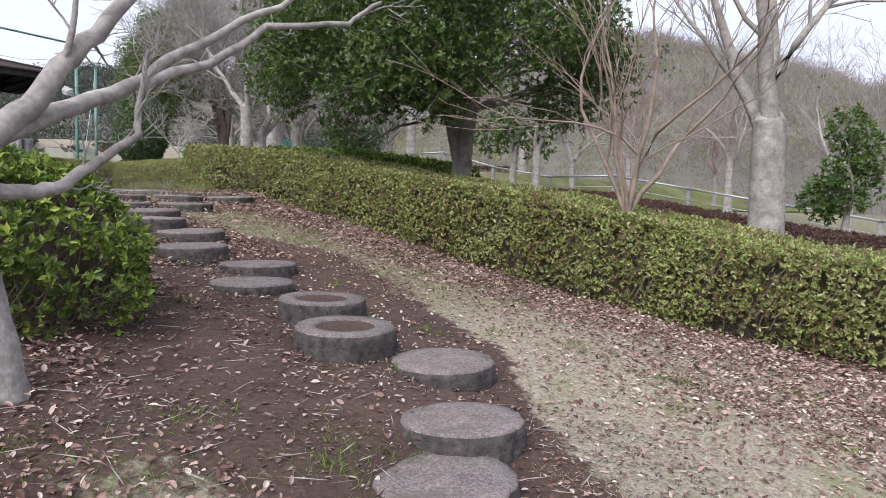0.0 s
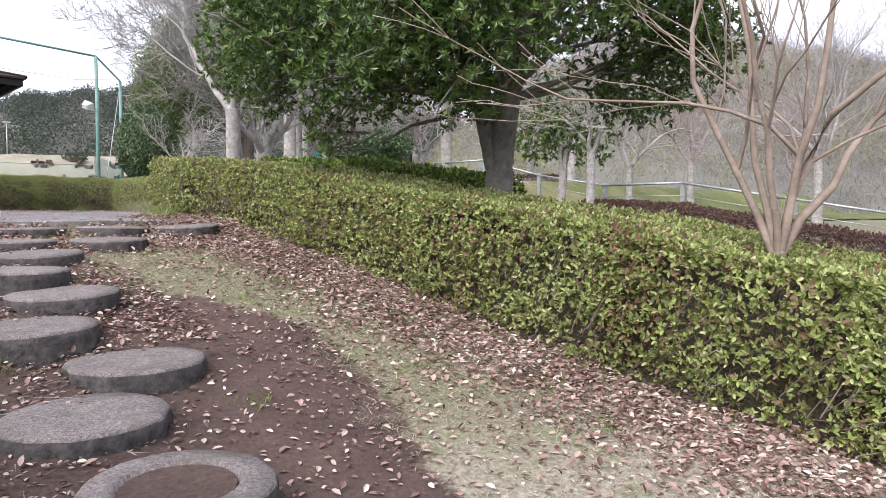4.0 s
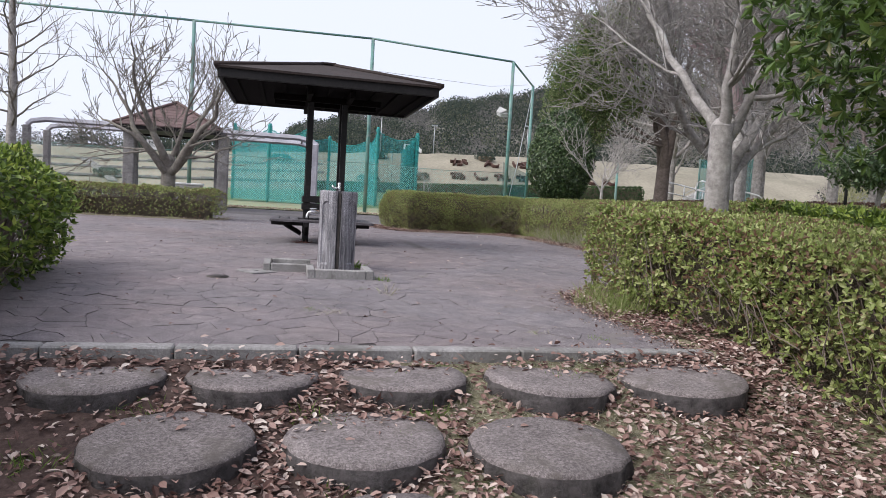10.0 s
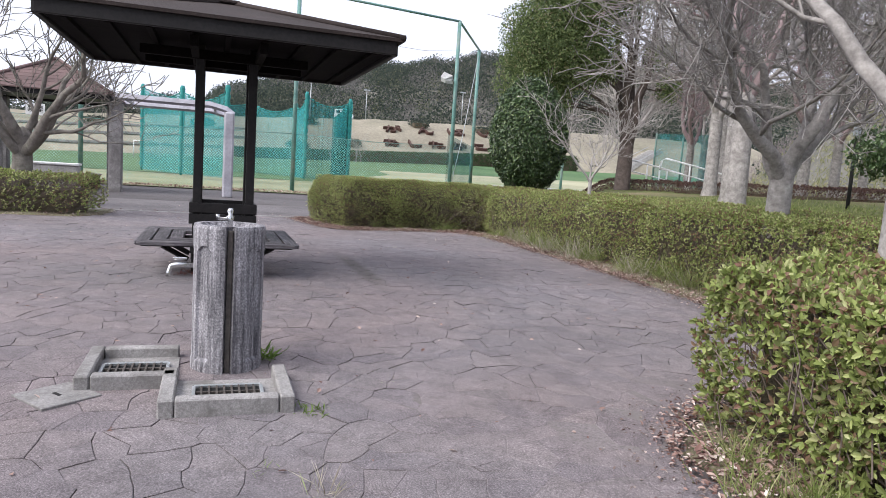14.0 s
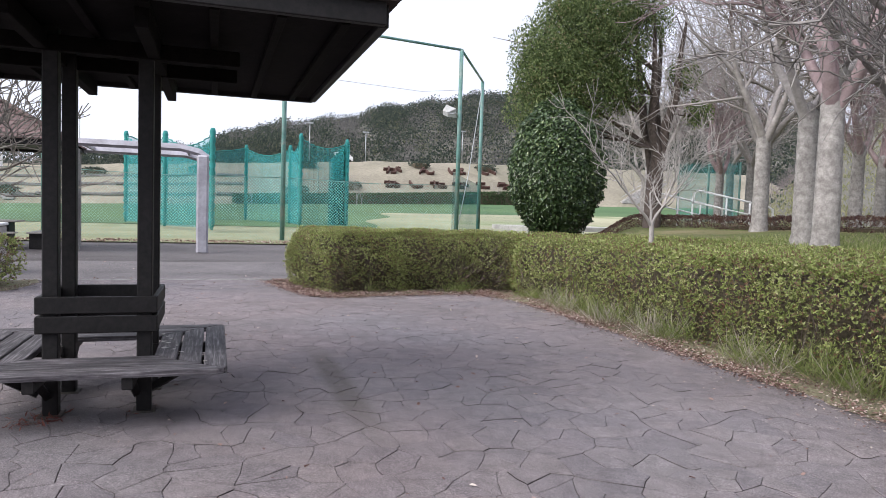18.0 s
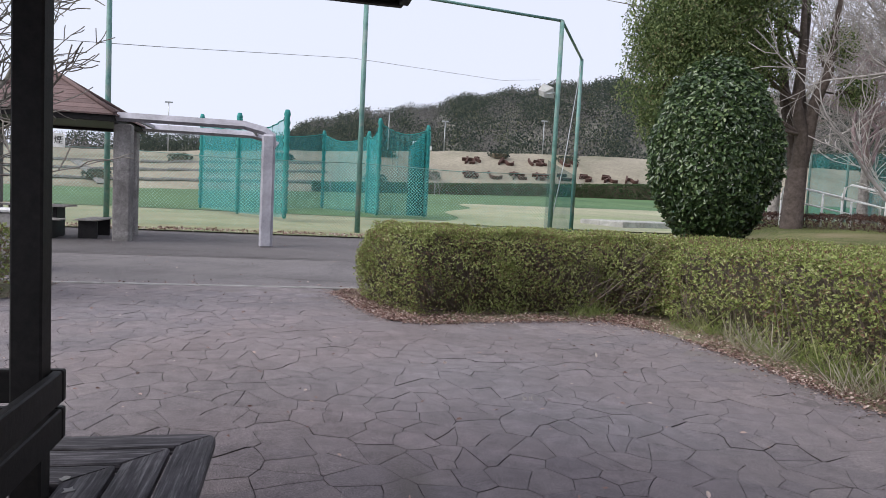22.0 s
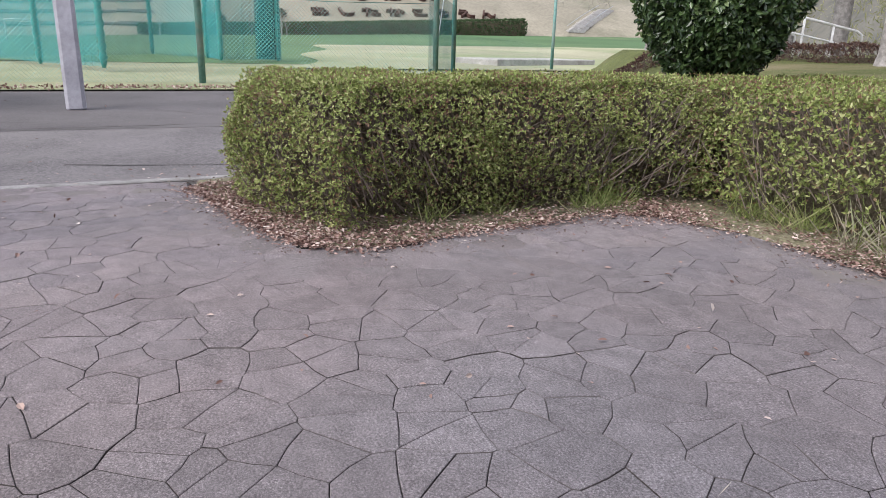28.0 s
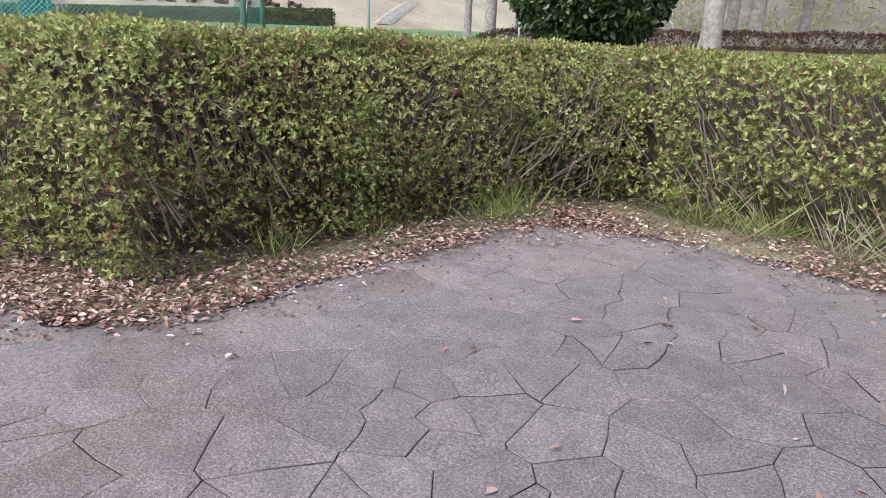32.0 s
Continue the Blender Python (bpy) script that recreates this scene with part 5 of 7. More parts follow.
def bare_tree(name, label, at, height, seed, forks=3, radius=0.12, clear=0.25, levels=4, spread=0.55, bark=None, twig=None, kids=(3, 4), rz=0.0, tilt=0.4, keep=0.62, up=0.15, thin=0.0035):
    rnd = random.Random(seed)
    t = thing(name, label, "tree", "trees", at=at, rz=rz)
    tv, tf = [], []
    h0 = height * clear
    base_pts = [(0, 0, -0.25), (0, 0, 0.02), (0.01, 0, 0.3), (0.02 * rnd.gauss(0, 1), 0.02 * rnd.gauss(0, 1), h0)]
    tube(tv, tf, base_pts, [radius * 1.6, radius * 1.3, radius * 1.05, radius * 0.9], 14, False)
    tube(tv, tf, [base_pts[-1], (base_pts[-1][0], base_pts[-1][1], h0 + radius * 0.5), (base_pts[-1][0], base_pts[-1][1], h0 + radius * 0.9)], [radius * 0.9, radius * 0.6, 0.01], 14, False)
    part("trunk", mesh("trunk", tv, tf, bark or M_BARK, True), t)
    for k in range(forks):
        bv, bf = [], []
        a = 2 * math.pi * k / forks + rnd.uniform(-0.5, 0.5)
        d = Vector((math.cos(a) * tilt, math.sin(a) * tilt, 1))
        grow(bv, bf, (base_pts[-1][0], base_pts[-1][1], h0 - radius * rnd.uniform(0.6, 2.2)), d, height * (1 - clear) * 0.42 * rnd.uniform(0.85, 1.15), radius * rnd.uniform(0.46, 0.68), levels, rnd, spread, kids, keep, up, levels, 8, thin=thin)
        part("limb", mesh("limb", bv, bf, twig or M_TWIG, True), t)
    return t


def crown_leaves(centres, radii, count, size, rng, droop=0.2):
    P, A = [], []
    per = [int(count * r ** 2 / sum(q ** 2 for q in radii)) for r in radii]
    for c, r, k in zip(centres, radii, per):
        d = unit(rng.normal(size=(k, 3)))
        rad = r * (rng.random(k) ** 0.35) * (1 + 0.18 * lumpy(d[:, 0] * 5 + c[0], d[:, 1] * 5 + d[:, 2] * 4))
        P.append(np.array(c) + d * rad[:, None])
        A.append(d * 0.7 + rng.normal(size=(k, 3)) * 0.6 - np.array((0, 0, droop)))
    return np.concatenate(P), np.concatenate(A)


def leafy_tree(name, label, at, height, trunk_r, clear, blobs, count, size, leaf, bark, seed, leaders=3, category="tree", slim=0.34, shell=False):
    """An evergreen: trunk, leaders, a branch out to each clump, and a crown of leaves in whorls."""
    r = np.random.default_rng(seed)
    rnd = random.Random(seed)
    t = thing(name, label, category, "trees", at=at)
    V, F = [], []
    tube(V, F, [(0, 0, -0.25), (0.0, 0, 0.05), (0.02, 0.01, 0.4), (0.04, 0.05, clear), (0.04, 0.05, clear + 0.25)], [trunk_r * 1.5, trunk_r * 1.25, trunk_r, trunk_r * 0.85, trunk_r * 0.4], 12, False)
    part("trunk", mesh("trunk", V, F, bark, True), t)
    centres, radii = [b[:3] for b in blobs], [b[3] for b in blobs]
    top = max(c[2] for c in centres)
    lines = []
    for k in range(leaders):
        a = 2 * math.pi * k / leaders + 0.7 + rnd.uniform(-0.3, 0.3)
        lean = 0.12 + 0.1 * rnd.random()
        pts = [(0.04, 0.05, clear * 0.82)]
        for q in range(1, 7):
            h = (top * 0.9 - clear) * q / 6
            pts.append((0.04 + math.cos(a) * lean * h * (1.5 - 0.1 * q) + rnd.gauss(0, 0.06), 0.05 + math.sin(a) * lean * h * (1.5 - 0.1 * q) + rnd.gauss(0, 0.06), clear + h))
        V, F = [], []
        tube(V, F, pts, [trunk_r * (0.68 - 0.09 * q) for q in range(7)], 8, False)
        part("leader", mesh("leader", V, F, bark, True), t)
        lines += pts[1:]
    for c, q in zip(centres, radii):
        V, F = [], []
        best = min(lines, key=lambda p: math.hypot(p[0] - c[0], p[1] - c[1]) + abs(p[2] - (c[2] - 0.45 * math.hypot(c[0], c[1]))))
        m = tuple(best[i] * 0.5 + c[i] * 0.5 + rnd.gauss(0, 0.16) + (0.12 if i == 2 else 0) for i in range(3))
        m1, m2 = (tuple(p[i] * 0.5 + q_[i] * 0.5 + rnd.gauss(0, 0.07) for i in range(3)) for p, q_ in ((best, m), (m, c)))
        tube(V, F, [best, m1, m, m2, c], [trunk_r * 0.19, trunk_r * 0.15, trunk_r * 0.11, trunk_r * 0.08, trunk_r * 0.05], 6, False)
        for k in range(9):
            e = tuple(c[i] + rnd.gauss(0, q * 0.5) for i in range(3))
            s = tuple(m[i] + (c[i] - m[i]) * rnd.uniform(0.2, 1) for i in range(3))
            tube(V, F, [s, tuple((s[i] + e[i]) / 2 + rnd.gauss(0, 0.06) for i in range(3)), e], [trunk_r * 0.08, trunk_r * 0.055, 0.005], 4, False)
        part("limb", mesh("limb", V, F, bark, True), t)
    if shell:
        P, D = crown_leaves(centres, radii, count, size, r)
        A = np.cross(unit(D), r.normal(size=D.shape)) - np.array((0, 0, 0.5))
        N = D
    else:
        P, D = crown_leaves(centres, radii, count // 7, size, r)
        P, A, N = rosettes(P, D + np.array((0, 0, 0.5)), 7, r, 1.2)
    L = size * r.uniform(0.6, 1.25, len(P))
    part("crown", leaf_mesh("crown", P, A, L, L * slim, leaf, r, N=N, full=len(P) < 59000), t, kind="stuff")
    return t


gz = lambda x: float(np.interp(x, GX, GZ))


def lawn_rise(x, y):
    """The lawn behind the plaza hedge lies as high as the hedge and climbs a little towards the grove."""
    return (0.72 * sat(y, 11.0, 12.6) + 0.42 * sat(y, 13.0, 24.0)) * sat(-x, 11.5 + 3.0 * sat(y, 13.5, 17.0), 15.0 + 3.0 * sat(y, 13.5, 17.0)) * sat(y - 11.3 + 0.62 * (x + 25.0), 0.0, 2.5)


def lawn_z(x, y):
    return float((np.interp(x, GX, GZ) if x > -10 else 0.0) + lawn_rise(np.float64(x), np.float64(y)))


# evergreen behind the sloping hedge, its boughs reaching over the slope
leafy_tree("evergreen_tree", "broad evergreen tree with leathery dark leaves and grey trunk", (-7.2, 8.3, gz(-7.2)), 8, 0.185, 1.1,
           [(0, -0.2, 3.8, 1.4), (-1.8, -0.4, 3.2, 1.0), (1.1, 0.5, 3.2, 1.1), (-0.9, 1.5, 3.5, 1.1), (1.7, 1.0, 2.7, 0.7), (0, 0.3, 5.4, 1.5), (-1.6, 0, 4.6, 1.2), (1.5, -0.3, 4.8, 1.2), (0.2, 0, 6.6, 1.2),
            (-2.4, -1.6, 2.2, 0.55), (-1.9, -2.1, 2.5, 0.6), (-1.3, -2.2, 2.5, 0.6), (-0.4, -1.9, 2.25, 0.6), (0.5, -2.0, 2.35, 0.6), (-1.2, -1.45, 1.75, 0.4), (-1.2, -1.5, 1.35, 0.28), (0.3, -0.9, 1.95, 0.5), (0.8, -1.3, 2.0, 0.5), (-0.3, -1.3, 2.0, 0.5), (0.2, -1.6, 2.5, 0.6), (1.1, -1.7, 2.5, 0.55), (-0.8, -1.0, 2.2, 0.5), (0.9, -1.4, 3.2, 0.8), (-1.5, -2.1, 3.2, 0.8), (-0.3, -2.1, 3.2, 0.8), (0.7, -1.8, 3.0, 0.7), (-2.6, -1.3, 3.0, 0.7),
            (-2.0, -1.2, 3.8, 0.9), (1.6, -1.5, 3.7, 0.9), (-1.9, -1.2, 2.9, 0.8), (-0.3, -2.2, 4.3, 0.9), (1.3, -1.2, 2.3, 0.5), (1.9, 0.2, 3.4, 0.6), (1.5, 0.8, 2.1, 0.55), (2.0, 1.0, 2.3, 0.6), (1.0, 1.2, 2.0, 0.5), (2.1, 0.5, 2.8, 0.6), (0.4, -1.2, 2.5, 0.6), (2.3, -0.6, 3.0, 0.7), (2.2, -1.1, 2.6, 0.55)], 140000, 0.078, M_EVERGREEN, M_BARKMID, 31, 4)


def egg_shrub(at, radius, low, high, count, size, seed):
    """A clipped, egg-shaped shrub: a stem, inner twigs, and a close shell of overlapping leaves."""
    r = np.random.default_rng(seed)
    rnd = random.Random(seed)
    t = thing("evergreen_shrub", "tall egg-shaped glossy dark evergreen shrub behind the hedge", "shrub", "trees", at=at)
    part("trunk", tube_mesh("trunk", [(0, 0, -0.2), (0.02, 0, 0.5), (0.0, 0.03, low + 0.3), (0.02, 0, high * 0.75)], [0.09, 0.075, 0.06, 0.02], M_BARKDARK, 10), t)
    V, F = [], []
    for k in range(130):
        a, f = rnd.uniform(0, 6.283), rnd.uniform(0.05, 0.95)
        z = low + (high - low) * f
        q = radius * 0.9 * (1 - abs(2 * f - 0.9) ** 2.6) ** 0.5 if abs(2 * f - 0.9) < 1 else 0.1
        tube(V, F, [(0, 0, z - 0.4), (0.5 * q * math.cos(a), 0.5 * q * math.sin(a), z - 0.1), (q * math.cos(a), q * math.sin(a), z)], [0.015, 0.009, 0.004], 4, False)
    part("twigwork", mesh("twigwork", V, F, M_BARKDARK), t, kind="stuff")
    for depth, n in ((0.0, count), (0.14, count // 2), (0.28, count // 3)):
        d = unit(r.normal(size=(n, 3)))
        cz, hz = (low + high) / 2, (high - low) / 2
        wide = 1 - 0.07 * np.clip(-d[:, 2] - 0.1, 0, 1)
        lump = 1 + 0.045 * lumpy(d[:, 0] * 4 + 1, d[:, 1] * 4 + d[:, 2] * 5) + 0.03 * lumpy(d[:, 0] * 11, d[:, 1] * 11 + d[:, 2] * 9) + r.normal(size=n) * 0.022
        P = d * np.array((radius, radius, hz))
        P = P * (np.abs(d[:, 2:]) ** 4 * 0.06 + 1) * (lump * wide)[:, None] * (1 - depth) + np.array((0, 0, cz))
        A = np.cross(d, r.normal(size=d.shape)) - np.array((0, 0, 0.45)) + d * r.uniform(-0.1, 0.9, (n, 1))
        L = size * r.uniform(0.7, 1.25, n)
        part("crown", leaf_mesh("crown", P, A, L, L * 0.5, M_CAMELLIA, r, N=d + r.normal(size=d.shape) * 0.45, full=depth == 0), t, kind="stuff")


egg_shrub((-24.3, 10.9, 0.0), 0.87, 0.84, 3.36, 17000, 0.072, 32)
leafy_tree("evergreen_tree", "tall olive-green evergreen tree with a dark trunk and arching limbs", (-32.2, 18.6, 0.4), 11, 0.3, 2.3,
           [(0.3, -3.9, 5.2, 1.25), (0.2, -4.4, 4.2, 1.1), (0, -3.2, 6.3, 1.5), (0.2, -2.6, 7.2, 1.4), (0.3, -2.7, 4.9, 1.2), (0, -4.3, 6.0, 1.0), (0.1, -2.0, 6.0, 1.3), (0.1, -1.6, 8.2, 1.3), (0.3, -3.4, 3.6, 0.8), (0.2, -4.6, 5.2, 0.8), (-0.2, -0.6, 7.4, 1.1), (0.3, -4.3, 3.2, 0.7), (0.2, -3.6, 7.4, 0.9), (0.2, -1.4, 5.0, 0.8), (0.3, 0.8, 5.6, 0.6), (0.4, 1.4, 4.4, 0.5)], 90000, 0.095, M_OLIVE, M_BARKDARK, 33, 4, slim=0.45, shell=True)
leafy_tree("evergreen_tree", "small dark evergreen tree among bare trees", (-13.0, 17.5, lawn_z(-13.0, 17.5)), 5, 0.12, 1.2, [(0, 0, 2.4, 1.1), (0.6, 0.4, 2.0, 0.8), (-0.7, -0.3, 2.1, 0.8), (0, 0, 3.2, 0.8)], 7000, 0.11, M_EVERGREEN, M_BARK, 34)
leafy_tree("evergreen_tree", "small leafy evergreen beside the valley fence", (-3.6, 17.0, gz(-3.6) + 0.3), 3, 0.08, 0.6, [(0, 0, 1.3, 0.7), (0.3, 0.2, 1.9, 0.6), (-0.4, -0.1, 1.0, 0.55), (0, 0, 2.5, 0.5)], 6000, 0.11, M_EVERGREEN, M_BARK, 35)
leafy_tree("evergreen_tree", "low round-headed evergreen on a thin stem", (-19.0, 16.2, lawn_z(-19.0, 16.2) - 0.2), 2.4, 0.06, 1.0, [(0, 0, 1.5, 0.6), (0.5, 0.3, 1.5, 0.5), (-0.5, -0.3, 1.5, 0.5), (0.2, -0.6, 1.4, 0.45), (-0.2, 0.6, 1.4, 0.45)], 5000, 0.1, M_CAMELLIA, M_BARK, 36, 2, slim=0.5, shell=True)

bare_tree("bare_tree", "bare grey-barked tree with forked upright limbs", (-2.68, 8.75, gz(-2.68)), 7.5, 41, 3, 0.205, 0.29, 4, 0.42, tilt=0.3, kids=(2, 3), twig=M_BARK)
bare_tree("bare_tree", "slender bare tree with many upright tan stems", (-3.55, 6.95, gz(-3.5)), 5.4, 42, 6, 0.05, 0.18, 3, 0.26, twig=M_TAN, bark=M_TAN, tilt=0.15, kids=(2, 3))
bare_tree("bare_tree", "bare spreading tree with a short trunk in the low hedge", (-23.7, 0.76, 0), 5.4, 43, 7, 0.17, 0.25, 4, 0.62, tilt=1.2, kids=(2, 3), up=0.2, thin=0.007, bark=M_BARKMID, twig=M_BARKMID)
bare_tree("bare_tree", "thin pale bare sapling growing in the hedge", (-20.35, 10.28, 0), 3.4, 44, 4, 0.034, 0.36, 3, 0.6, tilt=0.55, kids=(3, 4), twig=M_TWIGPALE, bark=M_TWIGPALE, thin=0.004)
bare_tree("bare_tree", "grey bare tree with lichened trunk behind the hedge corner", (-12.6, 7.85, 0), 5.6, 145, 3, 0.125, 0.3, 5, 0.62, tilt=0.5, twig=M_BARK, kids=(3, 4), thin=0.0042)
bare_tree("bare_tree", "grey bare tree behind the plaza hedge", (-16.3, 10.5, 0), 6.4, 146, 5, 0.145, 0.24, 4, 0.66, tilt=0.6, twig=M_BARK, kids=(4, 5), thin=0.005, keep=0.66)


def pole_tree(at, height, radius, seed):
    """A straight bare tree with short upswept side branches all the way up."""
    rnd = random.Random(seed)
    t = thing("bare_tree", "tall straight bare tree with short side branches", "tree", "trees", at=at)
    part("trunk", tube_mesh("trunk", [(0.02 * math.sin(k * 1.3), 0.02 * math.cos(k * 1.7), -0.2 + height * k / 12) for k in range(13)], [radius * (1.25 if k == 0 else 1 - 0.075 * k) for k in range(13)], M_BARK, 10), t)
    V, F = [], []
    for k in range(46):
        h = height * (0.2 + 0.78 * k / 46)
        a = k * 2.4 + rnd.uniform(-0.4, 0.4)
        grow(V, F, (0, 0, h), Vector((math.cos(a), math.sin(a), rnd.uniform(0.15, 0.6))), rnd.uniform(0.6, 1.15) * (1.25 - 0.7 * k / 46), radius * 0.22, 2, rnd, 0.6, (2, 3), 0.6, 0.2, 2, 5, thin=0.005)
    part("branchwork", mesh("branchwork", V, F, M_BARKMID, True), t, kind="stuff")


pole_tree((-24.3, -2.8, 0.0), 9.5, 0.13, 48)
leafy_tree("evergreen_tree", "dark evergreen beyond the low hedge, half hidden", (-31.0, -7.4, 0.0), 7, 0.2, 1.6, [(0, 0, 3.2, 1.2), (0.3, 0.3, 4.6, 1.3), (-0.3, -0.6, 5.6, 1.2), (0.2, -1.0, 4.0, 1.2), (0, 0.2, 6.4, 0.9)], 14000, 0.13, M_EVERGREEN, M_BARKDARK, 37)
proto = [bare_tree("bare_tree", "bare grey tree in a grove", (-23.9, 16.2, 0), 9.5, 50 + i, 4, 0.2, 0.28, 4, 0.6, tilt=0.6, twig=(M_TWIGRED if i % 2 else M_TWIG), bark=M_BARK, kids=(3, 4), thin=0.006, keep=0.66) for i in range(3)]
proto[0].matrix_world = pose(-23.0, 15.6, lawn_z(-23.0, 15.6))
proto[1].matrix_world = pose(-21.2, 14.2, lawn_z(-21.2, 14.2), 0, 0, 40)
proto[2].matrix_world = pose(-27.8, 19.0, lawn_z(-27.8, 19.0))
GROVE = [(-38, 22.5), (-30, 25), (-37, 27), (-42, 25), (-34, 31), (-20.5, 20.5), (-18, 25), (-22.5, 28), (-27, 31), (-14.5, 23.5), (-16, 31), (-9, 25), (-5, 24), (-11, 29), (-12.0, 17.4), (-32, 23), (-36, 24.5), (-40, 28.5), (-30, 28)]
rnd = random.Random(5)
for i, (x, y) in enumerate(GROVE):
    s = rnd.uniform(0.75, 1.1) * (0.7 if x > -17 else 1)
    t = copy_thing(proto[i % 3], pose(x, y, lawn_z(x, y), 0, 0, rnd.uniform(0, 360)))
    t.scale = (s, s, s)

# ---- hills ----
def ridge(name, label, d_of, az, el, mat, seed, clump, count, floor=None, depth=120.0, eye=(-10, 4, 1.0)):
    """A wooded hill: a sloping face under the skyline el (degrees) over the bearings az, with clumps of wood standing on it."""
    r = np.random.default_rng(seed)
    ob = thing(name, label, "hill", kind="structure")
    A = np.radians(np.linspace(az[0], az[-1], 90))
    E = np.interp(np.degrees(A), az, el) + 0.15 * np.sin(A * 90) + 0.1 * np.sin(A * 211 + 1)
    V, F = [], []
    for a, e in zip(A, E):
        d = d_of(math.degrees(a))
        for k in range(6):
            f = k / 5
            dd = d - depth * (1 - f)
            V.append((eye[0] - dd * math.cos(a), eye[1] + dd * math.sin(a), -5 + (eye[2] + d * math.tan(radians(e)) + 5) * math.sin(f * math.pi / 2)))
        V.append((eye[0] - (d + 60) * math.cos(a), eye[1] + (d + 60) * math.sin(a), -2))
    n = len(A)
    for i in range(n - 1):
        for k in range(6):
            F.append((i * 7 + k, i * 7 + k + 1, (i + 1) * 7 + k + 1, (i + 1) * 7 + k))
    part("hill_slope", mesh("hill_slope", V, F, M_HILL, True), ob)
    V = np.array(V).reshape(n, 7, 3)
    for j, (m, share, sz, thin) in enumerate(clump):
        k = int(count * share)
        u, f = r.random(k) * (n - 1.01), r.random(k) ** 0.8 * 5
        i0, k0 = u.astype(int), np.minimum(f.astype(int), 4)
        fu, ff = (u - i0)[:, None], (f - k0)[:, None]
        P = (V[i0, k0] * (1 - fu) + V[i0 + 1, k0] * fu) * (1 - ff) + (V[i0, k0 + 1] * (1 - fu) + V[i0 + 1, k0 + 1] * fu) * ff
        stand = 0.6 * lumpy(P[:, 1] * 0.045, P[:, 2] * 0.09 + P[:, 0] * 0.03) + 0.5 * lumpy(P[:, 1] * 0.13 + 4, P[:, 2] * 0.2) + r.normal(size=k) * 0.16
        if clump[0][0] is not M_WOODS:
            stand = lumpy(P[:, 0] * 0.03 + j * 2, P[:, 1] * 0.03 + j) + r.normal(size=k) * 0.14 + 0.45 - 0.25 * j
        sel = stand > 0 if clump[0][0] is not M_WOODS else (stand > -0.12, stand < 0.0, np.abs(stand - 0.1) < 0.22)[j]
        P = P[sel]
        q = 28
        C = np.repeat(P, q, 0) + unit(r.normal(size=(len(P) * q, 3))) * (sz * (0.4 + 0.9 * r.random((len(P) * q, 1)))) * np.array((1, 1, 1.1)) + np.array((0, 0, sz * 0.8))
        L = sz * r.uniform(0.14, 0.32, len(C))
        part("woods", leaf_mesh("woods", C, r.normal(size=C.shape) * (0.5 if thin < 0.5 else 1) + np.array((0, 0, 0.6)), L * (2.2 if thin < 0.5 else 1), L * thin, m, r), ob, kind="stuff")
    return ob


ridge("hill", "dark wooded hill on the horizon", lambda a: 520.0, [-4, -0.5, 0.8, 5.6, 9.7, 13.4, 17, 20, 26, 34, 46], [1.8, 3.6, 4.4, 5.7, 6.1, 7.1, 7.6, 8.3, 8.6, 7.8, 6.6], M_WOODS, 61, [(M_WOODS, 1.0, 4.2, 0.8), (M_FARBARE, 0.6, 3.6, 0.7), (M_FARSPRING, 0.12, 3.6, 0.7)], 8500, depth=300)
ridge("hill", "low line of distant woods", lambda a: 330.0, [-40, -30, -17, -10, -5, 0, 5, 12, 20], [1.6, 2.1, 2.5, 3.0, 3.4, 3.7, 3.4, 3.3, 3.6], M_WOODS, 62, [(M_WOODS, 0.9, 3.2, 0.8), (M_FARBARE, 0.4, 3.0, 0.5)], 4500, depth=80)
ridge("hill", "hillside of bare and budding trees across the valley", lambda a: 130.0, [36, 40, 44, 48, 56, 62, 66, 70, 74, 80, 86, 90, 98, 110, 130], [-2.4, 0.5, 4.5, 7.5, 11.0, 11.9, 11.4, 10.2, 9.4, 7.4, 6.4, 5.6, 5.2, 5.5, 6], M_HILL, 63, [(M_BAREWOODS, 1.9, 1.2, 0.12), (M_SPRINGWOODS, 1.1, 0.8, 0.4), (M_WOODS, 0.05, 1.4, 0.7)], 6000, depth=92, eye=(-1, 1, 0))
tagged(new("lawn", grid_mesh("lawn", np.linspace(-45, -9.5, 90), np.concatenate([np.linspace(9.9, 14, 28), np.linspace(14.5, 60, 60)]), lambda x, y: np.interp(x, GX, GZ) + 0.05 + lawn_rise(x, y) + 0.03 * lumpy(x, y, 1.2), M_LAWN)), "green and straw winter lawn under the bare trees", "grass", kind="structure")
tagged(new("lawn", grid_mesh("lawn", np.linspace(-9.5, 6, 40), np.linspace(8.3, 13.2, 20), lambda x, y: np.interp(x, GX, GZ) + 0.045 + 0.02 * lumpy(x, y, 1.2), M_LAWN)), "green winter lawn behind the sloping hedge", "grass", kind="structure")
tagged(new("footpath", grid_mesh("footpath", np.linspace(-9.5, 12, 50), np.linspace(13.2, 14.4, 5), lambda x, y: np.interp(x, GX, GZ) + 0.05, M_KERB)), "pale concrete footpath behind the lawn", "path", kind="structure")
hedge("low_hedge", "low winter azalea hedge with purple-brown leaves", [(7, 14.7), (-2.5, 14.9), (-6.5, 15.6), (-10.5, 16.2), (-13, 18.5), (-12, 19.5), (-6.5, 17.6), (-2.5, 16.6), (7, 16.2)], lambda x, y: np.interp(x, [-13, -10, -5, 0, 4], [0.35, 0.2, -0.5, -1.05, -1.3]), lambda x: np.interp(x, GX, GZ), M_PURPLE, 17, 900, 0.06)
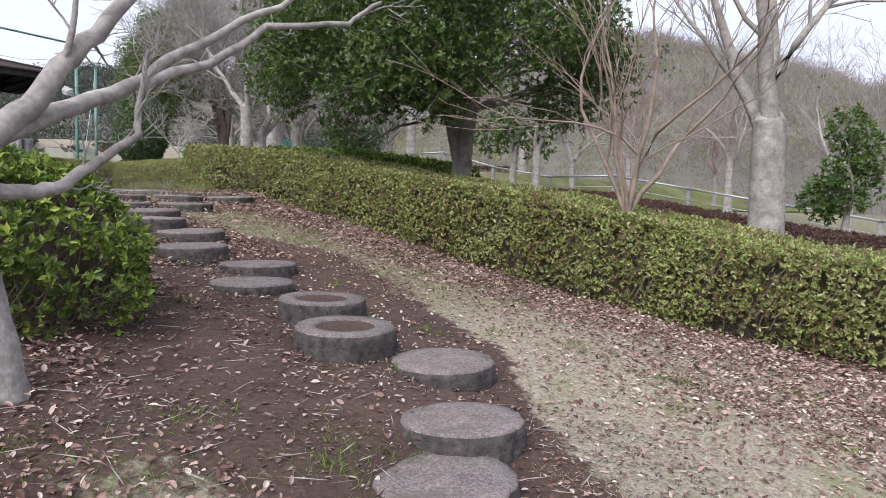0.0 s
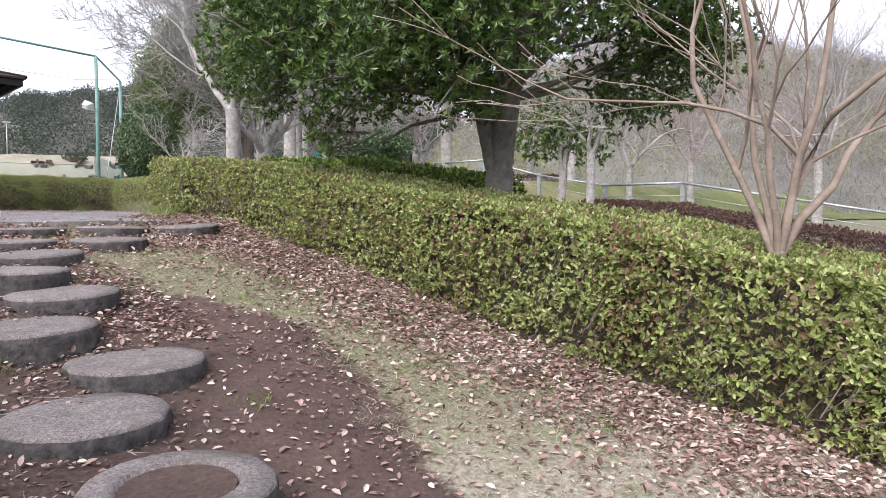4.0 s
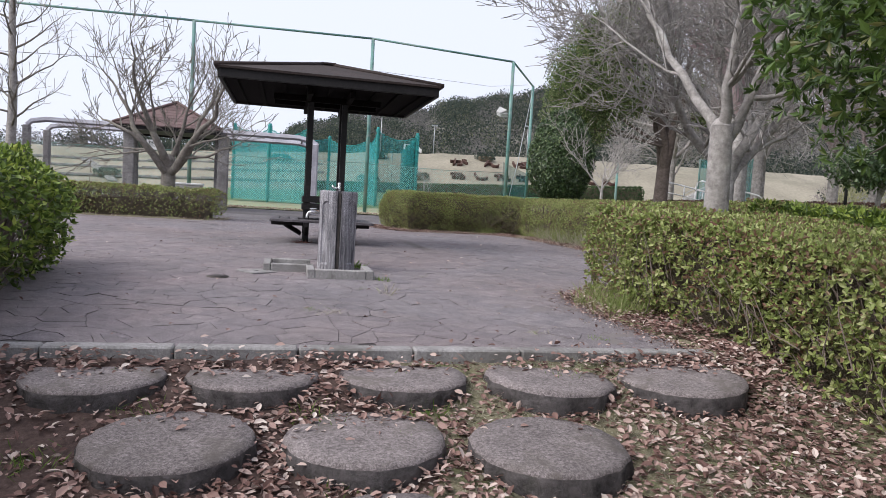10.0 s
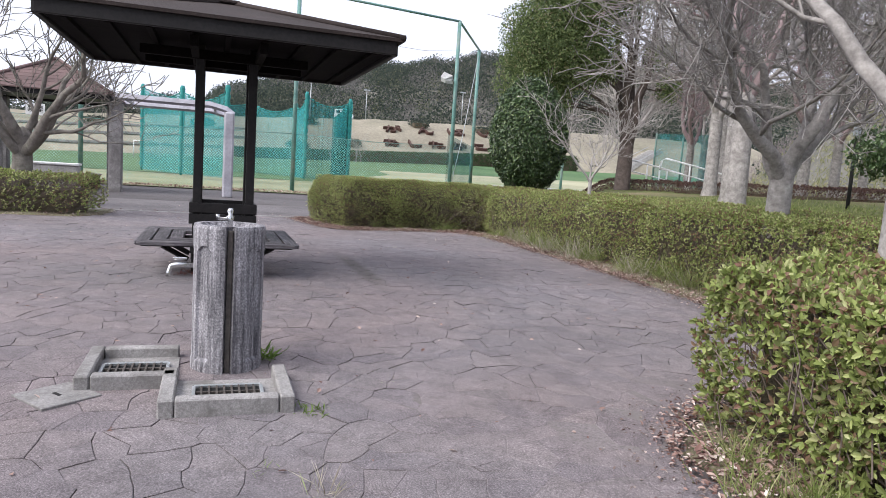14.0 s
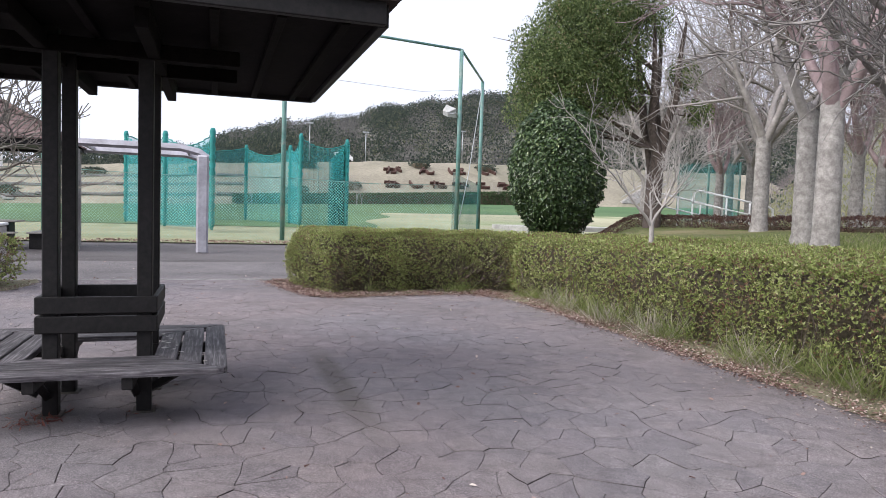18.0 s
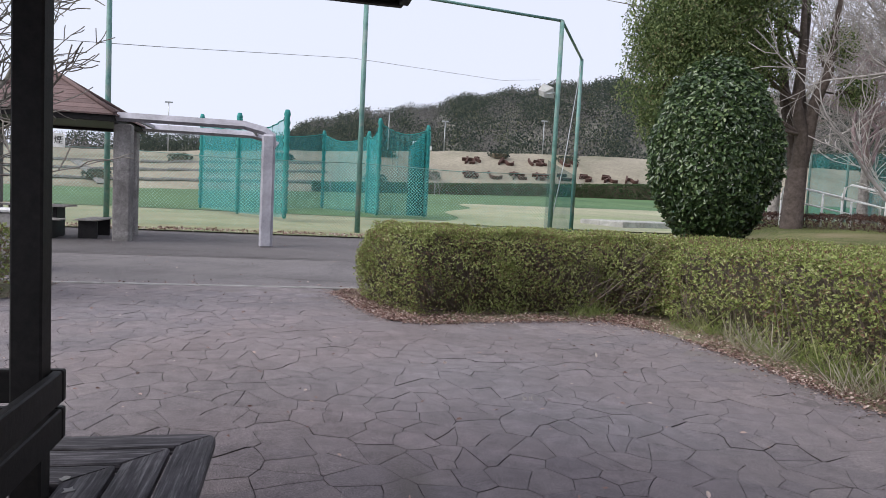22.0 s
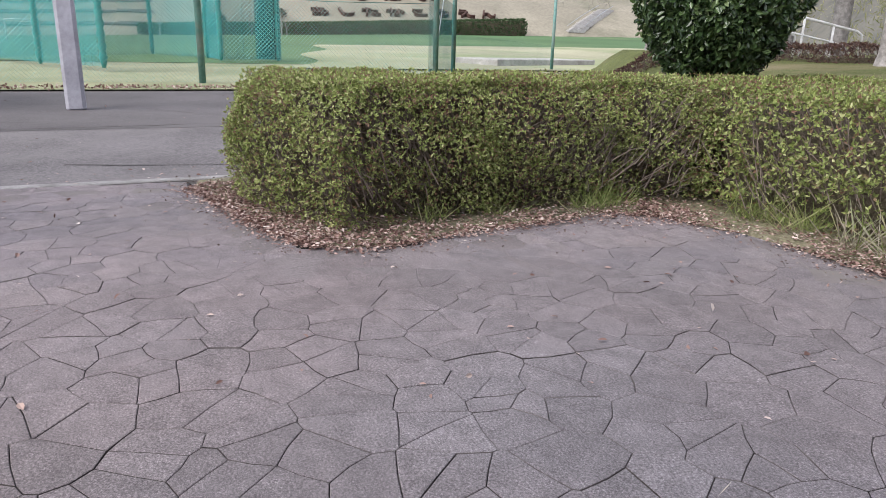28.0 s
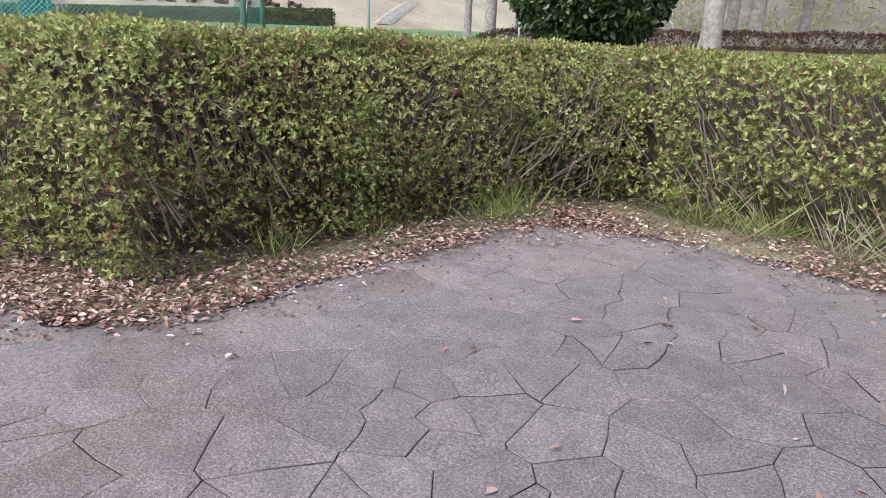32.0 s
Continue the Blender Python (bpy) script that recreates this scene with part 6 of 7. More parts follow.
hedge("low_hedge", "dark clipped hedge along the foot of the bank", [(-143, 8), (-143, 79), (-145.5, 79), (-145.5, 8)], lambda x, y: np.interp(y, [8, 16, 33, 79], [3.2, 3.6, 4.25, 6.5]), lambda x: 1.8 + 0 * x, M_FARHEDGE, 18, 40, 0.34)
hedge("low_hedge", "low dark-red winter hedge before the grove", [(-36, 19.6), (-30, 20.3), (-25, 22.4), (-19, 26), (-18.5, 25), (-24.4, 21.4), (-29.6, 19.3), (-36, 18.6)], lambda x, y: lawn_rise(x, y) + 0.4, lambda x: 0.5 + 0 * x, M_PURPLE, 19, 500, 0.06)

# valley guard rail
rail = thing("guard_rail", "grey steel guard rail on posts along the valley edge", "fence")
prev = None
for x in np.arange(-21.0, 9, 2.5):
    z = lawn_z(x, 20.4)
    part("post", box_mesh("post", (x, 20.4, z + 0.4), (0.12, 0.1, 0.95), M_GALV, 0.01), rail)
    top = (x, 20.35, z + 0.82)
    if prev:
        part("rail", tube_mesh("rail", [prev, top], [0.035, 0.035], M_GALV, 6), rail)
        part("cable", tube_mesh("cable", [(prev[0], prev[1], prev[2] - 0.35), (top[0], top[1], top[2] - 0.35)], [0.012, 0.012], M_GALV, 5), rail)
    prev = top

# white stair handrails, a teal screen, a path lamp and a notice board beyond the lawn
for x, y in ((-32.6, 20.2), (-31.6, 21.4)):
    hz = lawn_z(x, y)
    hr = thing("handrail", "white tubular steel stair handrail beyond the lawn", "handrail", "stair handrails", at=(x, y, hz), rz=62)
    part("rail", tube_mesh("rail", [(-1.3, 0, 0.75), (-1.25, 0, 1.12), (-1.1, 0, 1.2), (0.2, 0, 0.92), (1.15, 0, 0.7), (1.28, 0, 0.62), (1.3, 0, 0.0)], [0.035] * 7, M_WHITE, 8), hr)
    part("lower_rail", tube_mesh("lower_rail", [(-1.28, 0, 0.8), (0.2, 0, 0.5), (1.28, 0, 0.28)], [0.025] * 3, M_WHITE, 8), hr)
    for u, h in ((-1.3, 0.95), (-0.2, 1.0), (0.55, 0.84)):
        part("post", tube_mesh("post", [(u, 0, -0.3), (u, 0, h)], [0.03, 0.03], M_WHITE, 8), hr)
scr = thing("net_screen", "tall teal net screen hung between green posts behind the grove", "net", at=(-38.0, 25.6, lawn_z(-38.0, 25.6)), rz=40)
for u in (-1.3, 0.0, 1.3):
    part("post", tube_mesh("post", [(u, 0, -0.3), (u, 0, 2.7)], [0.05, 0.045], M_STEELGREEN, 8), scr)
part("net", mesh("net", [(-1.3 + 2.6 * k / 12, 0.05 * math.sin(k * 1.7), z) for k in range(13) for z in (0.05, 2.65)], [(2 * k, 2 * k + 2, 2 * k + 3, 2 * k + 1) for k in range(12)], M_NET), scr, "pale teal net")
pl = thing("path_lamp", "thin dark path lamp post on the lawn", "lamp post", at=(-22.0, 18.2, lawn_z(-22.0, 18.2)))
part("pole", tube_mesh("pole", [(0, 0, -0.2), (0, 0, 1.75)], [0.045, 0.04], M_PIT, 8), pl)
part("lamp_head", box_mesh("lamp_head", (0, 0, 1.85), (0.14, 0.14, 0.22), M_GALV, 0.02), pl)
nb = thing("notice_board", "dark notice board with white lines of writing on posts", "sign", at=(-20.4, 18.6, lawn_z(-20.4, 18.6)), rz=-50)
for u in (-0.2, 0.2):
    part("post", tube_mesh("post", [(u, 0.03, -0.2), (u, 0.03, 1.25)], [0.03, 0.03], M_PIT, 8), nb)
part("board", box_mesh("board", (0, 0, 1.0), (0.62, 0.03, 0.42), M_PIT, 0.006), nb)
for k in range(3):
    part("writing_bar", box_mesh("writing_bar", (-0.03 * k, -0.018, 1.13 - 0.13 * k), (0.42 - 0.06 * k, 0.004, 0.05), M_WHITE, 0), nb, "white line of writing")

# planted letters on the bank
def letters(text, x, y0, step, size):
    for i, ch in enumerate(text):
        y = y0 + step * i
        c = bpy.data.curves.new("planted_letter", "FONT")
        c.body, c.size, c.extrude, c.align_x, c.align_y = ch, size, 0.35, "CENTER", "CENTER"
        c.offset = 0.0
        c.materials.append(M_LETTER)
        o = tagged(new("planted_letter", c), "letter planted in clipped dark red shrubs on the bank", "lettering", "letters on the bank")
        o.matrix_world = Matrix.Translation((x, y, bank_top(x, y) + 0.35)) @ pose(0, 0, 0, 0, 0, 90) @ pose(0, 0, 0, 22, 0, 0)


M_LETTER = grained("dark_red_shrub", (0.05, 0.028, 0.025), (0.13, 0.075, 0.06), 4, 0.8, 1.0, relief=1.0, depth=0.2)
letters("あしたかこうえん", -153.5, 40.0, 5.1, 4.0)
letters("がんばい", -163.0, 42.5, 7.6, 4.6)

# terraces and bare saplings on the far bank
for k, (x, z) in enumerate(((-149.0, 0.0), (-155.0, 0.0), (-161.0, 0.0))):
    tw = thing("terrace_wall", "long low dark terrace kerb across the dry bank", "wall", "bank terraces")
    for y in np.arange(-64, 10, 6.0):
        part("kerb_block", box_mesh("kerb_block", (x, y, bank_top(x, y) + 0.2), (0.8, 5.9, 0.45), M_CONCDARK, 0.03), tw)
sap = bare_tree("bare_sapling", "bare slender sapling at the foot of the bank", (-139, 27.0, float(field_z(-139.0, 27.0))), 6.5, 71, 3, 0.12, 0.2, 4, 0.45, tilt=0.4, kids=(2, 3))
for x, y, s in ((-140, 25.0, 0.8), (-138, 29.5, 0.9), (-141, 31.0, 0.7), (-143.5, 60.0, 0.8), (-142, 11.0, 0.9)):
    t = copy_thing(sap, pose(x, y, float(field_z(x, y)), 0, 0, x * 37 % 360))
    t.scale = (s, s, s)
for x, y in ((-150, 20.0), (-152.5, 31.0), (-168, 50.0), (-168, 24.0), (-166, 66.0), (-163, -18.0), (-164, 2.0), (-150, -30.0)):
    z0 = bank_top(x, y)
    hedge("low_shrub", "low dark shrub growing on the dry bank", [(x + 1.6, y - 1.6), (x + 1.7, y + 1.6), (x - 1.5, y + 1.4), (x - 1.6, y - 1.7)], (lambda q: lambda a, b: q + 1.0 + 0 * a)(z0), (lambda q: lambda a: q + 0 * a)(z0 - 0.3), M_WOODS, int(y + 100), 14, 0.5, 0.2, group="bank shrubs", lean=0.5)


# ---- grey tree at the start of the steps ----
lt = thing("bare_tree", "grey bare tree leaning low branches over the steps", "tree", "trees")


def limb(name, pts, r0, r1, seed, twigs=10, reach=0.7):
    rnd = random.Random(seed)
    fine = []
    for i in range(len(pts) - 1):
        a, b = Vector(pts[i]), Vector(pts[i + 1])
        for k in range(4):
            fine.append(a.lerp(b, k / 4) + Vector((rnd.gauss(0, 0.008), rnd.gauss(0, 0.008), rnd.gauss(0, 0.008))))
    fine.append(Vector(pts[-1]))
    n = len(fine)
    V, F = [], []
    tube(V, F, fine, [r0 + (r1 - r0) * k / (n - 1) for k in range(n)], 9, False)
    for j in range(twigs):
        k = rnd.randint(n // 3, n - 1)
        d = (fine[k] - fine[k - 1]).normalized() + Vector((rnd.gauss(0, 0.6), rnd.gauss(0, 0.6), rnd.gauss(0.2, 0.5)))
        grow(V, F, fine[k], d, reach * rnd.uniform(0.5, 1.2), r1 * 0.7, 2, rnd, 0.6, (2, 3), 0.6, 0.1, 2, 5)
    part(name, mesh(name, V, F, M_BARK, True), lt)


LIMB_A = [(-3.77, 0.96, 0.01), (-3.79, 1.18, 0.2), (-3.8, 1.37, 0.48), (-3.83, 1.65, 0.8), (-3.87, 1.98, 1.26)]
LIMB_B = [(-3.77, 0.96, 0.01), (-3.95, 1.34, 0.2), (-4.08, 1.79, 0.41), (-4.18, 2.17, 0.68), (-4.05, 2.66, 1.02), (-3.78, 3.07, 1.29)]
LIMB_C = [(-3.78, 0.92, -0.22), (-3.83, 1.16, -0.22), (-3.87, 1.36, -0.17), (-3.9, 1.55, -0.05), (-3.91, 1.76, 0.12), (-3.98, 1.8, 0.32), (-4.0, 1.87, 0.62)]
LIMB_D = [(-4.08, 1.79, 0.41), (-4.11, 2.32, 0.64), (-4.05, 2.7, 0.92), (-3.87, 3.24, 1.04), (-3.75, 3.46, 1.21)]
limb("trunk", [(-3.72, 1.08, -1.4), (-3.75, 1.03, -1.1), (-3.83, 0.95, -0.6), (-3.8, 0.91, -0.2), (-3.74, 0.94, 0.01)], 0.105, 0.075, 1, 0)
limb("limb", LIMB_A, 0.07, 0.03, 2, 5, 0.5)
limb("limb", LIMB_B, 0.06, 0.014, 3, 4, 0.3)
limb("limb", LIMB_C, 0.045, 0.012, 4, 4, 0.3)
limb("limb", LIMB_D, 0.035, 0.012, 5, 3, 0.3)

# ---- crazy-paving pieces of the plaza ----
rng = np.random.default_rng(21)
seeds = []
step = 0.205
for i, x in enumerate(np.arange(-25.2, -9.6, step * 0.9)):
    for y in np.arange(-3.4, 9.6, step):
        seeds.append((x + rng.uniform(-0.127, 0.127), y + (i % 2) * step / 2 + rng.uniform(-0.127, 0.127)))
seeds = np.array(seeds)


def cell(i):
    c = seeds[i]
    poly = [np.array((c[0] + dx, c[1] + dy)) for dx, dy in ((-1, -1), (1, -1), (1, 1), (-1, 1))]
    d = np.hypot(*(seeds - c).T)
    for j in np.argsort(d)[1:18]:
        m, n = (seeds[j] + c) / 2, seeds[j] - c
        out = []
        for a, b in zip(poly, poly[1:] + poly[:1]):
            sa, sb = np.dot(a - m, n), np.dot(b - m, n)
            if sa <= 0:
                out.append(a)
            if (sa < 0 < sb) or (sb < 0 < sa):
                out.append(a + (b - a) * sa / (sa - sb))
        poly = out
    return poly


EDGE = [np.array(p) for p in PLAZA]


def to_edge(p):
    best = None
    for a, b in zip(EDGE, EDGE[1:] + EDGE[:1]):
        t = np.clip(np.dot(p - a, b - a) / np.dot(b - a, b - a), 0, 1)
        q = a + (b - a) * t
        k = np.hypot(*(p - q))
        if best is None or k < best[0]:
            best = (k, q)
    return best[1]


def paving_piece(poly):
    """One piece with rounded-over edges and even joints, a little out of level. The first ring of faces is its dark flank."""
    c = np.mean(poly, 0)
    tilt, lift = rng.normal(size=2) * 0.0025, rng.normal() * 0.0012
    V, F = [], []
    n = len(poly)
    way = []
    for k in range(n):
        a, b = poly[k] - poly[k - 1], poly[(k + 1) % n] - poly[k]
        na, nb = (np.array((-v[1], v[0])) / max(np.hypot(*v), 1e-6) for v in (a, b))
        way.append((na + nb) / max(1 + float(np.dot(na, nb)), 0.5))
    if np.dot(way[0], c - poly[0]) < 0:
        way = [-w for w in way]
    for ins, h in ((0.0008, -0.012), (0.0016, -0.002), (0.0044, 0.0)):
        for p, w in zip(poly, way):
            q = p + w * ins
            V.append((q[0], q[1], float(slab_z(q[0])) + h + lift + float(np.dot(tilt, q - c))))
    for r in (0, 1):
        for k in range(n):
            F.append((r * n + k, r * n + (k + 1) % n, (r + 1) * n + (k + 1) % n, (r + 1) * n + k))
    F.append(tuple(2 * n + k for k in range(n)))
    return V, F, n


def wander(p):
    """The joints wander a little from straight lines."""
    return p + 0.006 * np.array((math.sin(p[0] * 31 + 2 * math.sin(p[1] * 23)), math.sin(p[1] * 29 + 2 * math.sin(p[0] * 27 + 1))))


pieces = []
for i in range(len(seeds)):
    if not inside(*seeds[i], PLAZA):
        continue
    poly = [p if inside(*p, PLAZA) else to_edge(p) for p in cell(i)]
    ring = [p for k, p in enumerate(poly) if np.hypot(*(p - poly[k - 1])) > 0.007]
    ring = [wander(q) for k, p in enumerate(ring) for q in (((p + ring[k - 1]) / 2, p) if np.hypot(*(p - ring[k - 1])) > 0.12 else (p,))]
    if len(ring) >= 3:
        pieces.append((np.hypot(seeds[i][0] + 20.5, (seeds[i][1] - 6) * 0.9), ring))
pieces.sort(key=lambda q: q[0])
RV, RF, RM = [], [], []
for k, (d, ring) in enumerate(pieces):
    V, F, flank = paving_piece(ring)
    dark = [1] * flank + [0] * (len(F) - flank)
    if k < 300:
        pm = mesh("paving_piece", V, F, [M_PAVE, M_GROOVE])
        pm.polygons.foreach_set("material_index", dark)
        part("paving_piece", pm, plaza)
    else:
        RF += [tuple(len(RV) + q for q in f) for f in F]
        RV += V
        RM += dark
fm = mesh("far_paving", RV, RF, [M_PAVE, M_GROOVE])
fm.polygons.foreach_set("material_index", RM)
part("far_paving", fm, plaza, kind="stuff")


# silt washed into the joints, lying thick towards the planted edges
X, Y = np.meshgrid(np.arange(-24.84, -10.2, 0.065), np.arange(0.0, 9.05, 0.065), indexing="ij")
near = np.full(X.shape, 9.0)
for (x0, y0), (x1, y1) in zip(PLAZA[1:19], PLAZA[2:20]):
    f = np.clip(((X - x0) * (x1 - x0) + (Y - y0) * (y1 - y0)) / ((x1 - x0) ** 2 + (y1 - y0) ** 2), 0, 1)
    near = np.minimum(near, np.hypot(X - x0 - f * (x1 - x0), Y - y0 - f * (y1 - y0)))
depth = 0.22 + 0.3 * lumpy(X, Y, 0.55) + 0.22 * lumpy(X + 3, Y, 2.1) + 0.12 * lumpy(X, Y + 5, 7.0) + 1.45 * np.exp(-near / 0.8) + 0.2 * sat(X, -17, -13.5)
depth = np.where(in_plan(X, Y, PLAZA) & (near > 0.03), -0.016 + 0.0143 * np.clip(depth, 0, 1) + 0.0025 * np.exp(-near / 0.35) * np.clip(depth, 0, 1), -0.04)
Z = slab_z(X) + depth
V = np.stack([X, Y, Z], -1).reshape(-1, 3)
nx, ny = X.shape
a = (np.arange(nx - 1)[:, None] * ny + np.arange(ny - 1)[None]).reshape(-1)
part("silt", mesh("silt", V.tolist(), np.stack([a, a + ny, a + ny + 1, a + 1], 1).tolist(), M_SILT, True), plaza, "fine grey silt filling the joints", "stuff")


# ---- leaf litter and grass ----
def floor_at(x, y):
    on = in_plan(x, y, PLAZA) | ((x > -25.0) & (x < -24.8) & (y > 2) & (y < 5.6))
    return np.where(on, slab_z(x) + 0.002, soil_z(x, y) + np.where((x < -24.7) & (x > -36.6), 0.13, 0.0))


def litter(name, label, x, y, size, mat, seed, lift=0.02, w=0.55):
    r = np.random.default_rng(seed)
    z = floor_at(x, y) + 0.004 + np.abs(r.normal(size=len(x))) * lift
    A = r.normal(size=(len(x), 3)) * np.array((1, 1, 0.3))
    L = size * r.uniform(0.5, 1.3, len(x))
    return tagged(new(name, leaf_mesh(name, np.stack([x, y, z], 1), A, L, L * w, mat, r, 0.22, 0.75, full=True)), label, "leaves", kind="stuff")


def along(poly, n, inner, outer, r):
    """n random places beside the line poly, up to inner on its one side and outer on the other."""
    p = np.array(poly)
    seg = np.hypot(*(p[1:] - p[:-1]).T)
    i = r.choice(len(seg), n, p=seg / seg.sum())
    t = r.random(n)[:, None]
    d = (p[i + 1] - p[i]) / seg[i][:, None]
    off = r.normal(size=n) * np.where(r.random(n) < 0.2, 0.95, 0.45) + 0.05
    off = np.where(off > 0, off * outer, off * inner)[:, None]
    q = p[i] + d * t * seg[i][:, None] + np.stack([d[:, 1], -d[:, 0]], 1) * off
    return q[:, 0], q[:, 1]


r = np.random.default_rng(71)
x, y = along([(2.0, 6.0), (-1.7, 5.95), (-4.4, 5.95), (-6.5, 6.0), (-9.5, 5.95), (-10.1, 6.1)], 31000, 0.8, 0.95, r)
litter("leaf_litter", "thick drift of dry brown leaves along the sloping hedge", x, y, 0.043, M_DEADLEAF, 72, 0.025)
x, y = np.concatenate([r.uniform(-10.0, -6.0, 9500), r.uniform(-7.5, 0.5, 21000), r.uniform(-10.05, -8.6, 6500)]), np.concatenate([r.uniform(1.4, 4.4, 9500), r.uniform(-0.5, 2.7, 21000), r.uniform(1.7, 6.3, 6500)])
ok = (r.random(len(x)) < 0.75 + 0.6 * lumpy(x, y, 1.6)) & ~((x > -4.6) & (y > 1.6) & (r.random(len(x)) < 0.85))
litter("leaf_litter", "scattered dry brown leaves among the stepping stones", x[ok], y[ok], 0.045, M_DEADLEAF, 73)
x, y = np.concatenate([r.uniform(-7.5, 0.6, 26000), r.uniform(-10.0, -6, 9000)]), np.concatenate([r.uniform(-0.5, 3.7, 26000), r.uniform(1.5, 4.4, 9000)])
ok = r.random(len(x)) < 0.5 + 0.5 * lumpy(x, y, 2.0)
litter("leaf_litter", "small broken leaves and bits of bark on the soil", x[ok], y[ok], 0.03, M_DEBRIS, 79, 0.008, 0.45)
x, y = np.concatenate([r.uniform(-36, -25, 500), r.uniform(-25.6, -24.9, 250)]), np.concatenate([r.uniform(-4, 12, 500), r.uniform(-1, 8, 250)])
litter("leaf_litter", "stray leaves and grit on the asphalt", x, y, 0.035, M_DEADLEAF, 78, 0.004)
x, y = np.concatenate([r.uniform(-10, 1, 8500), r.normal(size=6500) * 1.0 - 0.9]), np.concatenate([r.uniform(2.5, 5.8, 8500), r.normal(size=6500) * 0.45 + 4.9])
litter("leaf_litter", "stray dry leaves on the grassy slope", x, y, 0.04, M_DEADLEAF, 74, 0.008)
x, y = along(PLAZA[1:8], 7000, 0.16, 0.5, r)
x2, y2 = along(PLAZA[7:16], 17000, 0.13, 0.42, r)
ok = r.random(len(x2)) < 0.72 + 0.5 * lumpy(x2, y2, 2.6) + 0.3 * lumpy(x2 + 2, y2, 7.0)
x2, y2 = x2[ok], y2[ok]
x3, y3 = along(PLAZA[15:19], 7500, 0.12, 0.5, r)
x4, y4 = along(PLAZA[19:], 900, 0.1, 0.4, r)
x3, y3 = x3[x3 > -24.45], y3[x3 > -24.45]
litter("leaf_litter", "dry brown leaves gathered at the foot of the hedges", np.concatenate([x, x2, x3, x4, r.normal(size=900) * 0.22 - 22.55]), np.concatenate([y, y2, y3, y4, r.normal(size=900) * 0.3 + 8.75]), 0.027, M_REDLEAF, 75, 0.014)
x, y = np.concatenate([r.uniform(-12.2, -10.0, 2600), r.uniform(-10.4, -9.6, 900)]), np.concatenate([r.uniform(6.05, 6.75, 2600), r.uniform(5.7, 6.6, 900)])
ok = ~in_plan(x, y, PLAZA)
litter("leaf_litter", "red-brown leaves heaped round the kerb's end", x[ok], y[ok], 0.045, M_REDLEAF, 93, 0.02)
x, y = along(PLAZA[1:19], 9000, 0.35, 0.5, r)
litter("leaf_litter", "crumbled dark leaves and bark along the planted edge", x, y, 0.017, M_DEBRIS, 92, 0.006, 0.6)
x, y = r.uniform(-24.5, -10.3, 620), r.uniform(0, 9, 620)
r2 = np.random.default_rng(77)
tagged(new("fallen_twig", leaf_mesh("fallen_twig", np.stack([tx := r2.uniform(-8, 0.5, 1500), ty := r2.uniform(-0.3, 3.4, 1500), floor_at(tx, ty) + 0.012], 1), r2.normal(size=(1500, 3)) * np.array((1, 1, 0.06)), r2.uniform(0.06, 0.32, 1500), 0.006, M_TWIG, r2)), "thin fallen twigs on the soil", "twigs", kind="stuff")
gx, gy = r2.uniform(-37.2, -36.2, 2600), r2.uniform(-12, 14, 2600)
tagged(new("gravel", leaf_mesh("gravel", np.stack([gx, gy, 0.06 + 0 * gx], 1), r2.normal(size=(2600, 3)), 0.07, 0.06, M_DEADLEAF, r2)), "strip of gravel and leaves along the fence", "gravel", kind="stuff")
litter("leaf_litter", "stray dry leaves and petals on the plaza", x, y, 0.035, M_DEADLEAF, 76, 0.004)


def grass(name, label, x, y, h, mat, seed, w=0.05, splay=0.5):
    r = np.random.default_rng(seed)
    z = floor_at(x, y) - 0.003
    A = r.normal(size=(len(x), 3)) * np.array((splay, splay, 0.15)) + np.array((0, 0, 1.0))
    L = h * r.uniform(0.5, 1.3, len(x))
    return tagged(new(name, leaf_mesh(name, np.stack([x, y, z], 1), A, L, np.maximum(L * w, 0.003), mat, r)), label, "grass", kind="stuff")


M_TURFBLADE = leafy("turf_blade", [(0.0, (0.14, 0.12, 0.085)), (0.35, (0.32, 0.295, 0.22)), (0.75, (0.52, 0.48, 0.385)), (0.9, (0.3, 0.33, 0.17)), (1.0, (0.18, 0.25, 0.08))])
M_LONGGRASS = leafy("long_grass_blade", [(0.0, (0.12, 0.16, 0.04)), (0.6, (0.23, 0.29, 0.09)), (1.0, (0.42, 0.4, 0.22))])
x, y = r.uniform(-10, 1.5, 125000), r.uniform(2.4, 6.0, 125000)
ok = r.random(len(x)) < 0.3 + 0.4 * lumpy(x, y, 1.3) + 0.3 * lumpy(x, y, 4.0) + 1.9 * (y - turf_from(x))
low = x > -5.2 + 1.2 * lumpy(x, y, 1.1)
grass("dry_grass", "short dry straw-coloured grass on the slope", x[ok & low], y[ok & low], 0.045, M_STRAW, 81, 0.06, 2.2)
grass("dry_grass", "short grey-green and straw grass near the plaza", x[ok & ~low], y[ok & ~low], 0.045, M_TURFBLADE, 91, 0.06, 2.0)
cx, cy = r.uniform(-10, 1, 70), r.uniform(-0.5, 5.8, 70)
x, y = (np.repeat(c, 60) + r.normal(size=70 * 60) * 0.07 for c in (cx, cy))
grass("grass_tuft", "small green grass tufts in the soil", x, y, 0.06, M_GRASSGREEN, 82, 0.08, 0.9)
cx, cy = r.uniform(-3.2, 0.5, 60), r.uniform(0.2, 2.4, 60)
x, y = (np.repeat(c, 90) + r.normal(size=60 * 90) * 0.12 for c in (cx, cy))
grass("grass_tuft", "thin green grass over the soil", x, y, 0.05, M_GRASSGREEN, 83, 0.07, 1.0)
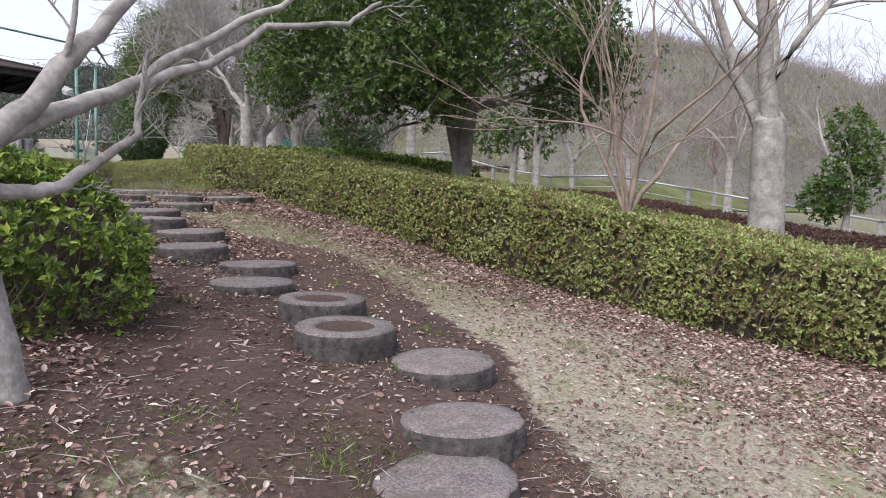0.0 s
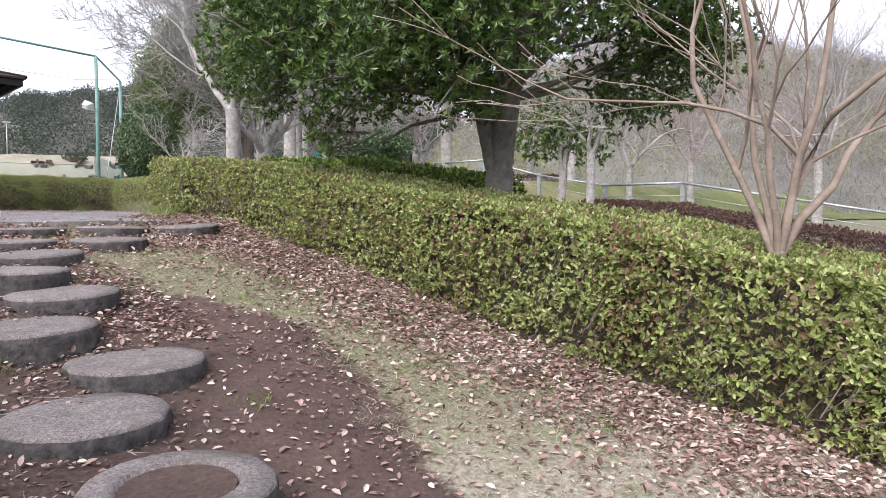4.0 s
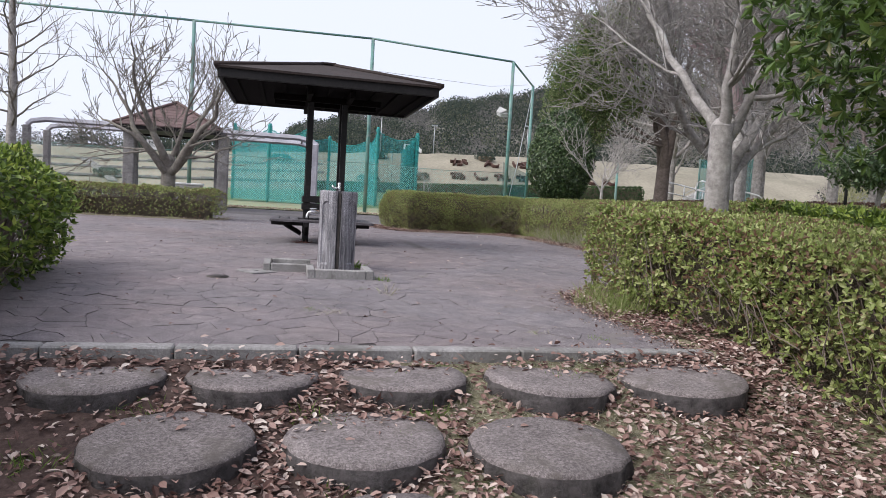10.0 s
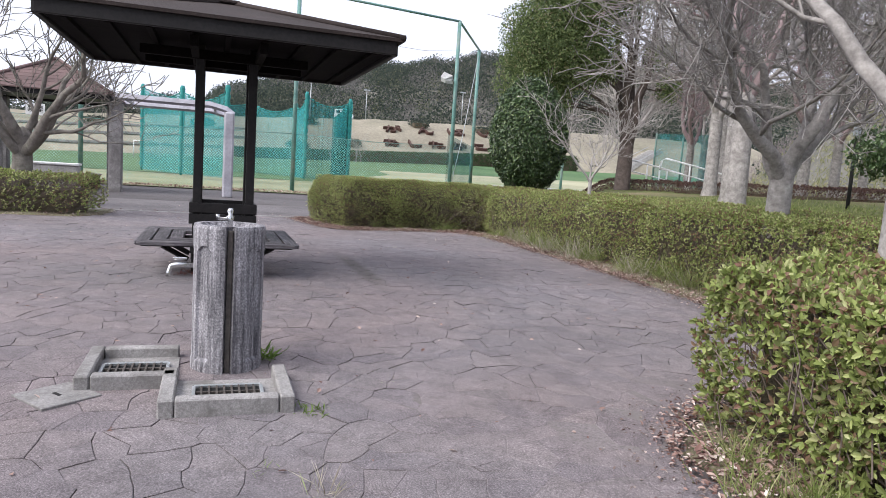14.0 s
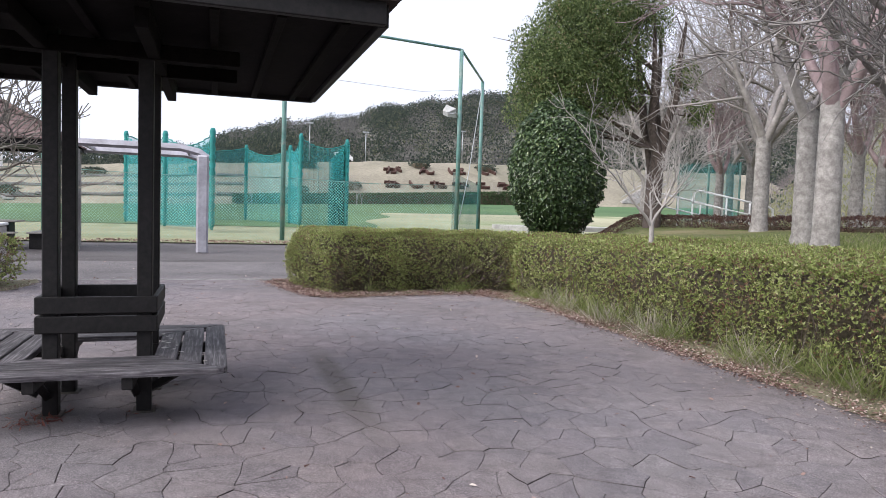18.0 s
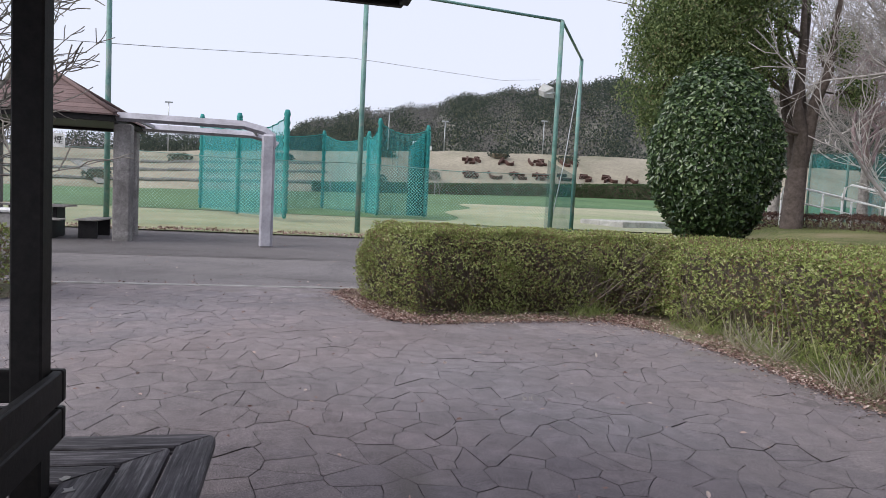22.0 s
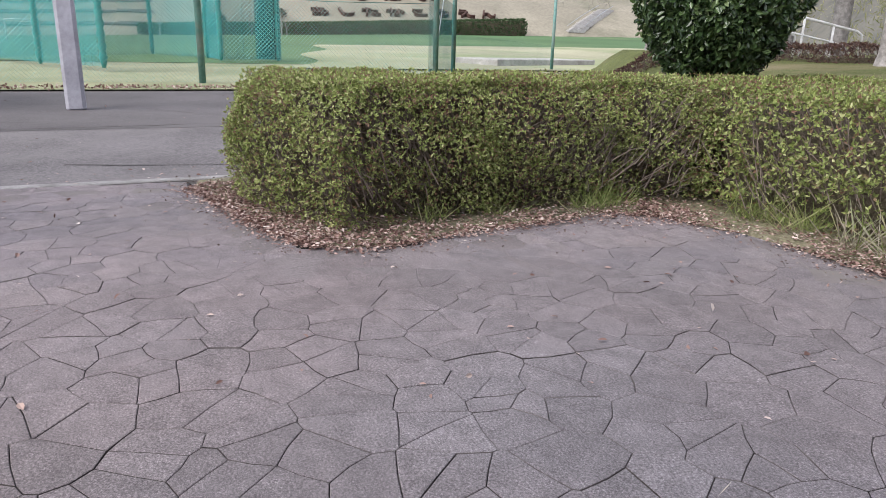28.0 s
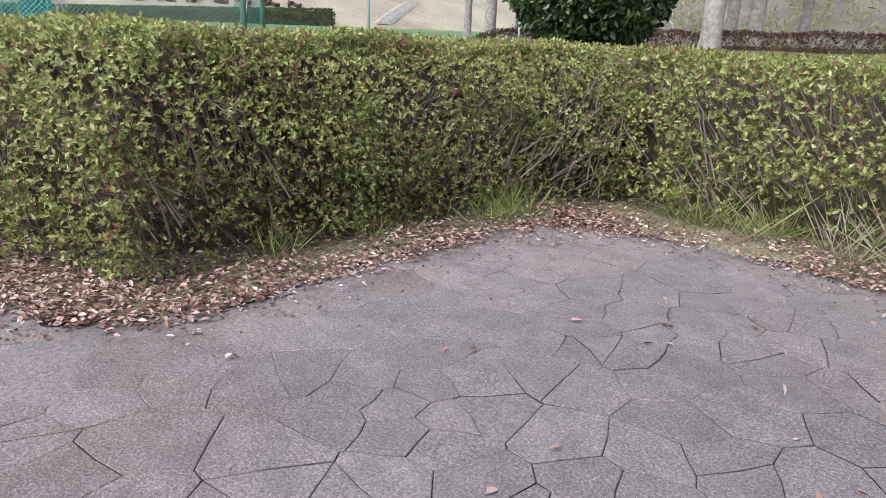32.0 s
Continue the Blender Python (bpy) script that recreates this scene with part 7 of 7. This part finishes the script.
cx, cy = np.concatenate([r.uniform(-12.2, -11.2, 10), r.uniform(-22.7, -16, 14), [-22.75] * 6]), np.concatenate([r.uniform(6.1, 6.35, 10), r.uniform(9.2, 9.45, 14), r.uniform(6.5, 8.6, 6)])
x, y = (np.repeat(c, 70) + r.normal(size=30 * 70) * 0.07 for c in (cx, cy))
grass("grass_tuft", "long grass blades at the hedge foot", x, y, 0.19, M_LONGGRASS, 84, 0.025, 0.7)
cx, cy = r.uniform(-22.0, -16, 14), r.uniform(9.1, 9.4, 14)
x, y = (np.repeat(c, 40) + r.normal(size=14 * 40) * 0.06 for c in (cx, cy))
grass("dry_grass", "long straw grass at the hedge foot", x, y, 0.34, M_STRAW, 85, 0.02, 0.6)

cx, cy = r.uniform(-22.3, -13.5, 46), np.interp(r.uniform(-22.3, -13.5, 46), [-22.3, -14], [9.35, 9.2])
x, y = (np.repeat(c, 26) + r.normal(size=46 * 26) * 0.09 for c in (cx, cy))
grass("dry_grass", "mixed long grass growing out of the hedge foot", x, y, 0.4, M_LONGGRASS, 86, 0.016, 0.7)
for wx, wy, n, h, mat in ((-12.15, 4.41, 34, 0.13, M_STRAW), (-11.22, 3.86, 30, 0.09, M_STRAW), (-11.34, 3.72, 26, 0.04, M_GRASSGREEN), (-10.66, 5.24, 30, 0.06, M_STRAW), (-12.41, 4.2, 12, 0.05, M_GRASSGREEN), (-10.5, 5.6, 24, 0.05, M_GRASSGREEN), (-13.4, 5.0, 14, 0.05, M_STRAW), (-19.6, 6.6, 16, 0.05, M_STRAW)):
    grass("weed_tuft", "dry weed tuft growing from a paving joint", wx + r.normal(size=n) * 0.035, wy + r.normal(size=n) * 0.035, h, mat, int(-wx * 100), 0.04, 1.3)
for px, py, size in ((-17.69, 4.4, 0.016), (-17.6, 4.44, 0.02), (-17.52, 4.46, 0.014), (-17.42, 4.42, 0.02), (-17.36, 4.45, 0.016), (-17.27, 4.51, 0.018), (-17.2, 4.44, 0.022), (-17.14, 4.5, 0.014), (-17.05, 4.55, 0.018), (-16.76, 4.69, 0.014)):
    pts = [(px + size * r.uniform(0.5, 1.5) * math.cos(k * 0.7), py + size * r.uniform(0.4, 1.2) * math.sin(k * 0.7)) for k in range(9)]
    part("paint_mark", mesh("paint_mark", [(a, b, BENCH_TOP + h) for h in (0.0015, 0.003) for a, b in pts], [tuple(range(9, 18))] + [(k, (k + 1) % 9, 9 + (k + 1) % 9, 9 + k) for k in range(9)], M_CONC), bench, "flaked pale paint mark")

# ---- small things on the plaza ----
iron = thing("iron_cover", "small dark iron cover sunk in the paving", "manhole", at=(-12.93, 2.92, float(slab_z(-12.93)) + 0.003), rz=20)
part("rim", tube_mesh("rim", [(0, 0, -0.02), (0, 0, 0.006)], [0.1, 0.1], M_IRON, 20), iron)
part("lid", tube_mesh("lid", [(0, 0, -0.01), (0, 0, 0.009)], [0.08, 0.08], M_GROOVE, 20), iron)
for wx, wy, n, h in ((-16.98, 3.82, 60, 0.05), (-16.92, 3.7, 40, 0.04), (-17.02, 4.32, 14, 0.03)):
    grass("red_weed", "dry reddish weed round the foot of a shelter post", wx + r.normal(size=n) * 0.07, wy + r.normal(size=n) * 0.05, h, M_REDWEED, int(wy * 100), 0.25, 2.5)
puddle = thing("drain_hole", "small dark hole in the paving by the hedge corner", "hole", at=(-22.5, 6.1, 0.0))
part("pit", tube_mesh("pit", [(0, 0, -0.01), (0, 0, 0.004)], [0.06, 0.055], M_PIT, 14), puddle)

gx, gy = r.uniform(-25, -12.2, 26000), 12.4 + np.abs(r.normal(size=26000)) * 2.6
gzz = 0.05 + lawn_rise(gx, gy) + 0.03 * lumpy(gx, gy, 1.2)
A = r.normal(size=(26000, 3)) * np.array((0.7, 0.7, 0.15)) + np.array((0, 0, 1.0))
tagged(new("lawn_grass", leaf_mesh("lawn_grass", np.stack([gx, gy, gzz], 1), A, r.uniform(0.06, 0.2, 26000), 0.012, M_LONGGRASS, r)), "rough green and straw grass on the lawn under the trees", "grass", kind="stuff")
for wx, wy, n, h in ((-13.92, 4.31, 26, 0.12), (-13.0, 4.5, 40, 0.05), (-13.05, 4.42, 20, 0.04)):
    grass("weed_tuft", "green weed growing beside the fountain basin", wx + r.normal(size=n) * 0.04, wy + r.normal(size=n) * 0.04, h, M_GRASSGREEN, int(-wx * 100), 0.15, 1.2)
scrap = thing("litter_scrap", "crumpled scrap of blue wrapper among the leaves", "litter", at=(-9.5, 2.07, float(floor_at(np.float64(-9.5), np.float64(2.07))) + 0.03), rz=25)
V = [(0.045 * math.cos(k * 0.9) * r.uniform(0.6, 1.3), 0.03 * math.sin(k * 0.9) * r.uniform(0.6, 1.3), 0.014 * r.normal()) for k in range(7)] + [(0, 0, 0.022)]
part("wrapper", mesh("wrapper", V, [(k, (k + 1) % 7, 7) for k in range(7)], M_BLUE), scrap)
for wx, wy, n in ((-4.05, 3.65, 40), (-3.1, 3.05, 24), (-6.1, 3.2, 36), (-7.2, 4.1, 50), (-8.5, 3.55, 36), (-8.0, 4.3, 30)):
    grass("weed_tuft", "fresh green sprouts beside a stepping stone", wx + r.normal(size=n) * 0.06, wy + r.normal(size=n) * 0.05, 0.07, M_GRASSGREEN, int(-wx * 100), 0.12, 1.2)
